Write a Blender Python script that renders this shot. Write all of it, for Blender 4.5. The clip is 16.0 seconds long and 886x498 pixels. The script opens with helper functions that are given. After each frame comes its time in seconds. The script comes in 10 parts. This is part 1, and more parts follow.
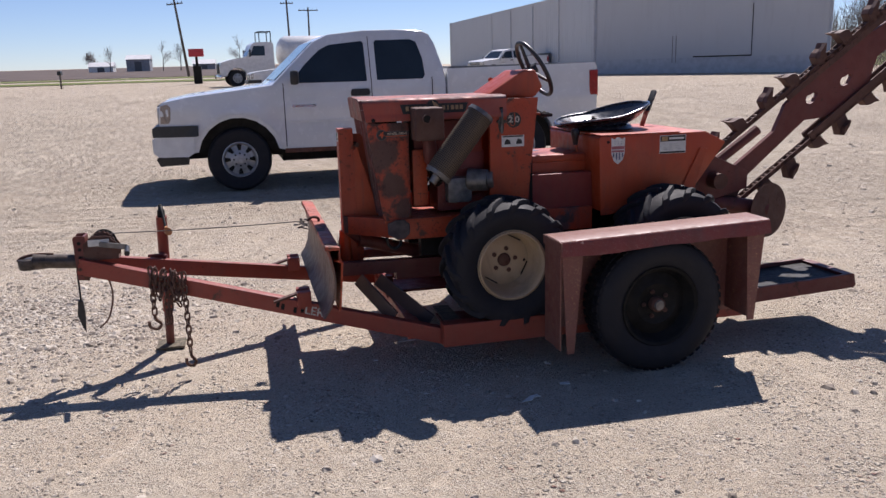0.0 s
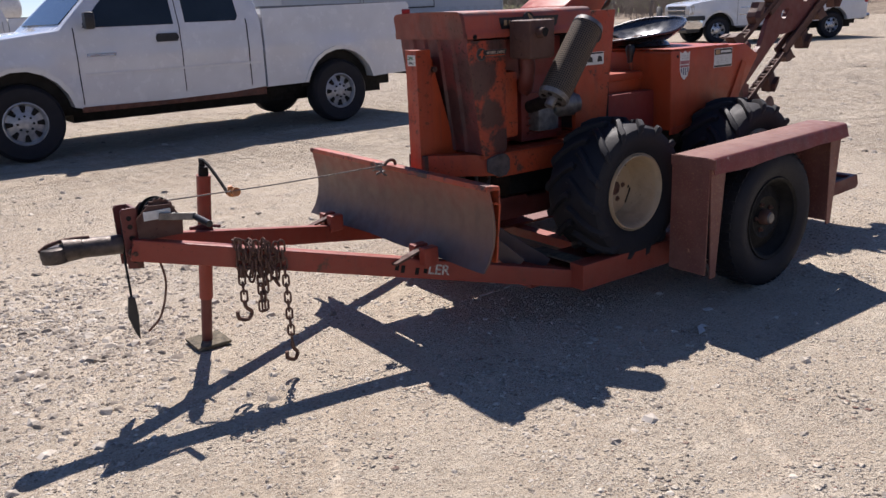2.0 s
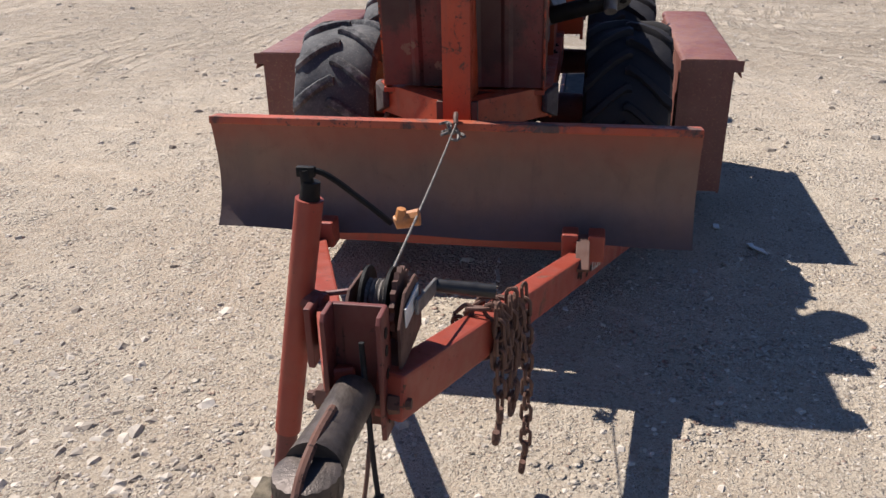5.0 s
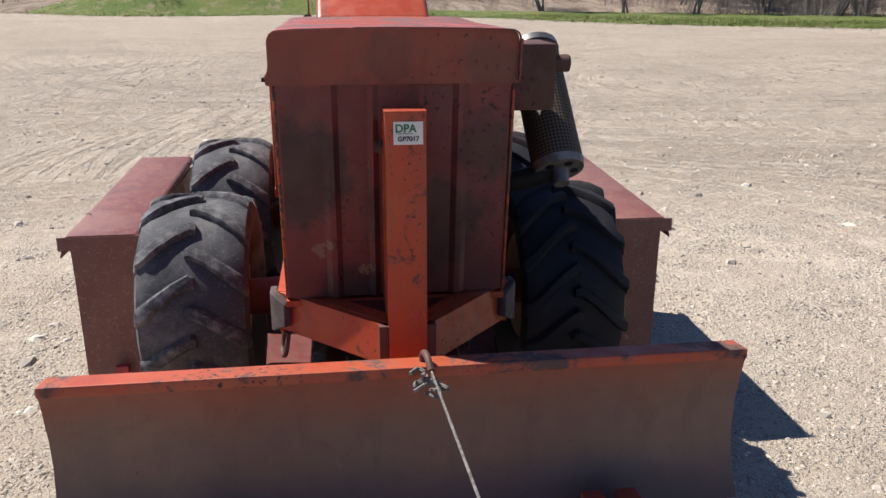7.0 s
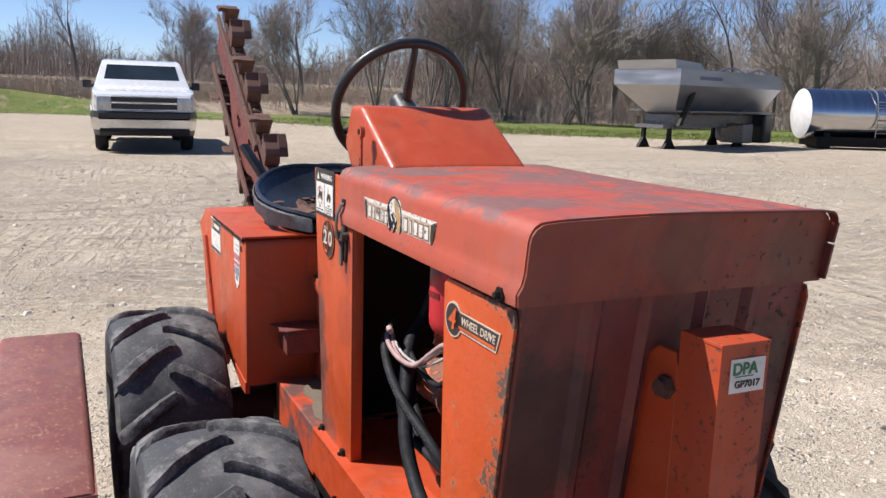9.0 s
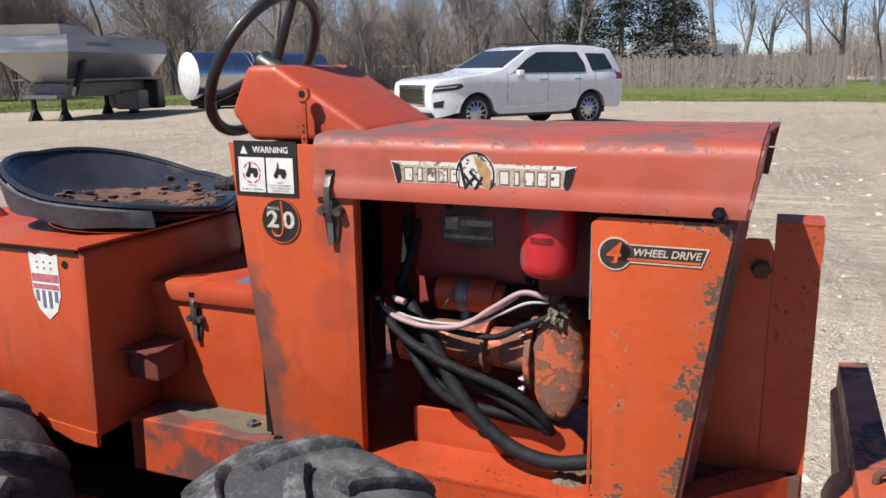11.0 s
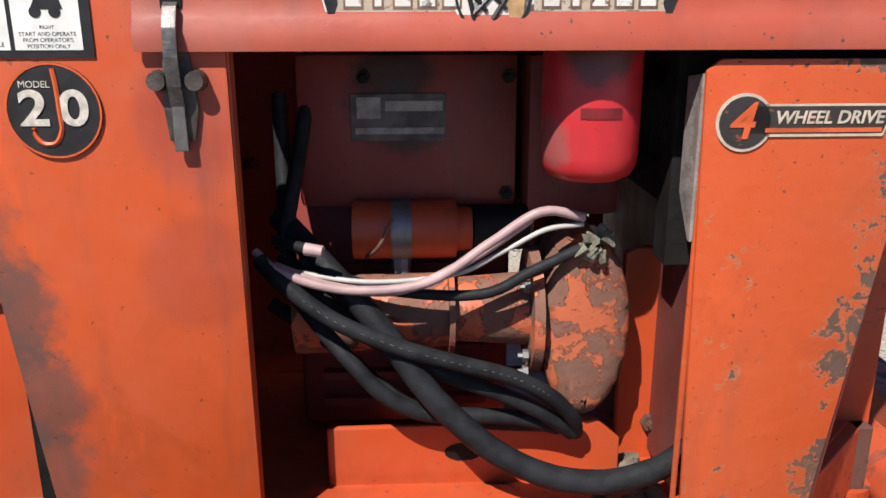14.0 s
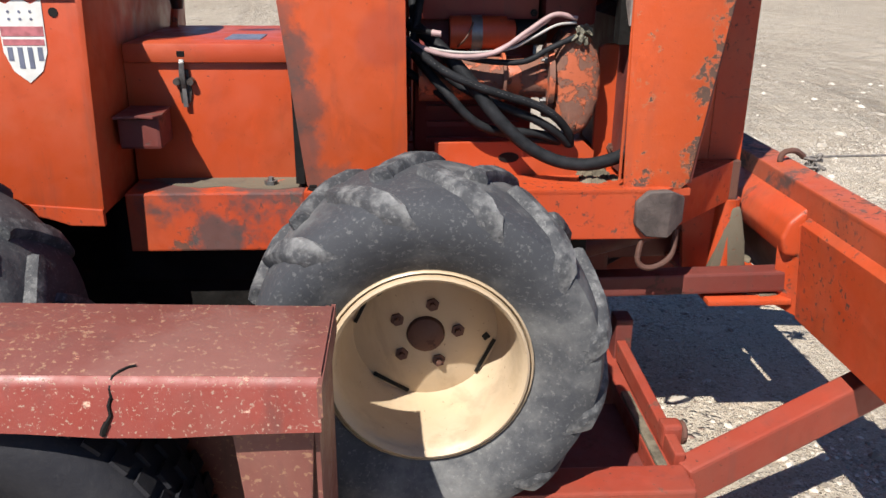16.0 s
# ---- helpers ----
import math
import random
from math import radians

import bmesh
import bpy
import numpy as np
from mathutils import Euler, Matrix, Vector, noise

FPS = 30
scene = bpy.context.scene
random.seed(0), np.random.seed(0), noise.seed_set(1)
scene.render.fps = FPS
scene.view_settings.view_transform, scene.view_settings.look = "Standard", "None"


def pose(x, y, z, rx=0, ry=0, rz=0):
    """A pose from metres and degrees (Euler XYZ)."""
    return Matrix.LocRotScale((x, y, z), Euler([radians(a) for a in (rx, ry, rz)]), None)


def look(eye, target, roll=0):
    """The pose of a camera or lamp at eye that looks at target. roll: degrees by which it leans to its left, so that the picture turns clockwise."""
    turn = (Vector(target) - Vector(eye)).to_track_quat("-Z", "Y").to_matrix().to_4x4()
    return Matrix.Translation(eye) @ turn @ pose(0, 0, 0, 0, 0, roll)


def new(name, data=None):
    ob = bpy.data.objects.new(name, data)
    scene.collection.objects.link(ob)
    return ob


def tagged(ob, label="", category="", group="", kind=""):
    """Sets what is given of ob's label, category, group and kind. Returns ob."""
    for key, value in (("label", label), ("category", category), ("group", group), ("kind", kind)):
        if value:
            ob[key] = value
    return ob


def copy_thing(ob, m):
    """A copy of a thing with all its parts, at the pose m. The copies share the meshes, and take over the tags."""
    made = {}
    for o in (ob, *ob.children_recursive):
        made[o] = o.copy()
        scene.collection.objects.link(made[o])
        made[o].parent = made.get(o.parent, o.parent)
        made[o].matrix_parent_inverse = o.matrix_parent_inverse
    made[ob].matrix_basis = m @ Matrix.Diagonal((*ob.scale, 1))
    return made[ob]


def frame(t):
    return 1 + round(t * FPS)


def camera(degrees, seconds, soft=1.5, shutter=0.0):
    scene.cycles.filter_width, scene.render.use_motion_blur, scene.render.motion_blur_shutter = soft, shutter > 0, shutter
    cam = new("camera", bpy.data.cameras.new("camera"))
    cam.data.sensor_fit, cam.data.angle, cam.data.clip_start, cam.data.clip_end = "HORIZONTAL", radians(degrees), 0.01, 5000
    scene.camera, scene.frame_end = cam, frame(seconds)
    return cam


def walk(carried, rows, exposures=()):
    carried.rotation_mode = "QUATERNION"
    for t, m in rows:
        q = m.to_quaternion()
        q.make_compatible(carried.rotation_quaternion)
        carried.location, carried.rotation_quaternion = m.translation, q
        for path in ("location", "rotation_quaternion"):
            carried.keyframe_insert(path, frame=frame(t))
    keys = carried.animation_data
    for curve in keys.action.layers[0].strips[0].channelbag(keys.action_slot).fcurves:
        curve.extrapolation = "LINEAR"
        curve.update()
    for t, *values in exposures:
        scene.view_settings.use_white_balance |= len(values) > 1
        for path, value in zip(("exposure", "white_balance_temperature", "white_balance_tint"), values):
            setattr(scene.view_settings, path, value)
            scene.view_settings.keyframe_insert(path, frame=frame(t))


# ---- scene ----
cam = camera(57.0, 16.0)
PATH = [
    (0, (-1.023, -4.208, 1.434), (-0.637, -2.295, 0.996), -1.6),
    (0.5, (-1.462, -3.98, 1.425), (-0.884, -2.12, 0.971), -1.9),
    (1, (-1.862, -3.658, 1.356), (-1.108, -1.869, 0.876), -2.2),
    (1.5, (-2.271, -3.353, 1.305), (-1.354, -1.652, 0.79), -2.3),
    (2, (-2.593, -2.995, 1.294), (-1.526, -1.399, 0.733), -2.5),
    (2.5, (-2.81, -2.546, 1.285), (-1.602, -1.077, 0.666), -2.6),
    (3, (-3.034, -2.102, 1.258), (-1.683, -0.793, 0.578), -2.6),
    (3.2, (-3.095, -1.924, 1.263), (-1.687, -0.691, 0.559), -2.6),
    (5.3, (-2.908, -0.282, 1.253), (-1.097, -0.007, 0.451), -1.7),
    (5.5, (-2.854, -0.193, 1.265), (-1.029, 0.012, 0.472), -2.2),
    (6, (-2.729, -0.032, 1.291), (-0.867, 0.023, 0.561), -1.1),
    (6.5, (-2.519, 0.005, 1.307), (-0.632, -0.046, 0.649), -0.6),
    (7, (-2.277, 0.08, 1.361), (-0.38, -0.095, 0.753), 0.1),
    (7.5, (-2.083, 0.181, 1.358), (-0.17, -0.075, 0.837), 0.5),
    (8, (-1.922, 0.344, 1.418), (-0.015, -0.03, 0.947), 0.0),
    (8.2, (-1.815, 0.401, 1.428), (0.085, -0.031, 0.981), 0.3),
    (10.3, (-0.997, 1.349, 1.411), (0.275, -0.15, 1.04), 0.8),
    (10.5, (-0.912, 1.403, 1.402), (0.228, -0.192, 1.008), 0.2),
    (11, (-0.696, 1.5, 1.393), (0.13, -0.269, 0.961), -0.7),
    (11.5, (-0.495, 1.389, 1.339), (0.04, -0.478, 0.864), -1.4),
    (12, (-0.326, 1.211, 1.284), (0.006, -0.694, 0.774), -1.6),
    (12.5, (-0.208, 1.098, 1.237), (-0.011, -0.817, 0.695), -1.5),
    (13, (-0.13, 1.031, 1.215), (-0.034, -0.886, 0.654), -0.9),
    (13.5, (-0.141, 0.977, 1.201), (-0.108, -0.942, 0.636), -0.4),
    (14, (-0.145, 1.012, 1.21), (-0.153, -0.907, 0.646), -0.1),
    (14.5, (-0.112, 1.182, 1.227), (-0.151, -0.736, 0.663), -0.2),
    (15, (-0.079, 1.4, 1.211), (-0.121, -0.509, 0.618), -0.2),
    (15.5, (-0.047, 1.593, 1.158), (-0.087, -0.305, 0.528), -0.0),
    (16, (-0.01, 1.837, 1.143), (-0.04, -0.035, 0.44), 0.4),
]
walk(cam, [(t, look(eye, target, roll)) for t, eye, target, roll in PATH], [(0.0, 0.38, 6330, 19), (2.0, 0.52, 6450, 17), (3.2, 0.58, 6500, 15), (5.5, 0.56, 6520, 14), (7.2, 0.68, 6400, 13), (8.0, 0.74, 6350, 13), (10.5, 0.60, 6400, 12), (12.0, 0.55, 6350, 11), (13.0, 0.68, 6340, 11), (15.0, 0.68, 6400, 10), (16.0, 0.74, 6420, 10)])
import mathutils

# ---- light ----
SUN = Vector((0.307, 0.527, 0.790)).normalized()
world = bpy.data.worlds.new("sky")
scene.world = world
world.use_nodes = True
sky = world.node_tree.nodes.new("ShaderNodeTexSky")
sky.sky_type = "NISHITA"
sky.sun_disc = False
sky.sun_elevation = radians(52.3)
sky.sun_rotation = radians(30.2)
sky.altitude = 2500.0
sky.air_density, sky.dust_density, sky.ozone_density = 1.0, 0.05, 1.6
world.node_tree.nodes["Background"].inputs[1].default_value = 0.068
clear = world.node_tree.nodes.new("ShaderNodeMix")
clear.data_type, clear.blend_type = "RGBA", "MULTIPLY"
clear.inputs[0].default_value = 1.0
clear.inputs[7].default_value = (0.89, 0.96, 1.13, 1)
world.node_tree.links.new(sky.outputs[0], clear.inputs[6])
world.node_tree.links.new(clear.outputs[2], world.node_tree.nodes["Background"].inputs[0])
sun = new("sun", bpy.data.lights.new("sun", "SUN"))
sun.data.energy = 5.0
sun.data.angle = radians(0.53)
sun.data.color = (1.0, 0.955, 0.89)
sun.matrix_world = look(SUN * 50, (0, 0, 0))


# ---- material nodes ----
class Nodes:
    def __init__(self, name):
        self.mat = bpy.data.materials.new(name)
        self.mat.use_nodes = True
        self.tree = self.mat.node_tree
        self.bsdf = self.tree.nodes["Principled BSDF"]
        self.coord = self.tree.nodes.new("ShaderNodeTexCoord").outputs["Object"]

    def link(self, a, b):
        self.tree.links.new(a, b)

    def put(self, socket, value):
        if isinstance(value, bpy.types.NodeSocket):
            self.link(value, socket)
        elif isinstance(value, (tuple, list)):
            socket.default_value = (*value, 1.0) if len(value) == 3 and len(socket.default_value) == 4 else value
        else:
            socket.default_value = value

    def scaled(self, s, source=None):
        n = self.tree.nodes.new("ShaderNodeMapping")
        n.inputs["Scale"].default_value = s
        self.link(source or self.coord, n.inputs["Vector"])
        return n.outputs[0]

    def noise(self, scale, detail=4.0, rough=0.55, vector=None, distort=0.0):
        n = self.tree.nodes.new("ShaderNodeTexNoise")
        n.inputs["Scale"].default_value, n.inputs["Detail"].default_value = scale, detail
        n.inputs["Roughness"].default_value, n.inputs["Distortion"].default_value = rough, distort
        self.link(vector or self.coord, n.inputs["Vector"])
        return n.outputs[0]

    def cells(self, scale, vector=None, feature="F1"):
        n = self.tree.nodes.new("ShaderNodeTexVoronoi")
        n.feature = feature
        n.inputs["Scale"].default_value = scale
        self.link(vector or self.coord, n.inputs["Vector"])
        return n

    def steps(self, fac, low, high, a=0.0, b=1.0):
        n = self.tree.nodes.new("ShaderNodeMapRange")
        n.interpolation_type = "SMOOTHSTEP"
        for key, v in zip(("From Min", "From Max", "To Min", "To Max"), (low, high, a, b)):
            n.inputs[key].default_value = v
        self.link(fac, n.inputs["Value"])
        return n.outputs[0]

    def mix(self, fac, a, b, blend="MIX"):
        n = self.tree.nodes.new("ShaderNodeMix")
        n.data_type, n.blend_type = "RGBA", blend
        self.put(n.inputs[0], fac)
        self.put(n.inputs[6], a)
        self.put(n.inputs[7], b)
        return n.outputs[2]

    def math(self, op, a, b=0.0):
        n = self.tree.nodes.new("ShaderNodeMath")
        n.operation = op
        self.put(n.inputs[0], a)
        self.put(n.inputs[1], b)
        return n.outputs[0]

    def bump(self, height, strength=0.3, distance=0.01):
        n = self.tree.nodes.new("ShaderNodeBump")
        n.inputs["Strength"].default_value, n.inputs["Distance"].default_value = strength, distance
        self.link(height, n.inputs["Height"])
        self.link(n.outputs[0], self.bsdf.inputs["Normal"])

    def done(self, color, rough=0.5, metal=0.0, **more):
        self.put(self.bsdf.inputs["Base Color"], color)
        self.put(self.bsdf.inputs["Roughness"], rough)
        self.put(self.bsdf.inputs["Metallic"], metal)
        for key, v in more.items():
            self.put(self.bsdf.inputs[key.replace("_", " ")], v)
        return self.mat


def worn_paint(name, base, fade, rust=(0.075, 0.030, 0.018), chips=0.62, patches=0.60, grime=0.35, rough=0.45, spread=0.05, fade_at=0.55, relief=0.25, pscale=9.0, cscale=75.0, all_over=False, above=None, smudges_and_shade=(), soot=(0.058, 0.052, 0.050), edges=(), bands=()):
    """Old sun-bleached paint: fading, grime, rust patches and small chips."""
    k = Nodes(name)
    big = k.noise(4.0, 5, 0.6)
    color = k.mix(k.steps(big, fade_at - 0.13, fade_at + 0.18), base, fade)
    streak = k.noise(3.0, 6, 0.65, k.scaled((6, 6, 0.8)))
    color = k.mix(k.steps(streak, 0.53, 0.80, 0, grime), color, (0.05, 0.040, 0.035))
    patch = k.noise(pscale, 9, 0.72, distort=0.4)
    p = k.steps(patch, patches, patches + spread)
    if above is not None:
        sep = k.tree.nodes.new("ShaderNodeSeparateXYZ")
        k.link(k.coord, sep.inputs[0])
        p = k.math("MULTIPLY", p, k.steps(sep.outputs[2], above, above + 0.014, 0.0, 0.85))
    color = k.mix(p, color, k.mix(k.noise(60, 4), rust, tuple(c * 1.9 for c in rust)))
    chip = k.steps(k.noise(cscale, 5, 0.6), chips, chips + 0.03)
    big2 = k.steps(k.noise(2.6, 3, 0.5), 0.44, 0.60)
    c = k.math("MULTIPLY", chip, 1.0 if all_over else big2)
    color = k.mix(c, color, tuple(v * 0.8 for v in rust))
    rubbed = k.noise(8.0, 6, 0.68, distort=0.6)
    color = k.mix(k.steps(rubbed, 0.53, 0.70, 0, 0.34), color, tuple(v * 0.58 for v in base))
    color = k.mix(k.steps(k.noise(5.0, 5, 0.7, k.scaled((3.2, 3.2, 1.0)), 0.5), 0.56, 0.68, 0, 0.5), color, tuple(min(0.8, v * 1.18) for v in base))
    smear = k.noise(1.6, 5, 0.6, k.scaled((5, 5, 0.7)))
    color = k.mix(k.steps(smear, 0.50, 0.72, 0, grime), color, tuple(0.60 * v + 0.012 for v in base))
    for x, y, z, r, *more in smudges_and_shade:
        tint, freq, amount = more if more else (soot, 11.0, 0.85)
        n = k.tree.nodes.new("ShaderNodeVectorMath")
        n.operation = "DISTANCE"
        n.inputs[1].default_value = (x, y, z)
        k.link(k.coord, n.inputs[0])
        d = k.math("ADD", n.outputs["Value"], k.math("MULTIPLY", k.math("SUBTRACT", k.noise(freq, 6 if freq > 5 else 1.5, 0.70), 0.5), r * (2.2 if freq < 20 else 4.0 if freq < 80 else 6.5)))
        color = k.mix(k.steps(d, r * (0.55 if freq < 20 else 0.85), r, amount, 0), color, tint)
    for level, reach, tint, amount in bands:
        # a ragged-edged tint above or below a level, along the length of the blade
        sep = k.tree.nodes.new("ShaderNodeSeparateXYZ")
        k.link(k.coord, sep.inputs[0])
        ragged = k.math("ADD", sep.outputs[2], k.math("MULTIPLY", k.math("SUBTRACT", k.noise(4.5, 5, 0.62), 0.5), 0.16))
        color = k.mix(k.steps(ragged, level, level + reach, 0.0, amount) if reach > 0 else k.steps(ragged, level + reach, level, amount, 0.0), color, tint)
    for point, way, reach, weight in edges:
        # paint lifting in ragged islands that crowd towards an edge, with a paler worn halo
        sub = k.tree.nodes.new("ShaderNodeVectorMath")
        sub.operation = "SUBTRACT"
        sub.inputs[1].default_value = point
        k.link(k.coord, sub.inputs[0])
        dot = k.tree.nodes.new("ShaderNodeVectorMath")
        dot.operation = "DOT_PRODUCT"
        dot.inputs[1].default_value = way
        k.link(sub.outputs[0], dot.inputs[0])
        near_edge = k.math("MULTIPLY", k.steps(dot.outputs["Value"], 0.0, reach, 1, 0), weight)
        isle = k.math("ADD", k.math("ADD", k.math("MULTIPLY", k.noise(46.0, 6, 0.68), 0.75), k.math("MULTIPLY", k.noise(11.0, 3, 0.5), 0.25)), near_edge)
        color = k.mix(k.steps(isle, 0.615, 0.685, 0, 0.7), color, (0.36, 0.125, 0.055))
        lost = k.steps(isle, 0.665, 0.680)
        color = k.mix(lost, color, k.mix(k.noise(90, 4), rust, tuple(v * 2.2 for v in rust)))
        p = k.math("MAXIMUM", p, lost)
    pits = k.steps(k.noise(150.0, 3, 0.55), 0.705, 0.725)
    color = k.mix(k.math("MULTIPLY", pits, 0.8), color, tuple(v * 0.6 for v in rust))
    fine = k.noise(260.0, 3, 0.6)
    color = k.mix(k.math("MULTIPLY", fine, 0.07), color, (0.30, 0.20, 0.15))
    hit = k.math("MAXIMUM", p, c)
    r = k.math("ADD", k.math("MULTIPLY", hit, 0.3), k.steps(k.noise(22.0, 5), 0.3, 0.7, rough - 0.09, rough + 0.14))
    height = k.math("SUBTRACT", k.math("MULTIPLY", k.noise(35.0, 5, 0.6), 0.6), k.math("MULTIPLY", hit, 0.35))
    k.bump(height, relief, 0.004)
    return k.done(color, r)


def plain(name, color, rough=0.5, metal=0.0, vary=0.25, scale=14.0, relief=0.0, **more):
    k = Nodes(name)
    n = k.noise(scale, 6, 0.6)
    c = k.mix(k.steps(n, 0.3, 0.7), tuple(v * (1 - vary) for v in color), tuple(min(1, v * (1 + vary * 0.7)) for v in color))
    r = k.steps(k.noise(scale * 3, 4), 0.3, 0.7, max(0.02, rough - 0.08), min(1, rough + 0.08))
    if relief:
        k.bump(k.noise(scale * 8, 4, 0.6), relief, 0.004)
    return k.done(c, r, metal, **more)


def dusty(name, color, dust=(0.30, 0.26, 0.21), amount=0.6, rough=0.75, scale=7.0, relief=0.35, gloss=0.25):
    """Rubber or dark metal with pale dust lying in patches."""
    k = Nodes(name)
    n = k.noise(scale, 8, 0.68)
    speck = k.steps(k.noise(130.0, 4, 0.7), 0.55, 0.68)
    c = k.mix(k.steps(n, 0.42, 0.74, 0, amount), color, dust)
    c = k.mix(k.math("MULTIPLY", speck, amount * 0.5), c, dust)
    k.bump(k.noise(60.0, 6, 0.65), relief, 0.004)
    return k.done(c, k.steps(n, 0.3, 0.7, rough - 0.08, rough + 0.12), 0, Specular_IOR_Level=gloss)


ORANGE = worn_paint("orange_paint", (0.445, 0.056, 0.010), (0.430, 0.078, 0.026), chips=0.70, patches=0.70, grime=0.50, rough=0.42)
ORANGE_WORN = worn_paint("worn_orange_paint", (0.425, 0.050, 0.009), (0.42, 0.072, 0.020), chips=0.60, patches=0.585, grime=0.50, rough=0.48)
# fade and patch colours are pinker and paler, painting in the sky's sheen
HOOD = worn_paint("bleached_sky_sheen_hood_paint", (0.37, 0.062, 0.030), (0.32, 0.088, 0.060), rust=(0.090, 0.052, 0.050), chips=0.66, patches=0.45, grime=0.42, rough=0.46, spread=0.07, above=1.262, pscale=6.0)
# apron: brown stains, over a base darkened because the front is shaded
APRON = worn_paint("stained_shade_apron_paint", (0.215, 0.038, 0.020), (0.155, 0.036, 0.024), rust=(0.075, 0.032, 0.024), chips=0.62, patches=0.56, grime=0.6, rough=0.5, spread=0.15, smudges_and_shade=((-0.625, 0.02, 1.225, 0.07, (0.075, 0.026, 0.020), 9.0, 0.5), (-0.625, -0.20, 1.20, 0.09, (0.10, 0.032, 0.022), 6.0, 0.7)))
LIP_PAINT = worn_paint("red_fender_lip_paint", (0.225, 0.036, 0.024), (0.190, 0.058, 0.043), rust=(0.40, 0.25, 0.18), chips=0.60, patches=0.63, grime=0.6, rough=0.5, pscale=30.0, cscale=210.0, all_over=True)
FLAP = plain("grey_torn_vinyl", (0.044, 0.047, 0.054), 0.6, 0, 0.4, 40, 0.5)
HOOD_SIDE = worn_paint("hood_side_paint", (0.41, 0.052, 0.014), (0.40, 0.076, 0.028), chips=0.70, patches=0.70, grime=0.42, rough=0.42)
CRIMSON = worn_paint("crimson_cover_paint", (0.23, 0.022, 0.014), (0.20, 0.026, 0.018), chips=0.64, patches=0.62, grime=0.4, rough=0.5)
OXIDE = worn_paint("oxidised_red_paint", (0.130, 0.024, 0.018), (0.16, 0.036, 0.026), rust=(0.060, 0.026, 0.018), chips=0.64, patches=0.60, grime=0.5, rough=0.55)
GRILLE = worn_paint("rusty_grille_paint", (0.150, 0.026, 0.022), (0.098, 0.028, 0.024), rust=(0.055, 0.026, 0.018), chips=0.6, patches=0.56, grime=0.7, rough=0.55, spread=0.16, smudges_and_shade=((-0.57, 0.20, 0.98, 0.13, (0.022, 0.012, 0.012), 6.0, 0.85), (-0.57, -0.06, 0.86, 0.15, (0.026, 0.012, 0.012), 6.0, 0.8), (-0.55, 0.10, 0.72, 0.10, (0.03, 0.014, 0.013), 6.0, 0.8), (-0.57, -0.20, 1.05, 0.10, (0.026, 0.012, 0.012), 6.0, 0.7), (-0.55, 0.165, 0.82, 0.022, (0.20, 0.13, 0.08), 34.0, 0.8), (-0.54, 0.07, 0.76, 0.015, (0.20, 0.13, 0.08), 34.0, 0.8)))
FENDER = worn_paint("faded_fender_paint", (0.172, 0.054, 0.042), (0.212, 0.088, 0.066), rust=(0.36, 0.185, 0.110), chips=0.59, patches=0.63, grime=0.45, rough=0.5, spread=0.06, pscale=34.0, cscale=120.0, all_over=True, smudges_and_shade=((0.30, 0.90, 0.66, 0.16, (0.24, 0.125, 0.10), 8.0, 0.35), (0.6, -0.85, 0.68, 0.35, (0.23, 0.125, 0.10), 5.0, 0.35)))
TONGUE = worn_paint("tongue_paint", (0.270, 0.038, 0.019), (0.25, 0.052, 0.030), rust=(0.085, 0.036, 0.022), chips=0.64, patches=0.62, grime=0.4, rough=0.5)
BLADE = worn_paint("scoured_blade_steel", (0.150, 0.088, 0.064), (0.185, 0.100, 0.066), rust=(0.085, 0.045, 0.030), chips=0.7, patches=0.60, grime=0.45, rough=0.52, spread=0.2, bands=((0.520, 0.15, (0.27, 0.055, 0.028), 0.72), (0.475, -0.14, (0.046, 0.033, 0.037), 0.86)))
RUST = worn_paint("rusty_steel", (0.085, 0.036, 0.024), (0.13, 0.052, 0.032), rust=(0.05, 0.024, 0.018), chips=0.6, patches=0.56, grime=0.4, rough=0.72, spread=0.15, relief=0.5)
CHAIN_RUST = worn_paint("chain_rust", (0.10, 0.046, 0.030), (0.17, 0.085, 0.055), rust=(0.06, 0.03, 0.02), chips=0.6, patches=0.56, grime=0.4, rough=0.75, relief=0.5)
PEEL = worn_paint("peeling_housing_paint", (0.44, 0.10, 0.038), (0.46, 0.13, 0.055), rust=(0.115, 0.052, 0.034), chips=0.57, patches=0.465, grime=0.4, rough=0.55, spread=0.02, relief=1.0, pscale=21.0)
SOOT = (0.055, 0.045, 0.041)
GRIMED = worn_paint("smudged_orange_paint", (0.460, 0.062, 0.009), (0.440, 0.074, 0.022), chips=0.66, patches=0.70, grime=0.50, rough=0.42, smudges_and_shade=(
    (0.085, 0.25, 1.12, 0.070, (0.20, 0.034, 0.026), 3.0, 0.45), (0.090, 0.25, 0.98, 0.055, (0.24, 0.036, 0.022), 3.0, 0.35), (0.20, 0.25, 0.705, 0.06, (0.11, 0.060, 0.045), 12.0, 0.6),
    (0.298, 0.25, 1.01, 0.070, SOOT, 9.0, 0.55), (0.288, 0.25, 0.94, 0.085, SOOT, 9.0, 0.72), (0.272, 0.25, 0.86, 0.076, SOOT, 9.0, 0.68), (0.256, 0.25, 0.77, 0.062, SOOT, 9.0, 0.62), (0.242, 0.25, 0.69, 0.056, SOOT, 9.0, 0.5)))
FLAKE, TAN = (0.062, 0.034, 0.023), (0.34, 0.120, 0.055)
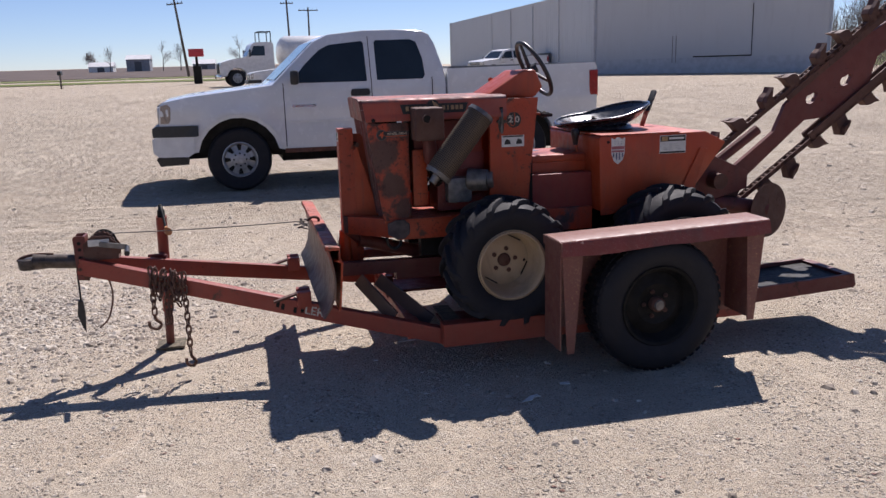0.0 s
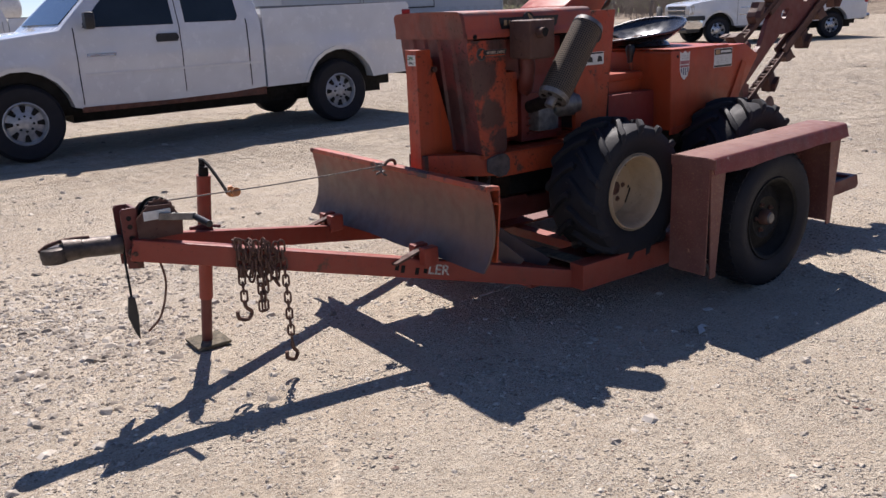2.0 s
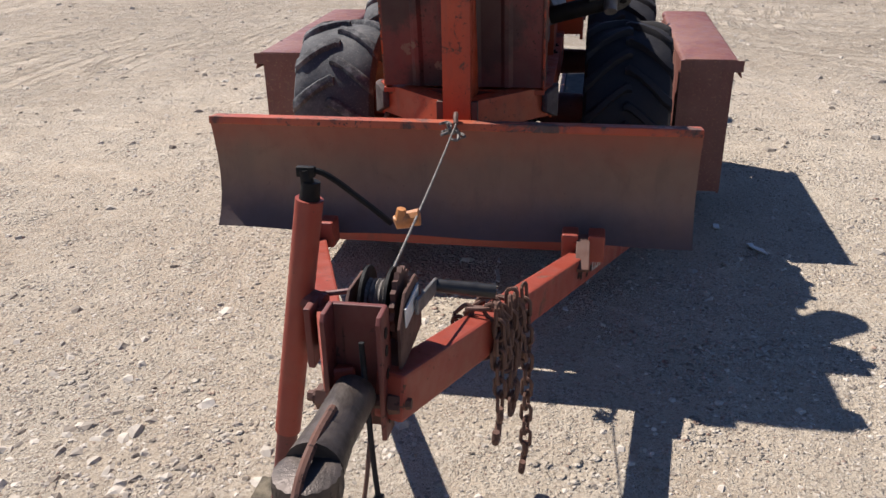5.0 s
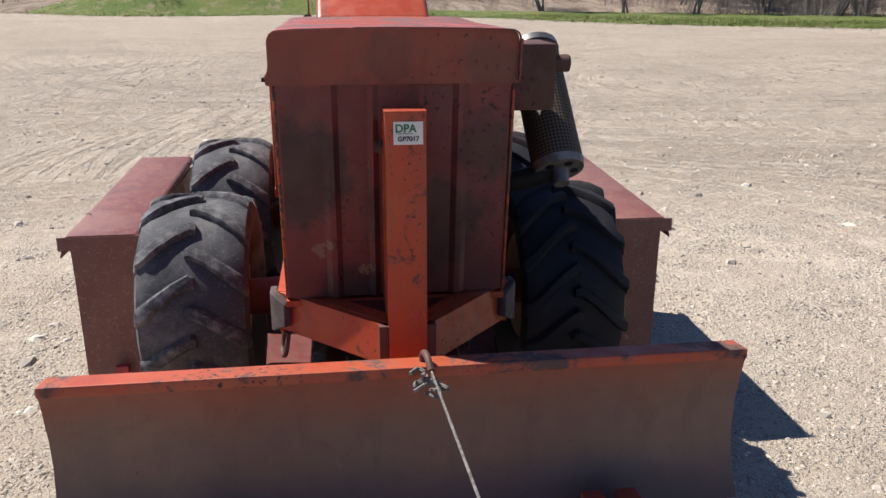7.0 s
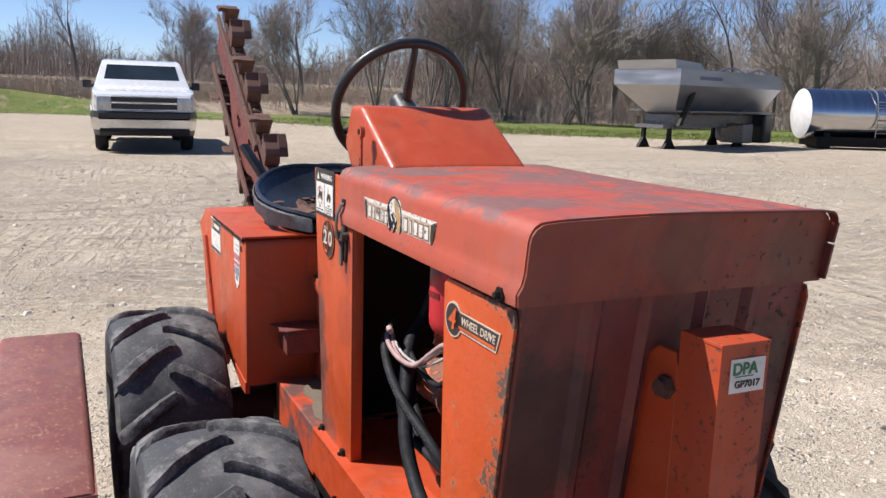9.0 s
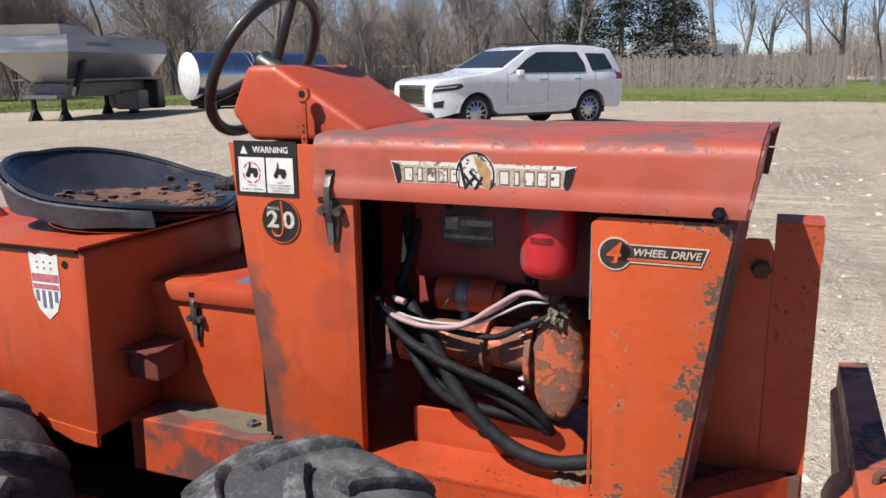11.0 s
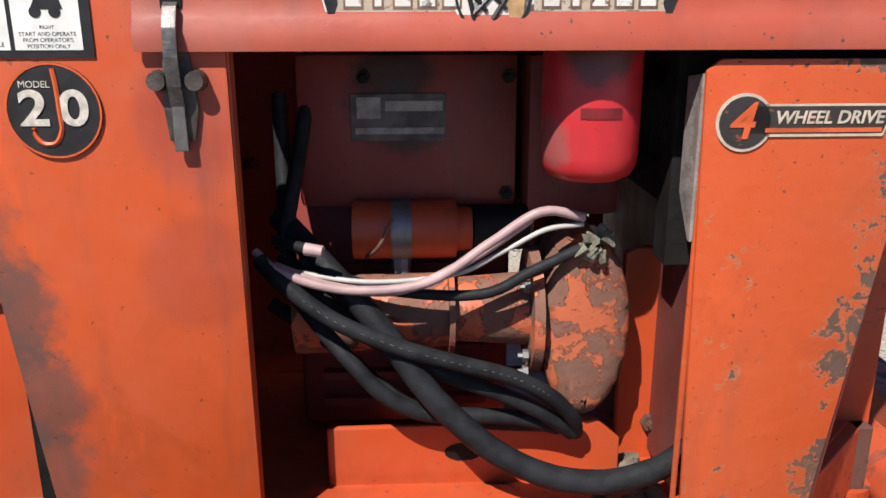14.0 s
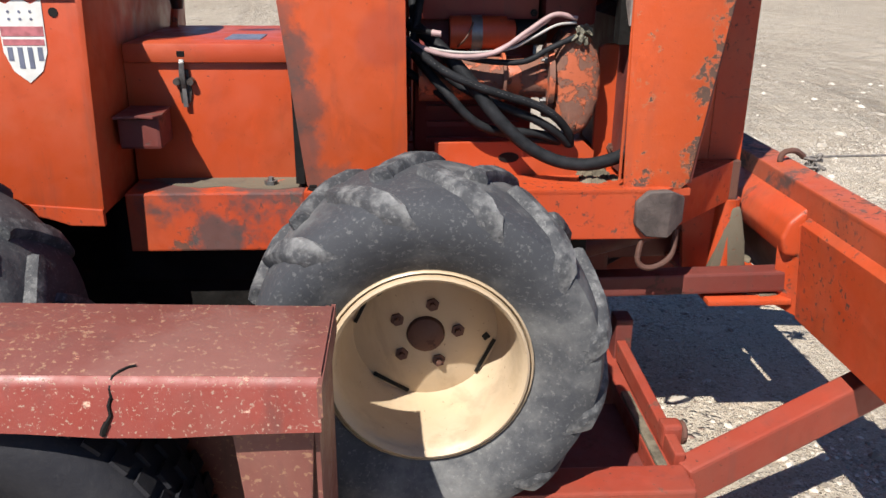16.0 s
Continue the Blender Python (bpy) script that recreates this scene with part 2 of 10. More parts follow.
FLAKED = worn_paint("flaking_orange_paint", (0.465, 0.064, 0.009), (0.450, 0.074, 0.018), rust=FLAKE, chips=0.645, patches=0.70, grime=0.30, rough=0.44, spread=0.03, relief=0.6, pscale=34.0, cscale=125.0, smudges_and_shade=(
    (-0.585, 0.25, 1.05, 0.030, TAN, 16.0, 0.5), (-0.556, 0.25, 0.86, 0.034, TAN, 16.0, 0.5), (-0.530, 0.25, 0.73, 0.036, TAN, 16.0, 0.5)),
    edges=(((-0.580, 0.25, 1.15), (0.990, 0.0, 0.141), 0.085, 0.17), ((-0.545, 0.25, 1.170), (0.45, 0.0, -1.0), 0.060, 0.20), ((-0.500, 0.25, 0.68), (0.25, 0.0, 1.0), 0.17, 0.125)))
STEP_PAINT = worn_paint("scuffed_step_paint", (0.42, 0.048, 0.009), (0.42, 0.070, 0.020), chips=0.60, patches=0.57, grime=0.50, rough=0.5, smudges_and_shade=((0.42, 0.27, 0.60, 0.06), (0.50, 0.20, 0.69, 0.10), (0.32, 0.20, 0.69, 0.12), (0.42, -0.27, 0.60, 0.06), (0.50, -0.20, 0.69, 0.10)))
RIM_PAINT = worn_paint("battered_rim_paint", (0.40, 0.060, 0.018), (0.38, 0.085, 0.034), rust=(0.060, 0.036, 0.030), chips=0.58, patches=0.54, grime=0.5, rough=0.5, spread=0.08, pscale=5.0)
LEFT_PANEL = worn_paint("stained_orange_paint", (0.40, 0.048, 0.012), (0.38, 0.065, 0.022), rust=(0.055, 0.024, 0.018), chips=0.60, patches=0.50, grime=0.6, rough=0.5, spread=0.10, smudges_and_shade=tuple((x, -0.25, z, r, (0.045, 0.024, 0.019), 9.0, 0.9) for x, z, r in ((-0.535, 1.02, 0.11), (-0.44, 1.14, 0.06), (-0.47, 0.86, 0.08), (-0.42, 0.74, 0.07))))
ENGINE_RED = worn_paint("sooty_engine_paint", (0.20, 0.024, 0.018), (0.14, 0.020, 0.016), rust=(0.022, 0.018, 0.014), chips=0.66, patches=0.6, grime=0.7, rough=0.5, spread=0.2, smudges_and_shade=((-0.10, 0.07, 1.080, 0.055), (-0.10, 0.07, 1.150, 0.06)), soot=(0.012, 0.010, 0.010))
PLATE = worn_paint("weathered_white_plate", (0.62, 0.60, 0.55), (0.52, 0.48, 0.42), rust=(0.055, 0.045, 0.038), chips=0.57, patches=0.56, grime=0.5, rough=0.55, pscale=26.0)
PLATE_TAN = worn_paint("scuffed_plate_tan", (0.40, 0.325, 0.235), (0.52, 0.455, 0.37), rust=(0.13, 0.095, 0.070), chips=0.60, patches=0.58, grime=0.6, rough=0.6, pscale=60.0, cscale=160.0, all_over=True)
BADGE = worn_paint("worn_black_badge", (0.016, 0.015, 0.015), (0.028, 0.025, 0.023), rust=(0.40, 0.06, 0.016), chips=0.64, patches=0.62, grime=0.3, rough=0.45, pscale=40.0)
FLANGE = plain("dust_greyed_paint", (0.20, 0.165, 0.145), 0.8, 0, 0.45, 30, 0.3)
PAD = plain("weathered_rubber_pad", (0.085, 0.066, 0.058), 0.8, 0, 0.4, 25, 0.4)
LUG_WORN = dusty("scuffed_lug_rubber", (0.052, 0.053, 0.056), (0.34, 0.335, 0.32), 0.58, 0.8, 20.0, 0.9)
# greasy steel; doubles as flat black for shade in gaps, holes and recesses
DARK = plain("greasy_steel_and_shade_black", (0.011, 0.010, 0.009), 0.6, 0.0, 0.5, 12, 0.3, Specular_IOR_Level=0.2)
BLACK = plain("black_plastic", (0.018, 0.018, 0.019), 0.42, 0, 0.3, 20)
STEEL = plain("bare_steel", (0.38, 0.37, 0.36), 0.38, 0.9, 0.35, 30)
WHEEL_GREY = plain("silver_wheel_paint", (0.42, 0.42, 0.42), 0.42, 0.4, 0.2, 20)
GREY_STEEL = plain("dull_grey_steel", (0.20, 0.19, 0.18), 0.5, 0.6, 0.4, 25)
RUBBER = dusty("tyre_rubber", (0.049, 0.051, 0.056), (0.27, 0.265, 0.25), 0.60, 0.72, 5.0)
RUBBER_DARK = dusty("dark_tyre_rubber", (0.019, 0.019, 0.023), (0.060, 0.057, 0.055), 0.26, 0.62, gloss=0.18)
CREAM = worn_paint("cream_rim_paint", (0.46, 0.345, 0.215), (0.50, 0.39, 0.265), rust=(0.16, 0.08, 0.04), chips=0.73, patches=0.76, grime=0.25, rough=0.45)
SEAT = plain("black_seat_shell", (0.045, 0.049, 0.058), 0.27, 0.45, 0.3, 5, 0, Specular_IOR_Level=0.8)
CRUMB = worn_paint("crumbled_foam", (0.13, 0.06, 0.04), (0.19, 0.10, 0.07), rust=(0.05, 0.03, 0.024), chips=0.58, patches=0.52, grime=0.5, rough=0.9, relief=0.8)
PLATE_MARK = plain("dull_plate_print", (0.26, 0.25, 0.24), 0.5, 0.1, 0.4, 60)
SMOKED = plain("smoked_plate_metal", (0.085, 0.075, 0.072), 0.5, 0.3, 0.6, 30, 0.2)
CRUMB_DARK = plain("perished_black_foam", (0.030, 0.022, 0.022), 0.9, 0, 0.5, 60, 0.8)
GREASY = plain("greasy_cast_steel", (0.085, 0.068, 0.058), 0.5, 0.5, 0.4, 25, 0.3)
LATCH_STEEL = plain("browned_latch_steel", (0.070, 0.058, 0.050), 0.5, 0.4, 0.5, 60, 0.2)
WORN_STEEL = plain("worn_dark_steel", (0.115, 0.105, 0.098), 0.45, 0.6, 0.5, 40, 0.2)
BADGE_PALE = plain("worn_cream_print", (0.50, 0.45, 0.38), 0.5, 0, 0.35, 90)
PALE = plain("aged_tan_print", (0.46, 0.38, 0.29), 0.5, 0, 0.2, 50)
HOSE = plain("black_hose", (0.016, 0.0165, 0.018), 0.62, 0, 0.4, 40, 0.2, Specular_IOR_Level=0.16)
PINK_WIRE = plain("faded_pink_cable", (0.36, 0.235, 0.225), 0.55, 0, 0.2, 30)
WHITE_WIRE = plain("pale_wire", (0.38, 0.35, 0.32), 0.5, 0, 0.2, 30)
WHITE = plain("white_decal", (0.66, 0.65, 0.60), 0.45, 0, 0.12, 40)
DECAL_BLACK = plain("black_decal", (0.016, 0.015, 0.015), 0.4, 0, 0.3, 40)
DECAL_GOLD = plain("gold_decal", (0.40, 0.24, 0.11), 0.5, 0, 0.3, 60)
DECAL_BROWN = plain("brown_decal", (0.165, 0.092, 0.052), 0.55, 0, 0.4, 60)
DECAL_ORANGE = plain("orange_decal", (0.52, 0.085, 0.02), 0.45, 0, 0.2, 30)
DECAL_RED = plain("red_decal", (0.45, 0.03, 0.04), 0.45, 0, 0.2, 30)
DECAL_BLUE = plain("blue_grey_decal", (0.13, 0.14, 0.19), 0.45, 0, 0.2, 30)
DECAL_MAUVE = plain("faded_red_print", (0.40, 0.13, 0.14), 0.5, 0, 0.3, 60)
TAG_GREEN = plain("green_print", (0.03, 0.16, 0.07), 0.5, 0, 0.2, 40)
# dark spot at the can's top: some soot, plus the hood's shadow painted in
RED_PLASTIC = worn_paint("red_canister_paint", (0.46, 0.010, 0.018), (0.44, 0.014, 0.022), rust=(0.10, 0.030, 0.028), chips=0.68, patches=0.70, grime=0.45, rough=0.4, relief=0.08, smudges_and_shade=((-0.285, 0.225, 1.178, 0.042, (0.050, 0.022, 0.020), 9.0, 0.85), (-0.245, 0.205, 1.085, 0.030, (0.17, 0.085, 0.075), 12.0, 0.6)))
DEEP_RED = plain("dark_red_print", (0.16, 0.008, 0.010), 0.5, 0, 0.3, 60)
KNOB = plain("amber_plastic", (0.50, 0.21, 0.07), 0.45, 0, 0.25, 40)
GREASE = plain("caked_dirt", (0.15, 0.125, 0.085), 0.9, 0, 0.5, 35, 0.8)
STENCIL = plain("worn_stencil_paint", (0.48, 0.45, 0.40), 0.8, 0, 0.6, 60, 0.5)
STEP_DIRT = worn_paint("oily_step_dirt", (0.115, 0.098, 0.066), (0.150, 0.122, 0.080), rust=(0.30, 0.060, 0.022), chips=0.66, patches=0.60, grime=0.5, rough=0.8, spread=0.06, relief=0.6, pscale=14.0)
FRAY = plain("frayed_lead", (0.24, 0.22, 0.16), 0.85, 0, 0.5, 80, 0.8)
ROPE = plain("wire_rope", (0.20, 0.18, 0.16), 0.6, 0.4, 0.5, 120, 0.4)
WHITE_PAINT = plain("white_car_paint", (0.66, 0.67, 0.68), 0.22, 0, 0.05, 3, 0, Coat_Weight=0.6, Coat_Roughness=0.08)
OLD_WHITE = plain("dull_white_paint", (0.68, 0.68, 0.67), 0.35, 0, 0.10, 5, 0, Coat_Weight=0.3)
GLASS = plain("tinted_glass", (0.022, 0.032, 0.042), 0.05, 0, 0.2, 1.5, 0, Specular_IOR_Level=0.34)
CHROME = plain("chrome", (0.62, 0.62, 0.63), 0.14, 1.0, 0.1, 10)
ALLOY = plain("wheel_alloy", (0.50, 0.50, 0.50), 0.3, 0.85, 0.15, 20)
LENS = plain("clear_lamp_lens", (0.52, 0.50, 0.47), 0.15, 0.3, 0.2, 10)
AMBER = plain("amber_lamp_lens", (0.34, 0.27, 0.22), 0.2, 0, 0.2, 10)
RED_LENS = plain("red_lamp_lens", (0.32, 0.012, 0.014), 0.2, 0, 0.2, 10)
TRIM_GREY = plain("grey_trim", (0.10, 0.10, 0.105), 0.5, 0, 0.2, 20)
CAR_RUST = worn_paint("rocker_rust", (0.16, 0.06, 0.035), (0.10, 0.05, 0.035), chips=0.6, patches=0.5, grime=0.5, rough=0.8)


# ---- mesh helpers ----
def part(name, bm, material, parent, label="", smooth=False, local=None):
    """Links a bmesh as one mesh object under a thing or a part."""
    bmesh.ops.recalc_face_normals(bm, faces=bm.faces)
    me = bpy.data.meshes.new(name)
    for f in bm.faces:
        f.smooth = smooth
    bm.to_mesh(me)
    bm.free()
    me.materials.append(material)
    if smooth:
        me.set_sharp_from_angle(angle=radians(38))
    ob = new(name, me)
    ob.parent = parent
    if local is not None:
        ob.matrix_basis = local
    if label:
        ob["label"] = label
    return ob


def pieces(name, bm, material, parent, label="", smooth=False):
    """Like part(), but each separate piece of the bmesh becomes an object of its own."""
    bm.verts.index_update()
    todo = set(bm.verts)
    while todo:
        heap, seen = [todo.pop()], []
        while heap:
            v = heap.pop()
            seen.append(v)
            for e in v.link_edges:
                w = e.other_vert(v)
                if w in todo:
                    todo.remove(w)
                    heap.append(w)
        one = bmesh.new()
        made = {v: one.verts.new(v.co) for v in sorted(seen, key=lambda v: v.index)}
        for f in sorted({f for v in seen for f in v.link_faces}, key=lambda f: f.index):
            one.faces.new([made[v] for v in f.verts])
        part(name, one, material, parent, label, smooth)
    bm.free()


def shared(name, me, parent, local):
    ob = new(name, me)
    ob.parent = parent
    ob.matrix_basis = local
    return ob


def thing(name, m, label, category, group="", kind=""):
    ob = new(name)
    ob.empty_display_size = 0.1
    ob.matrix_world = m
    return tagged(ob, label, category, group, kind)


def slab(bm, x0, x1, y0, y1, z0, z1, m=None, edge=0.0):
    """A box between two corners, with an optional rounded edge."""
    b = bmesh.new()
    vs = [b.verts.new((x, y, z)) for x in (x0, x1) for y in (y0, y1) for z in (z0, z1)]
    for q in ((0, 1, 3, 2), (4, 6, 7, 5), (0, 4, 5, 1), (2, 3, 7, 6), (0, 2, 6, 4), (1, 5, 7, 3)):
        b.faces.new([vs[i] for i in q])
    if edge:
        bmesh.ops.bevel(b, geom=b.edges[:], offset=edge, segments=2, affect="EDGES", profile=0.6)
    pour(bm, b, m)
    return bm


def beam(bm, a, b, wide, tall, edge=0.003):
    """A square tube from a to b."""
    a, b = Vector(a), Vector(b)
    d = b - a
    q = d.to_track_quat("X", "Z")
    slab(bm, 0, d.length, -wide / 2, wide / 2, -tall / 2, tall / 2, Matrix.Translation(a) @ q.to_matrix().to_4x4(), edge)
    return bm


def pour(bm, other, m=None):
    """Adds the bmesh other to bm and frees it."""
    if m is not None:
        bmesh.ops.transform(other, matrix=m, verts=other.verts)
    bmesh.ops.recalc_face_normals(other, faces=other.faces)
    made = {v: bm.verts.new(v.co) for v in other.verts}
    for f in other.faces:
        try:
            bm.faces.new([made[v] for v in f.verts])
        except ValueError:
            pass
    other.free()


def prism(bm, poly, lo, hi, axis="y", edge=0.0, m=None, seg=2):
    """A polygon (two coordinates a corner) made solid between lo and hi along an axis."""
    put = {"y": lambda a, b, c: (a, c, b), "x": lambda a, b, c: (c, a, b), "z": lambda a, b, c: (a, b, c)}[axis]
    b = bmesh.new()
    near = [b.verts.new(put(*p, lo)) for p in poly]
    far = [b.verts.new(put(*p, hi)) for p in poly]
    b.faces.new(near)
    b.faces.new(far[::-1])
    for i in range(len(poly)):
        j = (i + 1) % len(poly)
        b.faces.new((near[i], near[j], far[j], far[i]))
    bmesh.ops.recalc_face_normals(b, faces=b.faces)
    if edge:
        bmesh.ops.bevel(b, geom=b.edges[:], offset=edge, segments=seg, affect="EDGES", profile=0.6)
    bmesh.ops.triangulate(b, faces=[f for f in b.faces if len(f.verts) > 4])
    pour(bm, b, m)
    return bm


def rod(bm, a, b, r0, r1=None, seg=12, caps=True):
    """A round bar from a to b."""
    a, b = Vector(a), Vector(b)
    r1 = r0 if r1 is None else r1
    q = (b - a).to_track_quat("Z", "Y")
    rings = []
    for p, r in ((a, r0), (b, r1)):
        rings.append([bm.verts.new(p + q @ Vector((r * math.cos(i * math.tau / seg), r * math.sin(i * math.tau / seg), 0))) for i in range(seg)])
    for i in range(seg):
        j = (i + 1) % seg
        bm.faces.new((rings[0][i], rings[0][j], rings[1][j], rings[1][i]))
    if caps:
        bm.faces.new(rings[0][::-1])
        bm.faces.new(rings[1])
    return bm


def smooth_line(points, n=6):
    """Catmull-Rom points through the given ones."""
    ps = [Vector(p) for p in points]
    ps = [2 * ps[0] - ps[1]] + ps + [2 * ps[-1] - ps[-2]]
    out = []
    for i in range(1, len(ps) - 2):
        for k in range(n):
            t = k / n
            a, b, c, d = ps[i - 1 : i + 3]
            out.append(0.5 * (2 * b + (c - a) * t + (2 * a - 5 * b + 4 * c - d) * t * t + (3 * b - a - 3 * c + d) * t ** 3))
    return out + [ps[-2]]


def tube(bm, points, r, seg=10, n=6, taper=None):
    """A round hose or bent bar through points."""
    line = smooth_line(points, n) if n > 1 else [Vector(p) for p in points]
    up = Vector((0.03, 0.05, 1)).normalized()
    rings = []
    for i, p in enumerate(line):
        d = (line[min(i + 1, len(line) - 1)] - line[max(i - 1, 0)]).normalized()
        side = d.cross(up)
        if side.length < 0.1:
            side = d.cross(Vector((1, 0.1, 0)))
        side.normalize()
        top = side.cross(d).normalized()
        rr = r if taper is None else r + (taper - r) * i / (len(line) - 1)
        rings.append([bm.verts.new(p + rr * (math.cos(a * math.tau / seg) * side + math.sin(a * math.tau / seg) * top)) for a in range(seg)])
    for a, b in zip(rings, rings[1:]):
        for i in range(seg):
            j = (i + 1) % seg
            bm.faces.new((a[i], a[j], b[j], b[i]))
    bm.faces.new(rings[0][::-1])
    bm.faces.new(rings[-1])
    return bm


def turned(bm, profile, seg=40, m=None, close=False):
    """A body of revolution about the y axis: profile rows of (radius, y)."""
    b = bmesh.new()
    rings = []
    for r, y in profile:
        if r < 1e-5:
            rings.append([b.verts.new((0, y, 0))])
        else:
            rings.append([b.verts.new((r * math.cos(i * math.tau / seg), y, r * math.sin(i * math.tau / seg))) for i in range(seg)])
    pairs = list(zip(rings, rings[1:])) + ([(rings[-1], rings[0])] if close else [])
    for p, q in pairs:
        for i in range(seg):
            j = (i + 1) % seg
            if len(p) == 1 and len(q) == 1:
                continue
            if len(p) == 1:
                b.faces.new((p[0], q[i], q[j]))
            elif len(q) == 1:
                b.faces.new((p[i], p[j], q[0]))
            else:
                b.faces.new((p[i], p[j], q[j], q[i]))
    pour(bm, b, m)
    return bm


def nut(bm, at, axis, r=0.012, h=0.008):
    at, axis = Vector(at), Vector(axis).normalized()
    q = axis.to_track_quat("Z", "Y")
    rings = [[bm.verts.new(at + q @ Vector((rr * math.cos(i * math.tau / 6), rr * math.sin(i * math.tau / 6), z))) for i in range(6)] for rr, z in ((r, 0), (r, h), (r * 0.5, h), (r * 0.42, h * 1.9))]
    for a, b in zip(rings, rings[1:]):
        for i in range(6):
            bm.faces.new((a[i], a[(i + 1) % 6], b[(i + 1) % 6], b[i]))
    bm.faces.new(rings[0][::-1])
    bm.faces.new(rings[-1])
    return bm


def letters(name, text, size, m, material, parent, depth=0.0006, align="CENTER", bold=0.0, slant=0.0, wide=1.0):
    """Raised lettering in the built-in font, in the local xy plane of m."""
    cu = bpy.data.curves.new(name, "FONT")
    cu.body, cu.size, cu.align_x, cu.align_y, cu.extrude = text, size, align, "CENTER", depth
    cu.offset = bold
    tmp = bpy.data.objects.new(name, cu)
    scene.collection.objects.link(tmp)
    me = bpy.data.meshes.new_from_object(tmp.evaluated_get(bpy.context.evaluated_depsgraph_get()))
    bpy.data.objects.remove(tmp)
    bpy.data.curves.remove(cu)
    me.transform(Matrix(((wide, slant, 0, 0), (0, 1, 0, 0), (0, 0, 1, 0), (0, 0, 0, 1))))
    me.materials.clear()
    me.materials.append(material)
    ob = new(name, me)
    ob.parent = parent
    ob.matrix_basis = m
    return ob


# ---- ground ----
def ground_material():
    k = Nodes("dusty_gravel")
    big = k.noise(0.22, 6, 0.6)
    mid = k.noise(1.7, 6, 0.65)
    fine = k.noise(34.0, 8, 0.8)
    dirt = k.mix(k.steps(big, 0.35, 0.65), (0.464, 0.376, 0.276), (0.522, 0.436, 0.328))
    dirt = k.mix(k.steps(mid, 0.36, 0.70, 0, 0.8), dirt, (0.538, 0.466, 0.363))
    # long wheel marks in two directions and wide turning arcs
    ruts = None
    # tracks wander: a slow bend of the coordinates
    sway = k.tree.nodes.new("ShaderNodeTexNoise")
    sway.inputs["Scale"].default_value, sway.inputs["Detail"].default_value = 0.085, 1.0
    k.link(k.coord, sway.inputs["Vector"])
    bend = k.tree.nodes.new("ShaderNodeVectorMath")
    bend.operation = "MULTIPLY_ADD"
    bend.inputs[1].default_value = (9.0, 9.0, 0.0)
    k.link(sway.outputs["Color"], bend.inputs[0])
    k.link(k.coord, bend.inputs[2])
    wander = bend.outputs[0]
    for way, seed in (((0.30, 3.4, 1), 0.55), ((3.6, 0.26, 1), 0.7)):
        w = k.noise(seed, 5, 0.62, k.scaled(way, wander), 0.9)
        r = k.math("MULTIPLY", k.steps(w, 0.58, 0.68, 0, 0.45 if way[0] < 1 else 0.9), k.steps(k.noise(0.21, 3, 0.5), 0.50 if way[0] < 1 else 0.38, 0.56))
        ruts = r if ruts is None else k.math("MAXIMUM", ruts, r)
    n = k.tree.nodes.new("ShaderNodeVectorMath")
    n.operation = "DISTANCE"
    n.inputs[1].default_value = (12.0, 1.6, 0)
    k.link(k.coord, n.inputs[0])
    d = k.math("ADD", n.outputs["Value"], k.math("MULTIPLY", mid, 0.25))
    arc = k.math("MULTIPLY", k.steps(k.math("SINE", k.math("MULTIPLY", d, 10.0)), 0.2, 1.0), k.steps(k.noise(9.0, 4, 0.7), 0.35, 0.62, 0.15, 1.0))
    arc = k.math("MULTIPLY", k.math("MULTIPLY", arc, k.steps(d, 2.1, 2.1 + 0.2)), k.steps(d, 4.2, 4.2 + 0.2, 1, 0))
    arc = k.math("MULTIPLY", arc, k.steps(k.noise(0.45, 3, 0.5), 0.30, 0.42))
    ruts = k.math("MAXIMUM", ruts, arc)
    ruts = k.math("MULTIPLY", ruts, k.steps(fine, 0.30, 0.60, 0.2, 1))
    away = k.tree.nodes.new("ShaderNodeVectorMath")
    away.operation = "LENGTH"
    k.link(k.coord, away.inputs[0])
    ruts = k.math("MULTIPLY", ruts, k.steps(away.outputs["Value"], 2.6, 5.0, 0.22, 1))
    drag = None
    for way, seed in (((0.5, 7.0, 1), 1.6), ((8.0, 0.45, 1), 1.3), ((5.0, 0.4, 1), 3.4)):
        w = k.steps(k.noise(seed, 5, 0.72, k.scaled(way, wander), 0.5), 0.46, 0.60)
        w = k.math("MULTIPLY", w, k.steps(k.noise(0.33, 3, 0.5), 0.62 if way[0] < 1 else 0.40, 0.44 if way[0] < 1 else 0.58))
        drag = w if drag is None else k.math("MAXIMUM", drag, w)
    drag = k.math("MULTIPLY", drag, k.steps(k.noise(11.0, 5, 0.75), 0.36, 0.60, 0.25, 1))
    drag = k.math("MULTIPLY", drag, k.steps(away.outputs["Value"], 2.6, 5.0, 0.10, 1))
    # long single wheel tracks, a hand or two wide
    for way, seed, low in (((2.3, 0.075, 1), 1.0, 0.36), ((0.06, 1.9, 1), 1.3, 0.52)):
        w = k.steps(k.noise(seed, 3, 0.55, k.scaled(way, wander), 0.35), 0.52, 0.60)
        w = k.math("MULTIPLY", w, k.steps(k.noise(0.16, 3, 0.5), low, low + 0.12))
        w = k.math("MULTIPLY", w, k.steps(k.noise(16.0, 5, 0.75), 0.34, 0.60, 0.35, 1))
        drag = k.math("MAXIMUM", drag, k.math("MULTIPLY", w, k.steps(away.outputs["Value"], 2.8, 4.5, 0.0, 0.9)))
    dirt = k.mix(k.math("MULTIPLY", drag, 0.62), dirt, (0.26, 0.200, 0.135))
    dirt = k.mix(k.math("MULTIPLY", ruts, 0.62), dirt, (0.298, 0.240, 0.178))
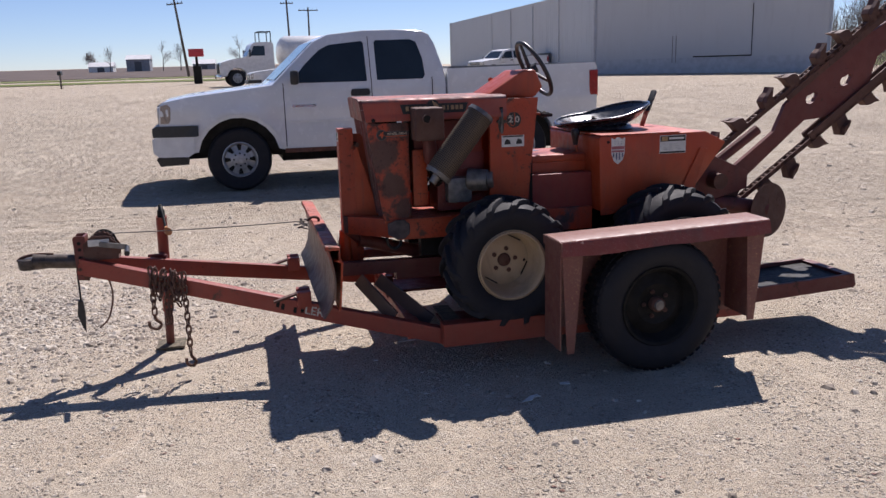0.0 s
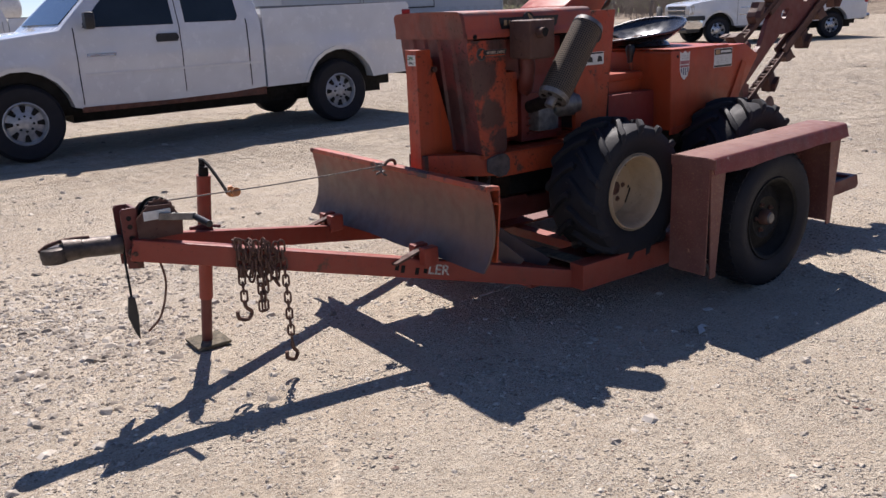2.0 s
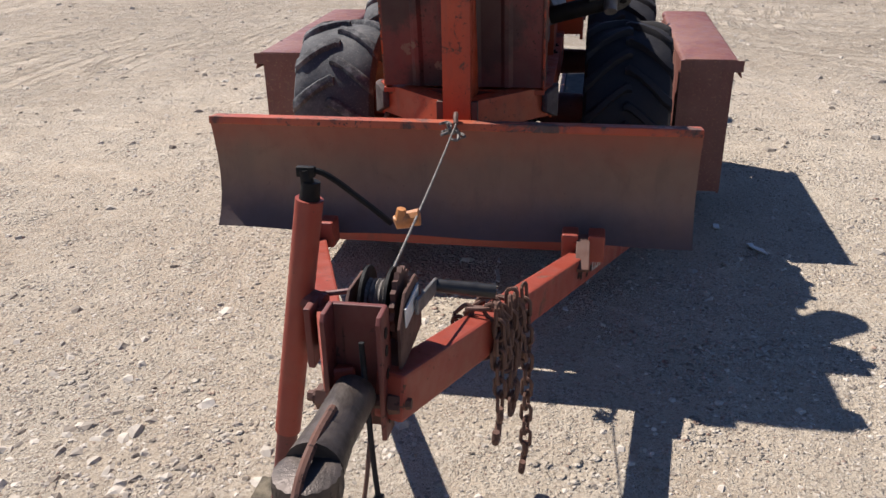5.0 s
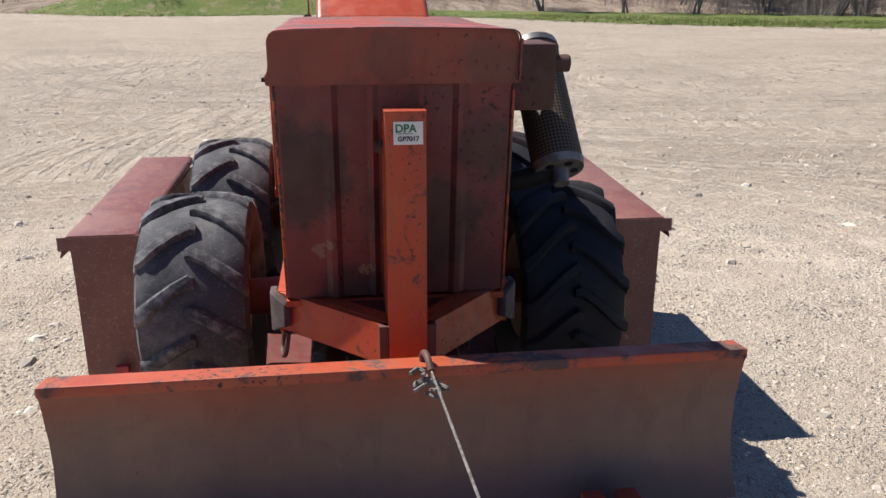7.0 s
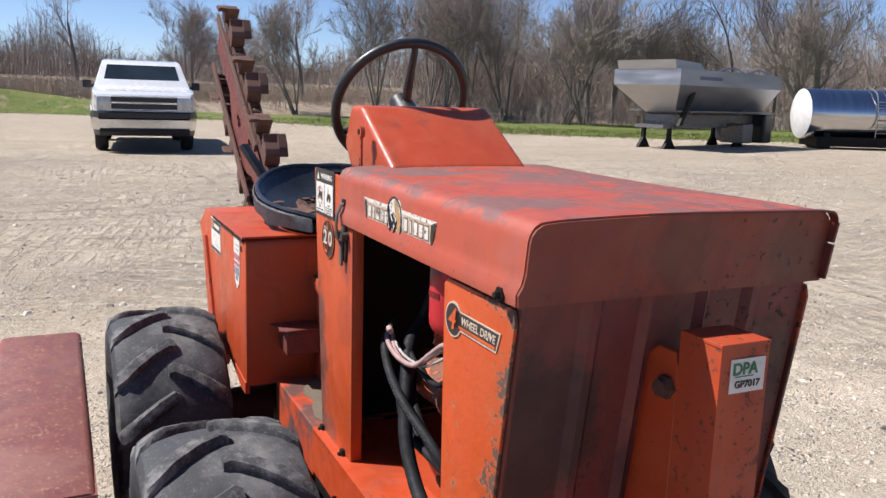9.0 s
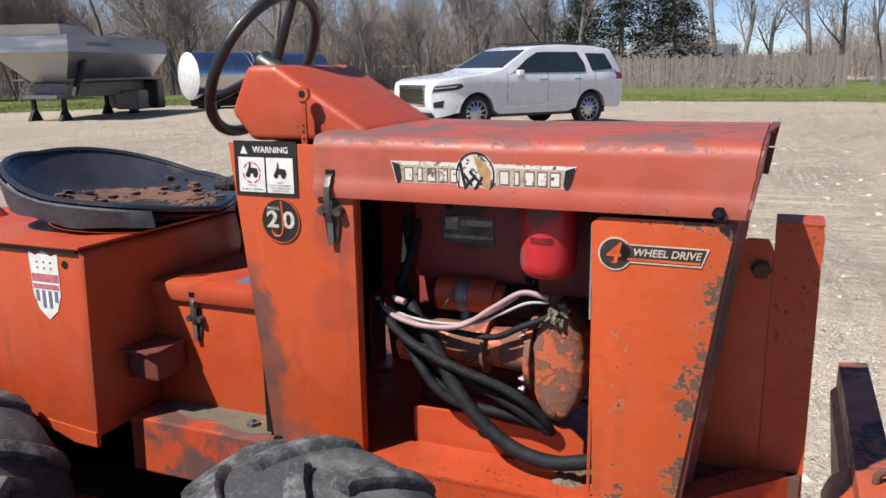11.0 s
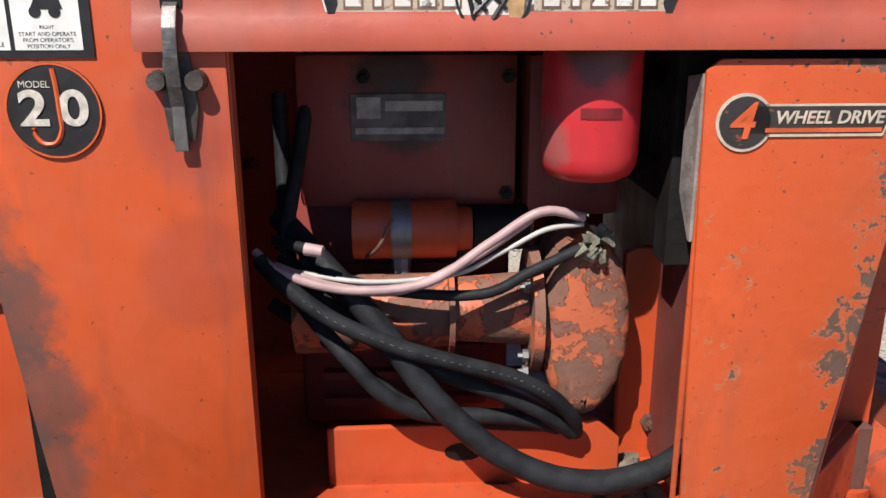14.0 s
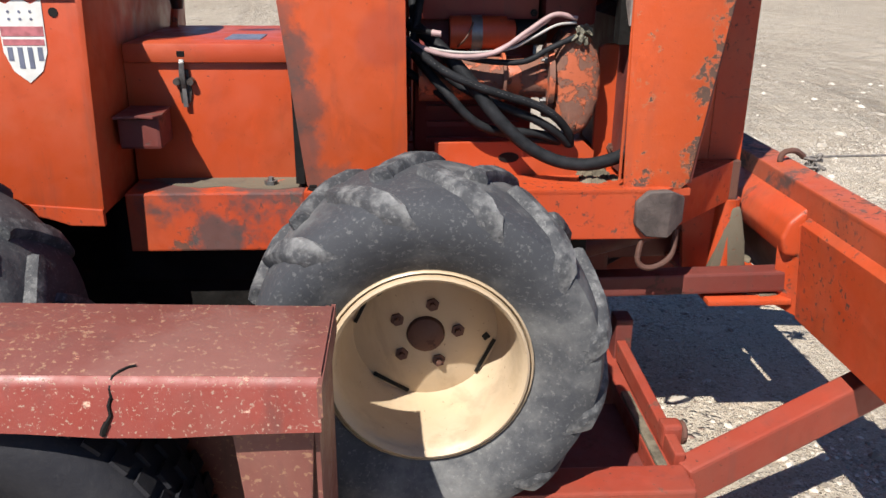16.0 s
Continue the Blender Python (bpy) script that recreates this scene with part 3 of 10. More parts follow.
    lump = k.noise(7.0, 6, 0.72)
    dirt = k.mix(k.steps(lump, 0.54, 0.68, 0, 0.28), dirt, (0.328, 0.263, 0.193))
    dirt = k.mix(k.steps(lump, 0.49, 0.37, 0, 0.55), dirt, (0.620, 0.544, 0.433))
    dirt = k.mix(k.steps(fine, 0.40, 0.66, 0, 0.8), dirt, k.mix(k.steps(k.noise(110, 3, 0.7), 0.38, 0.62), (0.175, 0.136, 0.098), (0.632, 0.567, 0.462)))
    color, height = dirt, k.math("MULTIPLY", fine, 1.2)
    for scale, low, high, tall in ((130.0, 0.30, 0.62, 0.6), (62.0, 0.36, 0.66, 1.3), (30.0, 0.55, 0.64, 2.2)):
        stone = k.cells(scale)
        sep = k.tree.nodes.new("ShaderNodeSeparateColor")
        k.link(stone.outputs["Color"], sep.inputs[0])
        tone = k.mix(sep.outputs[0], (0.252, 0.213, 0.170), (0.772, 0.696, 0.585))
        tone = k.mix(k.steps(sep.outputs[1], 0.86, 0.90), tone, (0.281, 0.158, 0.123))
        shape = k.steps(stone.outputs["Distance"], 0.22, 0.46, 1, 0)
        keep = k.steps(sep.outputs[2], 0.30, 0.36)
        dense = k.steps(k.noise(3.4 if scale < 100 else 6.0, 5, 0.65), low, high)
        pick = k.math("MULTIPLY", k.math("MULTIPLY", shape, dense), keep)
        color = k.mix(k.math("MULTIPLY", pick, 0.92), color, tone)
        height = k.math("ADD", height, k.math("MULTIPLY", pick, tall))
    height = k.math("SUBTRACT", k.math("SUBTRACT", height, k.math("MULTIPLY", lump, 2.5)), k.math("MULTIPLY", k.math("ADD", ruts, drag), 2.0))
    k.bump(height, 1.0, 0.011)
    return k.done(color, 0.93, 0, Specular_IOR_Level=0.2)


GRAVEL = ground_material()


def lie(x, y):
    """Height of the ground: flat under the trailer and the vehicles, with slight unevenness."""
    n = noise.noise(Vector((x * 0.35, y * 0.35, 0))) * 0.010 + noise.noise(Vector((x * 1.9, y * 1.9, 4))) * 0.005
    return n - 0.008


def rise(x, y):
    """The land climbs very slightly to the north."""
    if y < 14:
        return -0.008
    f = min(1, max(0, (64 - x) / 24))
    return f * (0.0148 * (min(y, 62) - 14) + 0.0085 * max(0, y - 62)) + (1 - f) * 0.002 * (y - 14)


def build_ground():
    bm = bmesh.new()
    xs = [-1500, -600, -250, -120, -60, -30, -18] + [i * 0.4 for i in range(-30, 41)] + [20, 24, 28, 32, 36, 40, 46, 56, 60, 64, 68, 72, 80, 140, 260, 600, 1500]
    ys = [-1500, -600, -250, -120, -70, -50, -40, -34, -30, -26, -22, -18, -14] + [i * 0.4 for i in range(-28, 31)] + [14, 18, 24, 32, 44, 60, 70, 80, 90, 100, 110, 160, 260, 600, 1500]
    grid = [[bm.verts.new((x, y, lie(x, y) if abs(x) < 17 and abs(y) < 13 else rise(x, y))) for y in ys] for x in xs]
    for i in range(len(xs) - 1):
        for j in range(len(ys) - 1):
            bm.faces.new((grid[i][j], grid[i + 1][j], grid[i + 1][j + 1], grid[i][j + 1]))
    ob = part("ground", bm, GRAVEL, None, smooth=True)
    tagged(ob, "pale tan gravel yard with dust, tracks and scattered stones", "ground", kind="structure")


build_ground()


def build_stones():
    """Loose stones lying on the yard, too many to count."""
    rng = random.Random(5)
    k = Nodes("loose_stone")
    isl = k.tree.nodes.new("ShaderNodeNewGeometry").outputs["Random Per Island"]
    ramp = k.mix(isl, (0.155, 0.128, 0.100), (0.65, 0.585, 0.49))
    k.bump(k.noise(90, 4), 0.4, 0.004)
    mat = k.done(k.mix(k.steps(k.noise(50, 4), 0.4, 0.7, 0, 0.4), ramp, (0.40, 0.33, 0.25)), 0.9)
    verts, faces = [], []
    shape = [(1, 0, 0), (0.3, 0.95, 0), (-0.8, 0.6, 0), (-0.8, -0.6, 0), (0.3, -0.95, 0), (0.55, 0.2, 0.75), (-0.25, 0.45, 0.8), (-0.15, -0.5, 0.72)]
    tris = [(0, 1, 5), (1, 2, 6), (1, 6, 5), (2, 3, 6), (3, 7, 6), (3, 4, 7), (4, 0, 7), (0, 5, 7), (5, 6, 7)]

    def stone(x, y, s):
        z = lie(x, y)
        a = rng.uniform(0, math.tau)
        sx, sy, sz = s * rng.uniform(0.7, 1.3), s * rng.uniform(0.6, 1.1), s * rng.uniform(0.35, 0.8)
        base = len(verts)
        for px, py, pz in shape:
            px, py, pz = (px + rng.uniform(-0.2, 0.2)) * sx, (py + rng.uniform(-0.2, 0.2)) * sy, (pz + rng.uniform(-0.12, 0.12) - 0.12) * sz
            verts.append((x + px * math.cos(a) - py * math.sin(a), y + px * math.sin(a) + py * math.cos(a), z + pz))
        faces.extend([(base + i, base + j, base + l) for i, j, l in tris])

    for _ in range(60000):
        x, y = rng.uniform(-4.4, 2.6), rng.uniform(-3.4, 1.6)
        if noise.noise(Vector((x * 1.6, y * 1.6, 9))) + 0.38 > rng.random() * 0.8:
            stone(x, y, rng.uniform(0.0038, 0.0092))
    for _ in range(9000):
        x, y = rng.uniform(-4.4, 3.2), rng.uniform(-3.6, 3.4)
        stone(x, y, min(0.016, 0.0035 * rng.random() ** -0.45) if rng.random() < 0.985 else rng.uniform(0.015, 0.028))
    for _ in range(3800):
        x, y = rng.gauss(-2.35, 0.55), rng.gauss(0.75, 0.62)
        stone(x, y, min(0.032, 0.0052 * rng.random() ** -0.5))
    for _ in range(2600):
        x, y = rng.uniform(-7, 12), rng.uniform(-5, 8)
        stone(x, y, rng.uniform(0.006, 0.02))
    for _ in range(2600):
        x, y = rng.gauss(-2.5, 0.5), rng.gauss(0.95, 0.5)
        stone(x, y, rng.uniform(0.008, 0.024) * rng.uniform(0.5, 1.0))
    for _ in range(5200):
        x, y = rng.uniform(-4, 16), rng.uniform(-14, 10)
        if not (-2.4 < x < 2.2 and -1.2 < y < 1.2):
            stone(x, y, 0.010 + 0.030 * rng.random() ** 2.2)
    me = bpy.data.meshes.new("loose_stones")
    me.from_pydata(verts, [], faces)
    me.materials.append(mat)
    tagged(new("loose_stones", me), "loose pale limestone chips scattered over the yard", "stones", kind="stuff")


build_stones()


# ---- trencher ----
trencher = thing("trencher", pose(0, 0.045, 0, 0, 0, 2.2), "weathered orange ride-on trencher, boom raised, standing on a trailer", "trencher")
W = 0.25  # half width of the engine bay


def side_face(x, z, side, lift=0.0015):
    """A pose on the engine bay's side wall with local x to a viewer's right and local y up."""
    return pose(x, side * (W + lift), z, 90, 0, 180 if side > 0 else 0)


def build_hood():
    # cross section of the bonnet: rounded shoulders, a pressed bead and a hem low on each side
    def section(inset):
        w, t, r = W + 0.006 - inset, 1.2825 - inset, 0.023
        half = [(w + 0.003, 1.176), (w + 0.005, 1.192), (w - 0.001, 1.204), (w - 0.003, 1.218)]
        half += [(w - 0.003 - r + r * math.cos(a), t - r + r * math.sin(a)) for a in (0.0, 0.4, 0.8, 1.2, math.pi / 2)]
        crown = [(y, t + 0.005 * (1 - (y / w) ** 2)) for y in (-0.20, -0.12, -0.04, 0.04, 0.12, 0.20)]
        return [(-y, z) for y, z in half] + crown + [(y, z) for y, z in half[::-1]]

    bm = bmesh.new()
    outer, inner = section(0), section(0.004)
    stations = [-0.594, -0.575, -0.45, -0.3, -0.15, 0.0, 0.121]
    rows = []
    for x in stations:
        sag = 0.0015 * math.sin(x * 9)
        lean = 0.14 if x < -0.57 else 0.0
        rows.append([bm.verts.new((x - (z - 1.176) * lean, y, z + (sag if z > 1.27 else 0))) for y, z in outer] + [bm.verts.new((x - (z - 1.176) * lean, y, z)) for y, z in inner[::-1]])
    n = len(rows[0])
    for a, b in zip(rows, rows[1:]):
        for i in range(n):
            j = (i + 1) % n
            bm.faces.new((a[i], a[j], b[j], b[i]))
    half = n // 2
    for row in (rows[0], rows[-1]):
        for i in range(half - 1):
            bm.faces.new((row[i], row[i + 1], row[n - 2 - i], row[n - 1 - i]))
    # front apron
    hood = part("hood", bm, HOOD, trencher, "sun-bleached sheet-metal bonnet, worn dark patches, sky sheen painted in", True)
    bm = bmesh.new()
    for s in (-1, 1):
        nut(bm, (-0.558, s * (W + 0.005), 1.184), (0, s, 0), 0.011, 0.008)
    pieces("hood_bolt", bm, DARK, hood)
    bm = bmesh.new()
    prism(bm, section(0.0015), -0.599, -0.5945, "x")
    for v in bm.verts:
        v.co.x -= (v.co.z - 1.176) * 0.14
    part("hood_apron", bm, APRON, hood, "stained front apron, paint darkened for its shaded side")
    # side sheet standing proud of the apron on one flank, with a slot, dying out along the top edge
    bm = bmesh.new()
    front = lambda z: -0.5965 - (z - 1.176) * 0.14  # noqa: E731
    for z0, z1 in ((1.181, 1.2335), (1.2365, 1.266)):
        prism(bm, [(front(z0) - 0.014, z0), (front(z1) - 0.015, z1), (front(z1), z1), (front(z0), z0)], -W - 0.0065, -W - 0.002, "y")
    slab(bm, front(1.235) - 0.003, front(1.235), -W - 0.0065, -W - 0.002, 1.233, 1.237)
    edge = [(-W - 0.003 + 0.020 - 0.020 * math.cos(a), 1.265 + 0.020 * math.sin(a)) for a in (0.1, 0.5, 0.9, 1.3, math.pi / 2)] + [(y, 1.2845 + 0.005 * (1 - (y / 0.255) ** 2)) for y in (-0.20, -0.16, -0.08, 0.0, 0.08)]
    last = None
    for y, z in edge:
        d = 0.015 * min(1.0, max(0.12, (0.08 - y) / 0.16))
        row = [bm.verts.new(c) for c in ((front(z), y, z), (front(z) - d, y, z), (front(z) - d, y, z - 0.003), (front(z), y, z - 0.003))]
        if last:
            for a in range(4):
                bm.faces.new((last[a], last[(a + 1) % 4], row[(a + 1) % 4], row[a]))
        last = row
    part("hood_hem", bm, OXIDE, hood, "dark red edge standing proud of the apron", True)
    return hood


build_hood()


def sheet(poly, side, material, name, label="", fold=0.0, thick=0.006):
    """A side panel of the engine bay, with a folded return flange along its opening edge (fold: its x, depth inward)."""
    bm = bmesh.new()
    y0, y1 = side * (W - thick), side * W
    prism(bm, poly, min(y0, y1), max(y0, y1), "y", 0.0025)
    if fold:
        x, depth, z0, z1 = fold
        a, b = sorted((side * (W - 0.004), side * (W - depth)))
        slab(bm, min(x, x + 0.006), max(x, x + 0.006), a, b, z0, z1, edge=0.002)
    return part(name, bm, material, trencher, label, True)


def clasp(parent, lx, y0, s, top, k):
    """An over-centre latch: base plate with two bosses, a bowed strap from a slot, and a tongue; k scales it."""
    bm = bmesh.new()
    z = lambda v: top + (v - 1.221) * k  # noqa: E731
    prism(bm, [(lx - 0.011 * k, z(1.100)), (lx + 0.011 * k, z(1.100)), (lx + 0.014 * k, z(1.128)), (lx + 0.011 * k, z(1.180)), (lx - 0.011 * k, z(1.180)), (lx - 0.016 * k, z(1.128))], *sorted((y0, y0 + s * 0.004)), "y", 0.0015)
    latch = part("latch", bm, LATCH_STEEL, parent, "dark worn steel over-centre latch", True)
    for sx in (-1, 1):
        bm = bmesh.new()
        rod(bm, (lx + sx * 0.016 * k, y0, z(1.152)), (lx + sx * 0.016 * k, y0 + s * 0.014, z(1.152)), 0.0095 * k, 0.008 * k, 12)
        part("boss", bm, LATCH_STEEL, latch, "", True)
    bm = bmesh.new()
    line = [(0.002, 1.218), (0.010, 1.213), (0.018, 1.196), (0.020, 1.172), (0.017, 1.148), (0.009, 1.128)]
    prism(bm, [(y0 + s * a * k, z(b)) for a, b in line] + [(y0 + s * (a - 0.003) * k, z(b - 0.001)) for a, b in line[::-1]], lx - 0.006 * k, lx + 0.006 * k, "x", 0.0008)
    part("latch_strap", bm, WORN_STEEL, latch, "", True)
    bm = bmesh.new()
    prism(bm, [(lx - 0.005 * k, z(1.145)), (lx + 0.005 * k, z(1.145)), (lx + 0.006 * k, z(1.092)), (lx - 0.006 * k, z(1.092))], *sorted((y0 + s * 0.005, y0 + s * 0.010)), "y", 0.001)
    part("latch_tongue", bm, GREY_STEEL, latch)
    bm = bmesh.new()
    slab(bm, lx - 0.009 * k, lx + 0.009 * k, *sorted((y0 - s * 0.002, y0 + s * (0.0045 if k > 0.9 else 0.0135))), z(1.211), z(1.224), edge=0.001)
    part("latch_slot", bm, DARK, latch)


def build_panels():
    for s in (1, -1):
        dx = 0.001 if s > 0 else -0.011
        ex = dx - 0.017 if s > 0 else dx
        rear = [(0.302 + dx, 1.266), (0.120 + dx, 1.266), (0.116 + dx, 1.20), (0.046 + dx, 1.19), (0.043 + dx, 0.685), (0.225 + dx, 0.672), (0.240 + dx, 0.70), (0.262 + dx, 0.90)]
        p = sheet(rear, s, GRIMED if s > 0 else ORANGE_WORN, "rear_side_panel", "orange side panel with grimy edges", (0.044 + dx, 0.024, 0.69, 1.18))
        front = [(-0.372 + dx, 1.158), (-0.385 + dx, 1.168), (-0.575 + dx, 1.168), (-0.580 + dx, 1.15), (-0.516 + dx, 0.70), (-0.498 + dx, 0.682), (-0.390 + dx, 0.680), (-0.384 + dx, 0.70)]
        q = sheet(front, s, FLAKED if s > 0 else LEFT_PANEL, "front_side_panel", "orange side panel flaking to rust", (-0.380 + dx, 0.008, 0.70, 1.15))
        if s > 0:
            bm = bmesh.new()
            prism(bm, [(0.246, 1.155), (0.207, 1.150), (0.207, 1.04), (0.240, 1.000), (0.246, 1.000)], -0.3740 + dx, -0.3705 + dx, "x", 0.0008)
            part("return_flange", bm, FLANGE, q, "dusty grey folded edge")
        bm = bmesh.new()
        for x, z in ((0.228, 0.690), (0.085, 0.692)):
            nut(bm, (x + dx, s * W, z), (0, s, 0), 0.012, 0.007)
        pieces("panel_bolt", bm, DARK, p)
        clasp(p, 0.104 + ex, s * (W + 0.001), s, 1.221, 1.0)
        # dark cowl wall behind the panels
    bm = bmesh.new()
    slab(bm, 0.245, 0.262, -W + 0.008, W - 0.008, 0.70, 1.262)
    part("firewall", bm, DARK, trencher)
    # added sheet, not a machine part: its black stands for shade in the gap
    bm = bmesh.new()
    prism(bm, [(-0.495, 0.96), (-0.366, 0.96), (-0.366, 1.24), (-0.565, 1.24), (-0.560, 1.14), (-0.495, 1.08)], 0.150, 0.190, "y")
    part("gap_blackout", bm, DARK, trencher, "added black sheet for the shade under the hood")


build_panels()


def build_front():
    # pressed radiator screen that leans back towards the bottom
    bm = bmesh.new()
    n = 40
    rows = []
    for i in range(n + 1):
        y = -W + 0.012 + (2 * W - 0.024) * i / n
        u = abs(y)
        rib = 0.010 if (0.125 < u < 0.150 or 0.040 < u < 0.058) else 0.0
        rows.append([bm.verts.new((-0.586 - rib + (1.178 - z) * 0.130, y, z)) for z in (1.180, 1.05, 0.90, 0.78, 0.695)])
    for a, b in zip(rows, rows[1:]):
        for i in range(4):
            bm.faces.new((a[i], a[i + 1], b[i + 1], b[i]))
    geom = bmesh.ops.extrude_face_region(bm, geom=bm.faces[:])
    bmesh.ops.translate(bm, vec=(0.010, 0, 0), verts=[v for v in geom["geom"] if isinstance(v, bmesh.types.BMVert)])
    grille = part("grille", bm, GRILLE, trencher, "rust-brown ribbed front screen", True)
    for s in (-1, 1):
        bm = bmesh.new()
        prism(bm, [(-0.586, 1.178), (-0.550, 1.178), (-0.485, 0.695), (-0.523, 0.695)], *sorted((s * (W - 0.014), s * (W - 0.0065))), "y", 0.003)
        part("grille_edge", bm, OXIDE, grille, "", True)
    # upright guard post with a plate behind it
    bm = bmesh.new()
    prism(bm, [(-0.708, -0.050), (-0.708, 0.030), (-0.634, 0.030), (-0.634, 0.024), (-0.702, 0.024), (-0.702, -0.044), (-0.634, -0.044), (-0.634, -0.050)], 0.60, 1.132, "z")
    post = part("guard_post", bm, ORANGE_WORN, trencher, "upright orange steel channel in front of the grille")
    bm = bmesh.new()
    slab(bm, -0.709, -0.634, -0.051, 0.031, 1.1322, 1.1372, edge=0.001)
    part("post_cap", bm, ORANGE_WORN, post)
    bm = bmesh.new()
    prism(bm, [(-0.634, 0.60), (-0.634, 1.085), (-0.625, 1.105), (-0.592, 1.105), (-0.560, 1.08), (-0.500, 0.66), (-0.500, 0.60)], 0.020, 0.0295, "y", 0.003)
    prism(bm, [(-0.634, 0.60), (-0.634, 1.02), (-0.615, 1.05), (-0.505, 0.66), (-0.500, 0.60)], -0.0495, -0.040, "y", 0.003)
    pieces("post_plate", bm, ORANGE, post)
    bm = bmesh.new()
    rod(bm, (-0.616, -0.056, 1.053), (-0.616, 0.046, 1.053), 0.012, 0.012, 12)
    nut(bm, (-0.616, 0.030, 1.053), (0, 1, 0), 0.017, 0.007)
    part("post_pin", bm, RUST, post, "rusty clevis pin", True)
    # inventory tag
    bm = bmesh.new()
    slab(bm, -0.7096, -0.7084, -0.0435, 0.0140, 1.0725, 1.1170)
    tag = part("paper_tag", bm, WHITE, post, "white paper inventory tag")
    face = Matrix.Translation((-0.7102, -0.0148, 0)) @ Matrix(((0, 0, -1, 0), (-1, 0, 0, 0), (0, 1, 0, 0), (0, 0, 0, 1)))
    letters("tag_text", "GP7017", 0.0130, face @ pose(0, 1.0835, 0), DECAL_BLACK, tag, 0.0003, bold=0.0004)
    letters("tag_text", "DPA", 0.0215, face @ pose(-0.005, 1.1035, 0), TAG_GREEN, tag, 0.0003, bold=0.0007)
    bm = bmesh.new()
    slab(bm, -0.7106, -0.7094, -0.024, 0.006, 1.0935, 1.0945)
    part("tag_line", bm, TAG_GREEN, tag)
    bm = bmesh.new()
    prism(bm, [(-0.455, W - 0.01), (-0.690, 0.03), (-0.690, -0.05), (-0.455, -W + 0.01)], 0.672, 0.680, "z", 0.002)
    part("bumper_floor", bm, OXIDE, trencher, "dusty red plate between the bumper arms")
    # bumper arms run from the side rails to the post
    for s in (-1, 1):
        bm = bmesh.new()
        a, b = Vector((-0.455, s * (W + 0.018), 0)), Vector((-0.698, s * 0.036 - 0.010, 0))
        d = (b - a).normalized()
        side = Vector((d.y, -d.x, 0)) * 0.008 * s
        vs = [a + side, b + side, b - side, a - side]
        prism(bm, [(v.x, v.y) for v in vs], 0.597, 0.690, "z", 0.002)
        arm = part("bumper_arm", bm, ORANGE_WORN, trencher, "angled orange bumper arm")
        for z0, z1 in ((0.6825, 0.6905), (0.5965, 0.6035)):
            bm = bmesh.new()
            vs = [a - side * 0.9, b - side * 0.9, b - side * 6, a - side * 6]
            prism(bm, [(v.x, v.y) for v in vs], z0, z1, "z", 0.002)
            part("arm_lip", bm, ORANGE_WORN, arm)
        bm = bmesh.new()
        # folded pad: one facet on the rail, one on the arm
        fold, out = Vector((-0.470, s * (W + 0.040), 0)), Vector((d.y, -d.x, 0)) * (-s if d.y * s < 0 else s)
        out = out if out.y * s > 0 else -out
        along = fold + d * 0.052 + out * 0.004
        rims = [[(-0.402, s * (W + 0.036), 0.668), (-0.425, s * (W + 0.040), 0.691), (fold.x, fold.y, 0.693), (along.x, along.y, 0.672)],
                [(-0.402, s * (W + 0.036), 0.622), (-0.425, s * (W + 0.040), 0.598), (fold.x, fold.y, 0.594), (along.x, along.y, 0.618)]]
        back = [(-0.402, s * (W + 0.0225)), (-0.425, s * (W + 0.0225)), (-0.462, s * (W + 0.0225)), ((fold + d * 0.052 - out * 0.020).x, (fold + d * 0.052 - out * 0.020).y)]
        outer = [[bm.verts.new(p) for p in row] for row in rims]
        inner = [[bm.verts.new((x, y, p[2])) for (x, y), p in zip(back, row)] for row in rims]
        for i in range(3):
            bm.faces.new((outer[0][i], outer[0][i + 1], outer[1][i + 1], outer[1][i]))
            bm.faces.new((inner[0][i], inner[0][i + 1], inner[1][i + 1], inner[1][i]))
            for k in (0, 1):
                bm.faces.new((outer[k][i], outer[k][i + 1], inner[k][i + 1], inner[k][i]))
        for i in (0, 3):
            bm.faces.new((outer[0][i], outer[1][i], inner[1][i], inner[0][i]))
        bmesh.ops.recalc_face_normals(bm, faces=bm.faces[:])
        bmesh.ops.bevel(bm, geom=bm.edges[:], offset=0.003, segments=1, affect="EDGES")
        part("rubber_pad", bm, PAD, arm, "worn dark rubber corner pad", True)
        bm = bmesh.new()
        slab(bm, -0.704, -0.680, *sorted((s * 0.040 - 0.010, s * 0.060 - 0.010)), 0.600, 0.690, edge=0.002)
        part("weld_plate", bm, RUST, arm)


build_front()


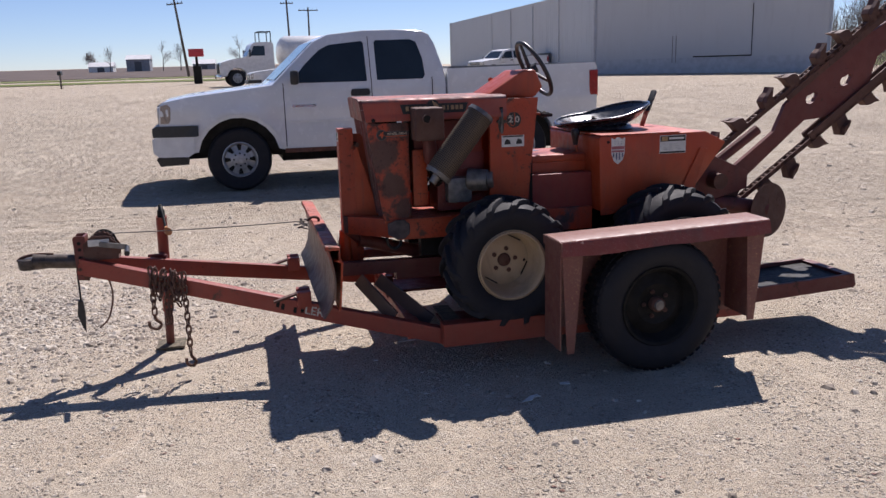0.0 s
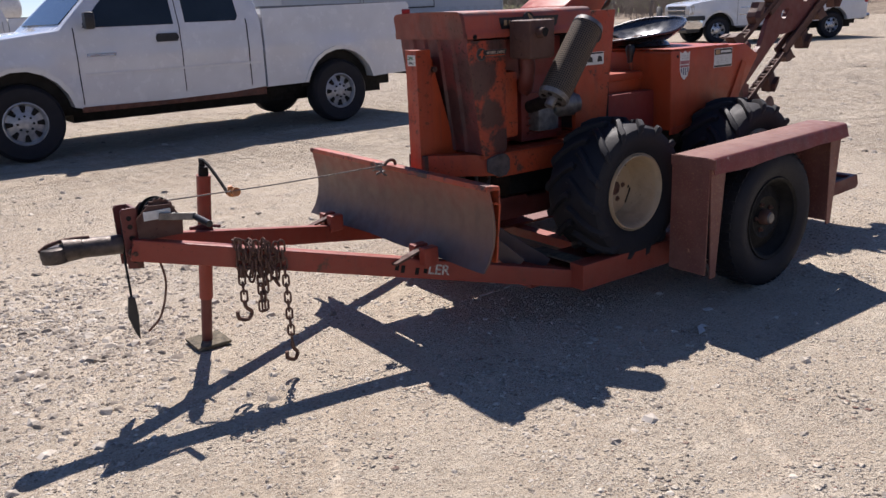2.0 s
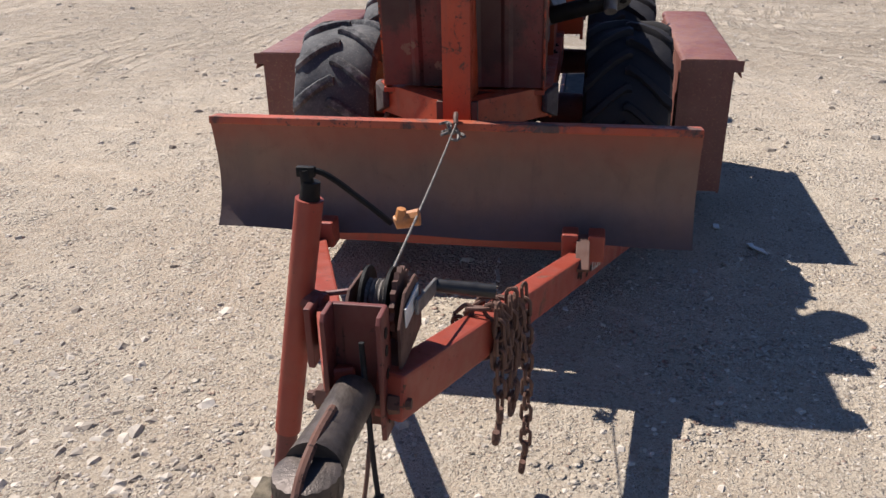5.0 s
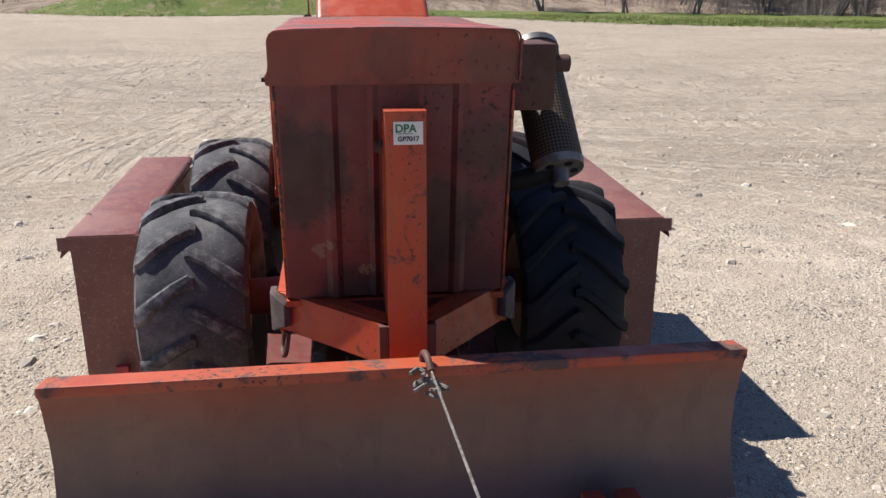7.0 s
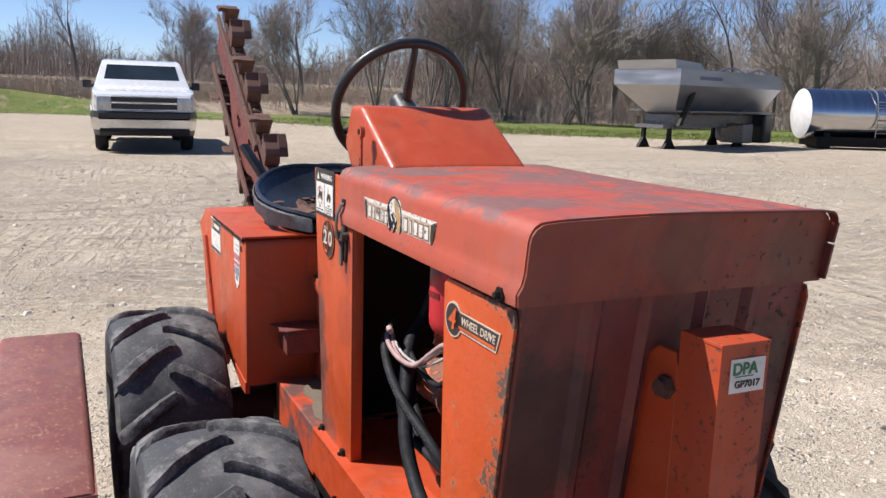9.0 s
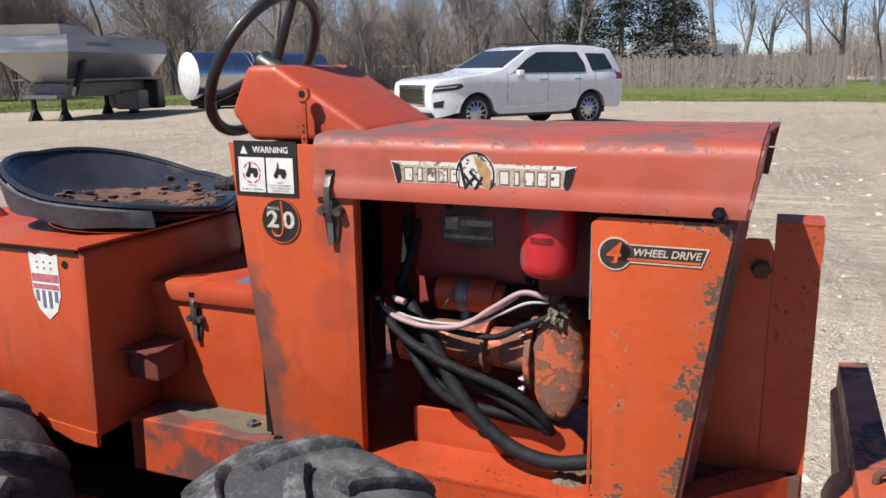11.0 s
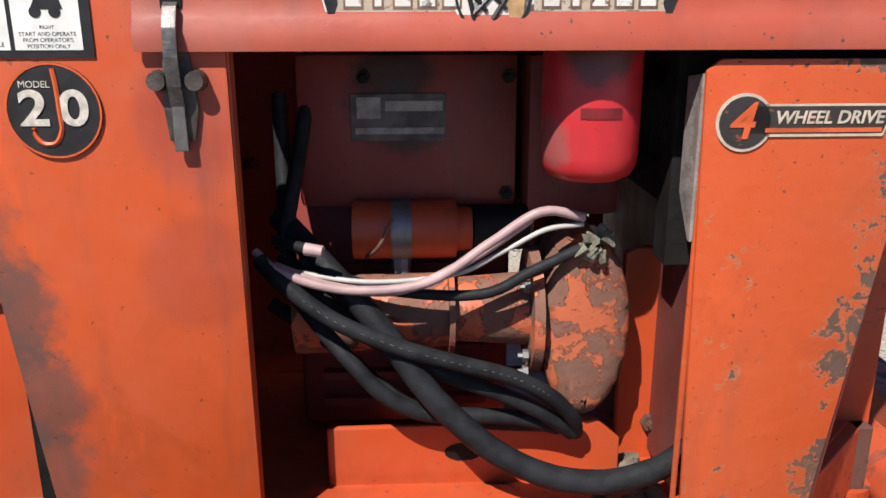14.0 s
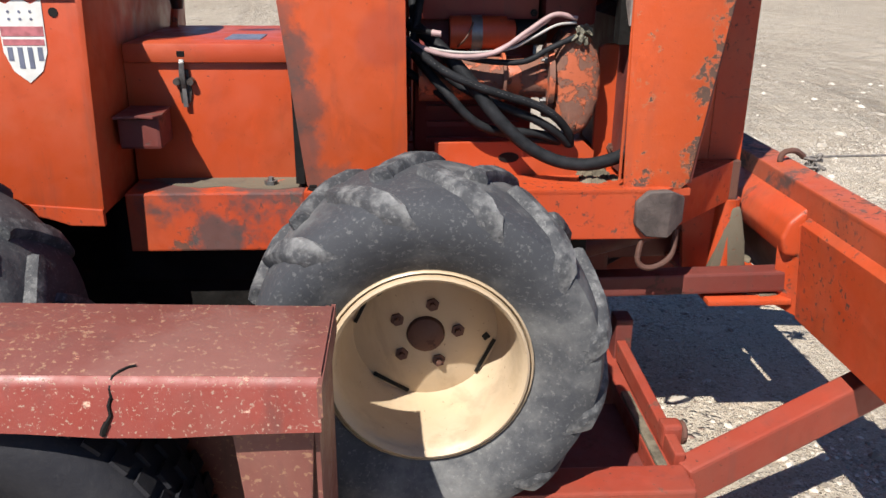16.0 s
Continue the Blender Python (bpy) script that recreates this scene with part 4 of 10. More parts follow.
def build_frame():
    for s in (-1, 1):
        bm = bmesh.new()
        y = s * (W + 0.022)
        slab(bm, -0.465, 0.245, *sorted((y, y - s * 0.010)), 0.588, 0.690, edge=0.003)
        slab(bm, -0.465, 0.245, *sorted((y, s * 0.16)), 0.682, 0.691)
        part("side_rail", bm, ORANGE_WORN, trencher, "orange channel side rail with scraped paint")
        bm = bmesh.new()
        slab(bm, 0.245, 0.585, *sorted((s * (W + 0.020), s * (W + 0.010))), 0.573, 0.691, edge=0.004)
        slab(bm, 0.245, 0.585, *sorted((s * (W + 0.016), s * 0.10)), 0.679, 0.691, edge=0.003)
        prism(bm, [(s * (W + 0.016), 0.573), (s * (W + 0.016), 0.686), (s * 0.10, 0.686), (s * 0.10, 0.62)], 0.576, 0.584, "x")
        step = part("foot_step", bm, STEP_PAINT, trencher, "dirty orange step plate")
        bm = bmesh.new()
        rng = random.Random(12)
        outline = [(0.25, 0.11), (0.252, 0.18), (0.258, 0.235), (0.30, 0.246), (0.35, 0.240), (0.40, 0.222), (0.45, 0.236), (0.50, 0.215), (0.54, 0.19), (0.57, 0.15), (0.565, 0.11)]
        prism(bm, [(x + rng.uniform(-0.006, 0.006), s * (y + rng.uniform(-0.006, 0.006))) for x, y in outline], 0.6905, 0.6925, "z")
        part("step_dirt", bm, STEP_DIRT, step, "greenish grey film of oily dirt")
        bm = bmesh.new()
        nut(bm, (0.315, s * 0.215, 0.692), (0, 0, 1), 0.013, 0.008)
        part("step_nut", bm, GREY_STEEL, step)
    bm = bmesh.new()
    slab(bm, -0.52, 0.24, -W, W, 0.672, 0.686)
    part("belly_floor", bm, ORANGE_WORN, trencher, "orange floor of the engine bay, partly caked")
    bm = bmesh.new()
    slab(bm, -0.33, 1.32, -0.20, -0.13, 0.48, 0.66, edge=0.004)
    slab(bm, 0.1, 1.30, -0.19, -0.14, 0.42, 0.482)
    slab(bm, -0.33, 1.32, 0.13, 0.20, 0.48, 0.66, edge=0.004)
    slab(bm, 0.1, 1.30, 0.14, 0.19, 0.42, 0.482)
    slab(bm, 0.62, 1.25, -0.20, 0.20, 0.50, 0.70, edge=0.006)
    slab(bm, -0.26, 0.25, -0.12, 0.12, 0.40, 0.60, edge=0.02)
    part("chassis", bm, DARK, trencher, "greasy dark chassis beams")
    bm = bmesh.new()
    slab(bm, -0.46, 0.12, -0.17, -0.09, 0.355, 0.450, edge=0.012)
    part("lower_beam", bm, OXIDE, trencher, "dull red lower chassis beam")
    bm = bmesh.new()
    tube(bm, [(-0.50, -0.17, 0.62), (-0.495, -0.17, 0.55), (-0.46, -0.17, 0.525), (-0.43, -0.17, 0.55), (-0.43, -0.17, 0.60)], 0.008, 8)
    part("hose_loop", bm, BLACK, trencher, "short black hose loop", True)
    # cranked bracket upright inside the bay
    bm = bmesh.new()
    prism(bm, [(-0.012, 0.684), (-0.012, 0.758), (-0.318, 0.762), (-0.345, 0.738), (-0.345, 0.684)], 0.138, 0.146, "y", 0.002)
    bracket = part("bay_bracket", bm, ORANGE, trencher, "upright orange bracket plate")
    bm = bmesh.new()
    prism(bm, [(-0.166 + 0.022 * math.cos(t), 0.726 + 0.011 * math.sin(t)) for t in [i * math.tau / 16 for i in range(16)]], 0.1462, 0.1470, "y")
    part("bracket_slot", bm, DARK, bracket)
    # inner front upright, its bolt and the dirt heaped at its foot
    bm = bmesh.new()
    prism(bm, [(-0.352, 0.684), (-0.352, 0.945), (-0.366, 0.952), (-0.404, 0.950), (-0.412, 0.684)], 0.085, 0.100, "y", 0.003)
    upright = part("bay_upright", bm, ORANGE, trencher, "orange upright inside the engine bay")
    bm = bmesh.new()
    nut(bm, (-0.392, 0.100, 0.735), (0, 1, 0), 0.011, 0.008)
    part("upright_bolt", bm, RUST, upright)
    bm = bmesh.new()
    rng = random.Random(23)
    for _ in range(46):
        x, y = rng.uniform(-0.385, -0.315), rng.uniform(0.10, 0.215)
        s = rng.uniform(0.006, 0.016)
        rod(bm, (x, y, 0.685), (x + rng.uniform(-0.005, 0.005), y + rng.uniform(-0.005, 0.005), 0.688 + s * 0.8), s * 1.3, s * 0.5, 7)
    part("bay_dirt", bm, GREASE, trencher, "pale heap of dirt and crumbs on the bay floor")["kind"] = "stuff"
    # loop of rod below the corner pad
    bm = bmesh.new()
    tube(bm, [(-0.43, W + 0.01, 0.60), (-0.42, W + 0.02, 0.54), (-0.45, W + 0.02, 0.525), (-0.49, W + 0.01, 0.545), (-0.50, W, 0.60)], 0.006, 8)
    part("tie_loop", bm, RUST, trencher, "", True)


build_frame()


def tyre_carcass(bm, R, half, bead):
    prof = [(bead, -half * 0.72), (bead + 0.010, -half * 0.80), (R * 0.72, -half * 1.0), (R * 0.82, -half * 1.02), (R * 0.89, -half * 0.95), (R * 0.925, -half * 0.78), (R * 0.938, -half * 0.45), (R * 0.942, 0)]
    prof = prof + [(r, -y) for r, y in prof[-2::-1]] + [(bead - 0.001, half * 0.6), (bead - 0.001, -half * 0.6)]
    turned(bm, prof, 56, close=True)


def tyre_lug(R, half, s, flip, worn=False):
    """One bent tread lug with rounded edges, from the middle of the tread over the shoulder."""
    bm = bmesh.new()
    rows = []
    for f, r, wide, tall in ((-0.08, 0.940, 0.013, 0.018), (0.02, 0.940, 0.017, 0.022), (0.30, 0.938, 0.018, 0.022), (0.62, 0.932, 0.020, 0.022), (0.80, 0.918, 0.022, 0.021), (0.92, 0.895, 0.022, 0.015), (0.99, 0.855, 0.019, 0.007), (1.015, 0.81, 0.013, 0.002), (1.005, 0.77, 0.006, -0.002)):
        a = flip * (0.05 + (0.34 if worn else 0.42) * abs(f) ** 1.25 + (0.05 if r < 0.82 else 0.0))
        if worn:
            wide, tall = wide * 1.22, tall * (0.80 if f < 0.7 else 0.72 if f < 0.9 else 0.62)
        y = s * f * half
        ring = []
        for off, h in ((-1.15, -0.006), (-0.92, tall * 0.62), (-0.62, tall), (0.0, tall * 1.03), (0.62, tall), (0.92, tall * 0.62), (1.15, -0.006)):
            rr = R * r + h
            ang = a + off * wide / R * flip
            ring.append(bm.verts.new((rr * math.cos(ang), y + (s * max(h, 0) * 0.8 if f > 0.9 else 0), rr * math.sin(ang))))
        rows.append(ring)
    for p, q in zip(rows, rows[1:]):
        for j in range(6):
            bm.faces.new((p[j], p[j + 1], q[j + 1], q[j]))
    bm.faces.new(rows[0])
    bm.faces.new(rows[-1][::-1])
    return bm


LUGS = {}


def build_wheel(x, side, turn):
    """A trencher wheel: the outer face looks along side * y."""
    m = pose(x, side * 0.512, 0.500, 0, turn, 0 if side > 0 else 180)
    R, half, flip = 0.312, 0.143, 1 if side > 0 else -1
    # left tyres: less dust, and rubber darkened for the shaded side
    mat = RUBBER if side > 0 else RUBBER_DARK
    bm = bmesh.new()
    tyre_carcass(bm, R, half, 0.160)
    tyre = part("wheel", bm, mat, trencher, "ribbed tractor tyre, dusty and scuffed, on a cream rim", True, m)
    count = 12 if side > 0 else 15
    for i in range(count):
        for s in (-1, 1):
            spin = pose(0, 0, 0, 0, -(i + (0.5 if s > 0 else 0)) * 360 / count, 0)
            if (side, s) not in LUGS:
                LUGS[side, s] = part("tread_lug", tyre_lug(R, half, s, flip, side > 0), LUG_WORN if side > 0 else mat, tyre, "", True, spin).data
            else:
                shared("tread_lug", LUGS[side, s], tyre, spin)
    bm = bmesh.new()
    turned(bm, [(0.154, 0.120), (0.160, 0.128), (0.164, 0.126), (0.165, 0.118), (0.157, 0.112), (0.151, 0.096), (0.148, 0.055), (0.142, 0.000), (0.128, -0.026), (0.112, -0.022), (0.090, -0.016), (0.070, -0.012), (0.050, -0.010), (0.034, -0.010), (0.034, -0.02), (0.125, -0.035), (0.145, -0.06), (0.162, -0.10), (0.155, -0.108), (0.130, -0.05), (0.12, -0.04), (0.0, -0.04)], 48)
    part("rim", bm, CREAM, tyre, "cream painted dished steel rim", True)
    bm = bmesh.new()
    turned(bm, [(0.0, 0.004), (0.022, 0.003), (0.031, -0.002), (0.033, -0.014)], 20)
    part("hub", bm, RUST, tyre, "", True)
    for i in range(5):
        a = i * math.tau / 5 + 0.82
        bm = bmesh.new()
        nut(bm, Vector((0.057 * math.cos(a), -0.014, 0.057 * math.sin(a))), (0, 1, 0), 0.012, 0.008)
        part("wheel_nut", bm, RUST, tyre)
    for a in (0.75, 2.35, 3.9, 5.55):
        bm = bmesh.new()
        slab(bm, -0.036, 0.036, -0.002, 0.002, -0.003, 0.003, pose(0.120 * math.cos(a), -0.022, 0.118 * math.sin(a), 0, -math.degrees(a) + 90, 0))
        part("rim_slot", bm, DARK, tyre)
    for a, r in ((1.05, 0.112), (3.55, 0.108)):
        bm = bmesh.new()
        slab(bm, -0.006, 0.006, -0.002, 0.002, -0.006, 0.006, pose(r * math.cos(a), -0.021, r * math.sin(a), 0, 20, 0))
        part("rim_hole", bm, DARK, tyre)
    bm = bmesh.new()
    turned(bm, [(0.1655, 0.116), (0.1690, 0.122), (0.1715, 0.120), (0.1715, 0.112), (0.1655, 0.108)], 48, None, True)
    part("bead_ring", bm, CREAM, tyre, "", True)
    bm = bmesh.new()
    rod(bm, (0, -0.04, 0), (0, -0.30, 0), 0.05, 0.06, 14)
    part("axle", bm, OXIDE, tyre, "", True)


for wx in (0.018, 0.915):
    for s in (1, -1):
        build_wheel(wx, s, 17 if wx else 0)


def build_rear():
    poly = [(0.598, 0.672), (0.584, 1.050), (0.594, 1.060), (1.190, 1.062), (1.312, 1.000), (1.105, 0.728), (1.09, 0.715)]
    bm = bmesh.new()
    prism(bm, poly, -0.345, 0.345, "y", 0.008)
    tank = part("tank_box", bm, ORANGE, trencher, "faded orange box under the seat", True)
    bm = bmesh.new()
    slab(bm, 0.590, 1.04, -0.35, 0.352, 1.062, 1.068, edge=0.002)
    part("lid", bm, HOOD_SIDE, tank)
    bm = bmesh.new()
    slab(bm, 0.60, 1.02, 0.3455, 0.351, 1.054, 1.062)
    part("lid_gap", bm, DARK, tank)
    bm = bmesh.new()
    for s in (-1, 1):
        prism(bm, [(0.600, 0.652), (0.600, 0.684), (1.05, 0.722), (1.05, 0.706), (0.80, 0.690), (0.70, 0.668), (0.66, 0.654)], *sorted((s * 0.335, s * 0.3475)), "y", 0.002)
        prism(bm, [(1.02, 0.70), (1.16, 0.98), (1.20, 0.97), (1.10, 0.66)], *sorted((s * 0.340, s * 0.354)), "y", 0.003)
    pieces("box_skirt", bm, ORANGE_WORN, tank)
    bm = bmesh.new()
    for x, z in ((0.635, 1.030), (1.13, 0.86)):
        for s in (-1, 1):
            rod(bm, (x, s * 0.340, z), (x, s * 0.3465, z), 0.008, 0.008, 10)
    pieces("bolt_hole", bm, DARK, tank)
    # decals on both faces
    for s in (-1, 1):
        x, z = 0.690, 0.985
        bm = bmesh.new()
        shape = [(-0.038, 0.066), (-0.02, 0.058), (0, 0.070), (0.02, 0.058), (0.038, 0.066), (0.036, -0.02), (0.024, -0.052), (0, -0.072), (-0.024, -0.052), (-0.036, -0.02)]
        prism(bm, [(x + a, z + b) for a, b in shape], *sorted((s * 0.3452, s * 0.3465)), "y")
        shield = part("shield_decal", bm, WHITE, tank, "white shield decal with stripes")
        bm = bmesh.new()
        y = sorted((s * 0.3462, s * 0.3472))
        for i in range(4):
            slab(bm, x - 0.029 + i * 0.0165, x - 0.0205 + i * 0.0165, *y, z - 0.054 + abs(i - 1.5) * 0.013, z - 0.012)
        pieces("decal_stripe", bm, DECAL_BLUE, shield)
        bm = bmesh.new()
        slab(bm, x - 0.035, x + 0.035, *y, z + 0.006, z + 0.022)
        slab(bm, x - 0.034, x + 0.034, *y, z - 0.009, z + 0.001)
        pieces("decal_band", bm, DECAL_MAUVE, shield, "faded red letter band")
        bm = bmesh.new()
        for i in range(3):
            for k in range(2):
                rod(bm, (x - 0.018 + i * 0.018, s * 0.3460, z + 0.034 + k * 0.012), (x - 0.018 + i * 0.018, s * 0.3472, z + 0.034 + k * 0.012), 0.0026, 0.0026, 6)
        pieces("decal_star", bm, DECAL_BLUE, shield)
        bm = bmesh.new()
        slab(bm, 0.925, 1.075, *sorted((s * 0.3452, s * 0.3465)), 0.955, 1.050)
        plate = part("instruction_decal", bm, WHITE, tank, "white instruction decal with a black header")
        bm = bmesh.new()
        slab(bm, 0.928, 1.072, *y, 1.018, 1.047)
        slab(bm, 0.928, 1.072, *y, 0.957, 0.966)
        part("decal_header", bm, DECAL_BLACK, plate)
        bm = bmesh.new()
        for i in range(4):
            slab(bm, 0.945, 1.045 - 0.02 * (i % 2), *y, 0.976 + i * 0.009, 0.9775 + i * 0.009)
        pieces("decal_print", bm, STENCIL, plate)
        bm = bmesh.new()
        slab(bm, 1.030 if s > 0 else 0.935, 1.066 if s > 0 else 0.971, *sorted((s * 0.3468, s * 0.3476)), 1.021, 1.044)
        part("decal_emblem", bm, DECAL_GOLD, plate)
        bm = bmesh.new()
        slab(bm, 0.936 if s > 0 else 0.978, 1.022 if s > 0 else 1.064, *sorted((s * 0.3468, s * 0.3476)), 1.028, 1.038)
        part("decal_title", bm, WHITE, plate)
    # battery box between the panels and the tank
    bm = bmesh.new()
    slab(bm, 0.262, 0.590, -0.165, 0.165, 0.684, 0.945, edge=0.005)
    box = part("battery_box", bm, ORANGE, trencher, "orange box with a latched lid", True)
    bm = bmesh.new()
    slab(bm, 0.255, 0.588, -0.175, 0.178, 0.922, 0.962, edge=0.012)
    part("lid", bm, HOOD_SIDE, box, "", True)
    clasp(box, 0.476, 0.1655, 1, 0.944, 0.82)
    bm = bmesh.new()
    slab(bm, 0.33, 0.40, 0.04, 0.13, 0.962, 0.964)
    part("lid_label", bm, DECAL_BLUE, box, "worn blue-grey label on the lid")
    # step pins and grab ledge beside the tank
    bm = bmesh.new()
    prism(bm, [(0.500, 0.262), (0.512, 0.280), (0.540, 0.272), (0.584, 0.284), (0.584, 0.17), (0.505, 0.175)], 0.836, 0.841, "z", 0.001)
    slab(bm, 0.506, 0.584, 0.175, 0.262, 0.775, 0.836, edge=0.006)
    part("ledge", bm, OXIDE, tank, "small folded ledge with a curled corner")
    # lower bodywork on the far side
    bm = bmesh.new()
    slab(bm, 0.24, 0.60, -0.24, -0.165, 0.684, 0.87, edge=0.004)
    part("valve_cover", bm, CRIMSON, trencher, "grimy crimson cover")


build_rear()


def build_seat():
    """A pressed bucket seat: raised back rim, rolled edge, crumbled foam inside."""
    bm = bmesh.new()
    c = Vector((0.750, 0.03, 1.066))

    def shape(u, a, inner=0.0):
        # a = 0 looks to the back of the machine
        back = max(0.0, math.cos(a))
        r = (0.236 + 0.036 * back) * u
        x, y = r * math.cos(a) * 1.02, r * math.sin(a) * 0.98
        z = 0.012 + (0.038 + 0.088 * back ** 1.3 + 0.024 * abs(math.sin(a)) - 0.018 * max(0.0, -math.cos(a))) * u ** 2.6 - inner
        return c + Vector((x, y, z))

    seg = 48
    us = (0.0, 0.3, 0.55, 0.75, 0.88, 0.96, 1.0)
    for inner in (0.0, 0.012):
        rings = []
        for u in us:
            rings.append([bm.verts.new(shape(u, i * math.tau / seg, inner)) for i in range(seg if u else 1)])
        for p, q in zip(rings, rings[1:]):
            for i in range(seg):
                j = (i + 1) % seg
                bm.faces.new((p[0], q[i], q[j]) if len(p) == 1 else (p[i], p[j], q[j], q[i]))
    seat = part("seat", bm, SEAT, trencher, "black bucket seat shell with its padding rotted away", True)
    bm = bmesh.new()
    tube(bm, [shape(1.0, i * math.tau / 40) for i in range(41)], 0.007, 8, 1)
    part("seat_rim", bm, SEAT, seat, "", True)
    bm = bmesh.new()
    angles = [math.pi * (-0.02 + 0.80 * i / 16) for i in range(17)]
    pts = [shape(1.0, a) + Vector((0.006 * math.cos(a), 0.006 * math.sin(a), -0.012 - 0.018 * max(0.0, math.sin(1.3 * a + 0.2)) - 0.009 * math.sin(7 * a))) for a in angles]
    pts2 = [shape(1.0, a) + Vector((0.010 * math.cos(a), 0.010 * math.sin(a), -0.004)) for a in angles]
    top = [bm.verts.new(p) for p in pts2]
    low = [bm.verts.new(p + Vector((0.008 * math.cos(0.9 * i) - 0.008, 0.004 * math.sin(1.7 * i) - 0.004, -0.024 - 0.008 * math.sin(1.3 * i)))) for i, p in enumerate(pts)]
    for i in range(16):
        bm.faces.new((top[i], top[i + 1], low[i + 1], low[i]))
    g = bmesh.ops.extrude_face_region(bm, geom=bm.faces[:])
    bmesh.ops.translate(bm, vec=(0, 0.004, -0.004), verts=[v for v in g["geom"] if isinstance(v, bmesh.types.BMVert)])
    part("torn_cover", bm, FLAP, seat, "torn flap of grey vinyl", True)
    # matted crust of rotten padding in the bowl
    bm = bmesh.new()
    mid = bm.verts.new(shape(0.0, 0) + Vector((0, 0, 0.011)))
    rim1, rim2 = [], []
    for i in range(60):
        a = i * math.tau / 60
        reach = 0.66 - 0.10 * math.cos(a) + 0.10 * noise.noise(Vector((math.cos(a) * 3, math.sin(a) * 3, 5))) + 0.02 * math.sin(13 * a)
        rim1.append(bm.verts.new(shape(reach * 0.55, a) + Vector((0, 0, 0.008 + 0.002 * math.sin(7 * a)))))
        rim2.append((bm.verts.new(shape(reach, a) + Vector((0, 0, 0.005 + 0.002 * math.sin(5 * a)))), bm.verts.new(shape(reach * 1.01, a) + Vector((0, 0, 0.001)))))
    for i in range(60):
        j = (i + 1) % 60
        bm.faces.new((mid, rim1[i], rim1[j]))
        bm.faces.new((rim1[i], rim2[i][0], rim2[j][0], rim1[j]))
        bm.faces.new((rim2[i][0], rim2[i][1], rim2[j][1], rim2[j][0]))
    part("foam_crust", bm, CRUMB, seat, "matted crust of rotten brown padding")
    bm = bmesh.new()
    rng = random.Random(11)
    for i in range(120):
        a, u = rng.uniform(0, math.tau), rng.uniform(0.0, 0.80) ** 0.7
        if math.cos(a) > 0.3 and u > 0.6:
            continue
        p = shape(u, a) + Vector((0, 0, 0.009))
        s = rng.uniform(0.005, 0.020)
        poly = [(s * rng.uniform(0.6, 1.1) * math.cos(t), s * rng.uniform(0.5, 1.0) * math.sin(t)) for t in [k * math.tau / 7 for k in range(7)]]
        prism(bm, poly, 0, rng.uniform(0.001, 0.004), "z", 0, Matrix.Translation(p) @ pose(0, 0, 0, rng.uniform(-4, 4), rng.uniform(-4, 4), rng.uniform(0, 360)))
    part("crumbled_foam", bm, CRUMB, seat, "crumbled brown foam and rust flakes")["kind"] = "stuff"
    bm = bmesh.new()
    turned(bm, [(0.0, -0.004), (0.150, -0.004), (0.178, 0.004), (0.165, 0.022), (0.0, 0.022)], 40, pose(0.760, 0.03, 1.070, 90, 0, 0))
    part("seat_base", bm, SEAT, seat, "dark underside of the seat pan", True)
    # control lever behind the seat
    bm = bmesh.new()
    beam(bm, (1.055, 0.115, 1.055), (1.118, 0.168, 1.152), 0.026, 0.010, 0.002)
    lever = part("control_lever", bm, ORANGE_WORN, trencher, "orange lever with a black grip", True)
    bm = bmesh.new()
    beam(bm, (1.112, 0.163, 1.142), (1.190, 0.224, 1.258), 0.034, 0.020, 0.008)
    part("grip", bm, BLACK, lever, "", True)
    bm = bmesh.new()
    rod(bm, (0.30, 0.06, 1.178), (0.45, 0.06, 1.158), 0.0065, 0.0065, 10)
    stub = part("clutch_lever", bm, ORANGE_WORN, trencher, "thin orange lever with a torn foam grip", True)
    bm = bmesh.new()
    rng = random.Random(17)
    rings = []
    for i in range(11):
        f = i / 10
        rings.append([bm.verts.new((0.418 + 0.068 * f + rng.uniform(-0.003, 0.003), 0.06 + (0.010 + 0.008 * math.sin(math.pi * min(1, f + 0.15))) * rng.uniform(0.7, 1.15) * math.cos(a), 1.162 - 0.009 * f + (0.010 + 0.008 * math.sin(math.pi * min(1, f + 0.15))) * rng.uniform(0.7, 1.15) * math.sin(a))) for a in [k * math.tau / 11 for k in range(11)]])
    for a, b in zip(rings, rings[1:]):
        for k in range(11):
            bm.faces.new((a[k], a[(k + 1) % 11], b[(k + 1) % 11], b[k]))
    bm.faces.new(rings[0])
    bm.faces.new(rings[-1][::-1])
    part("foam_grip", bm, CRUMB_DARK, stub, "crumbling black foam grip")
    bm = bmesh.new()
    rod(bm, (0.562, -0.12, 0.955), (0.552, -0.12, 1.02), 0.009, 0.008, 8)
    gear = part("gear_lever", bm, ORANGE_WORN, trencher, "short orange lever with a black knob", True)
    bm = bmesh.new()
    turned(bm, [(0.0, -0.048), (0.012, -0.046), (0.016, -0.02), (0.023, 0.012), (0.024, 0.028), (0.018, 0.040), (0.0, 0.044)], 20, pose(0.549, -0.12, 1.048, 90, 0, 0))
    part("knob", bm, BLACK, gear, "black pear-shaped knob", True)


build_seat()


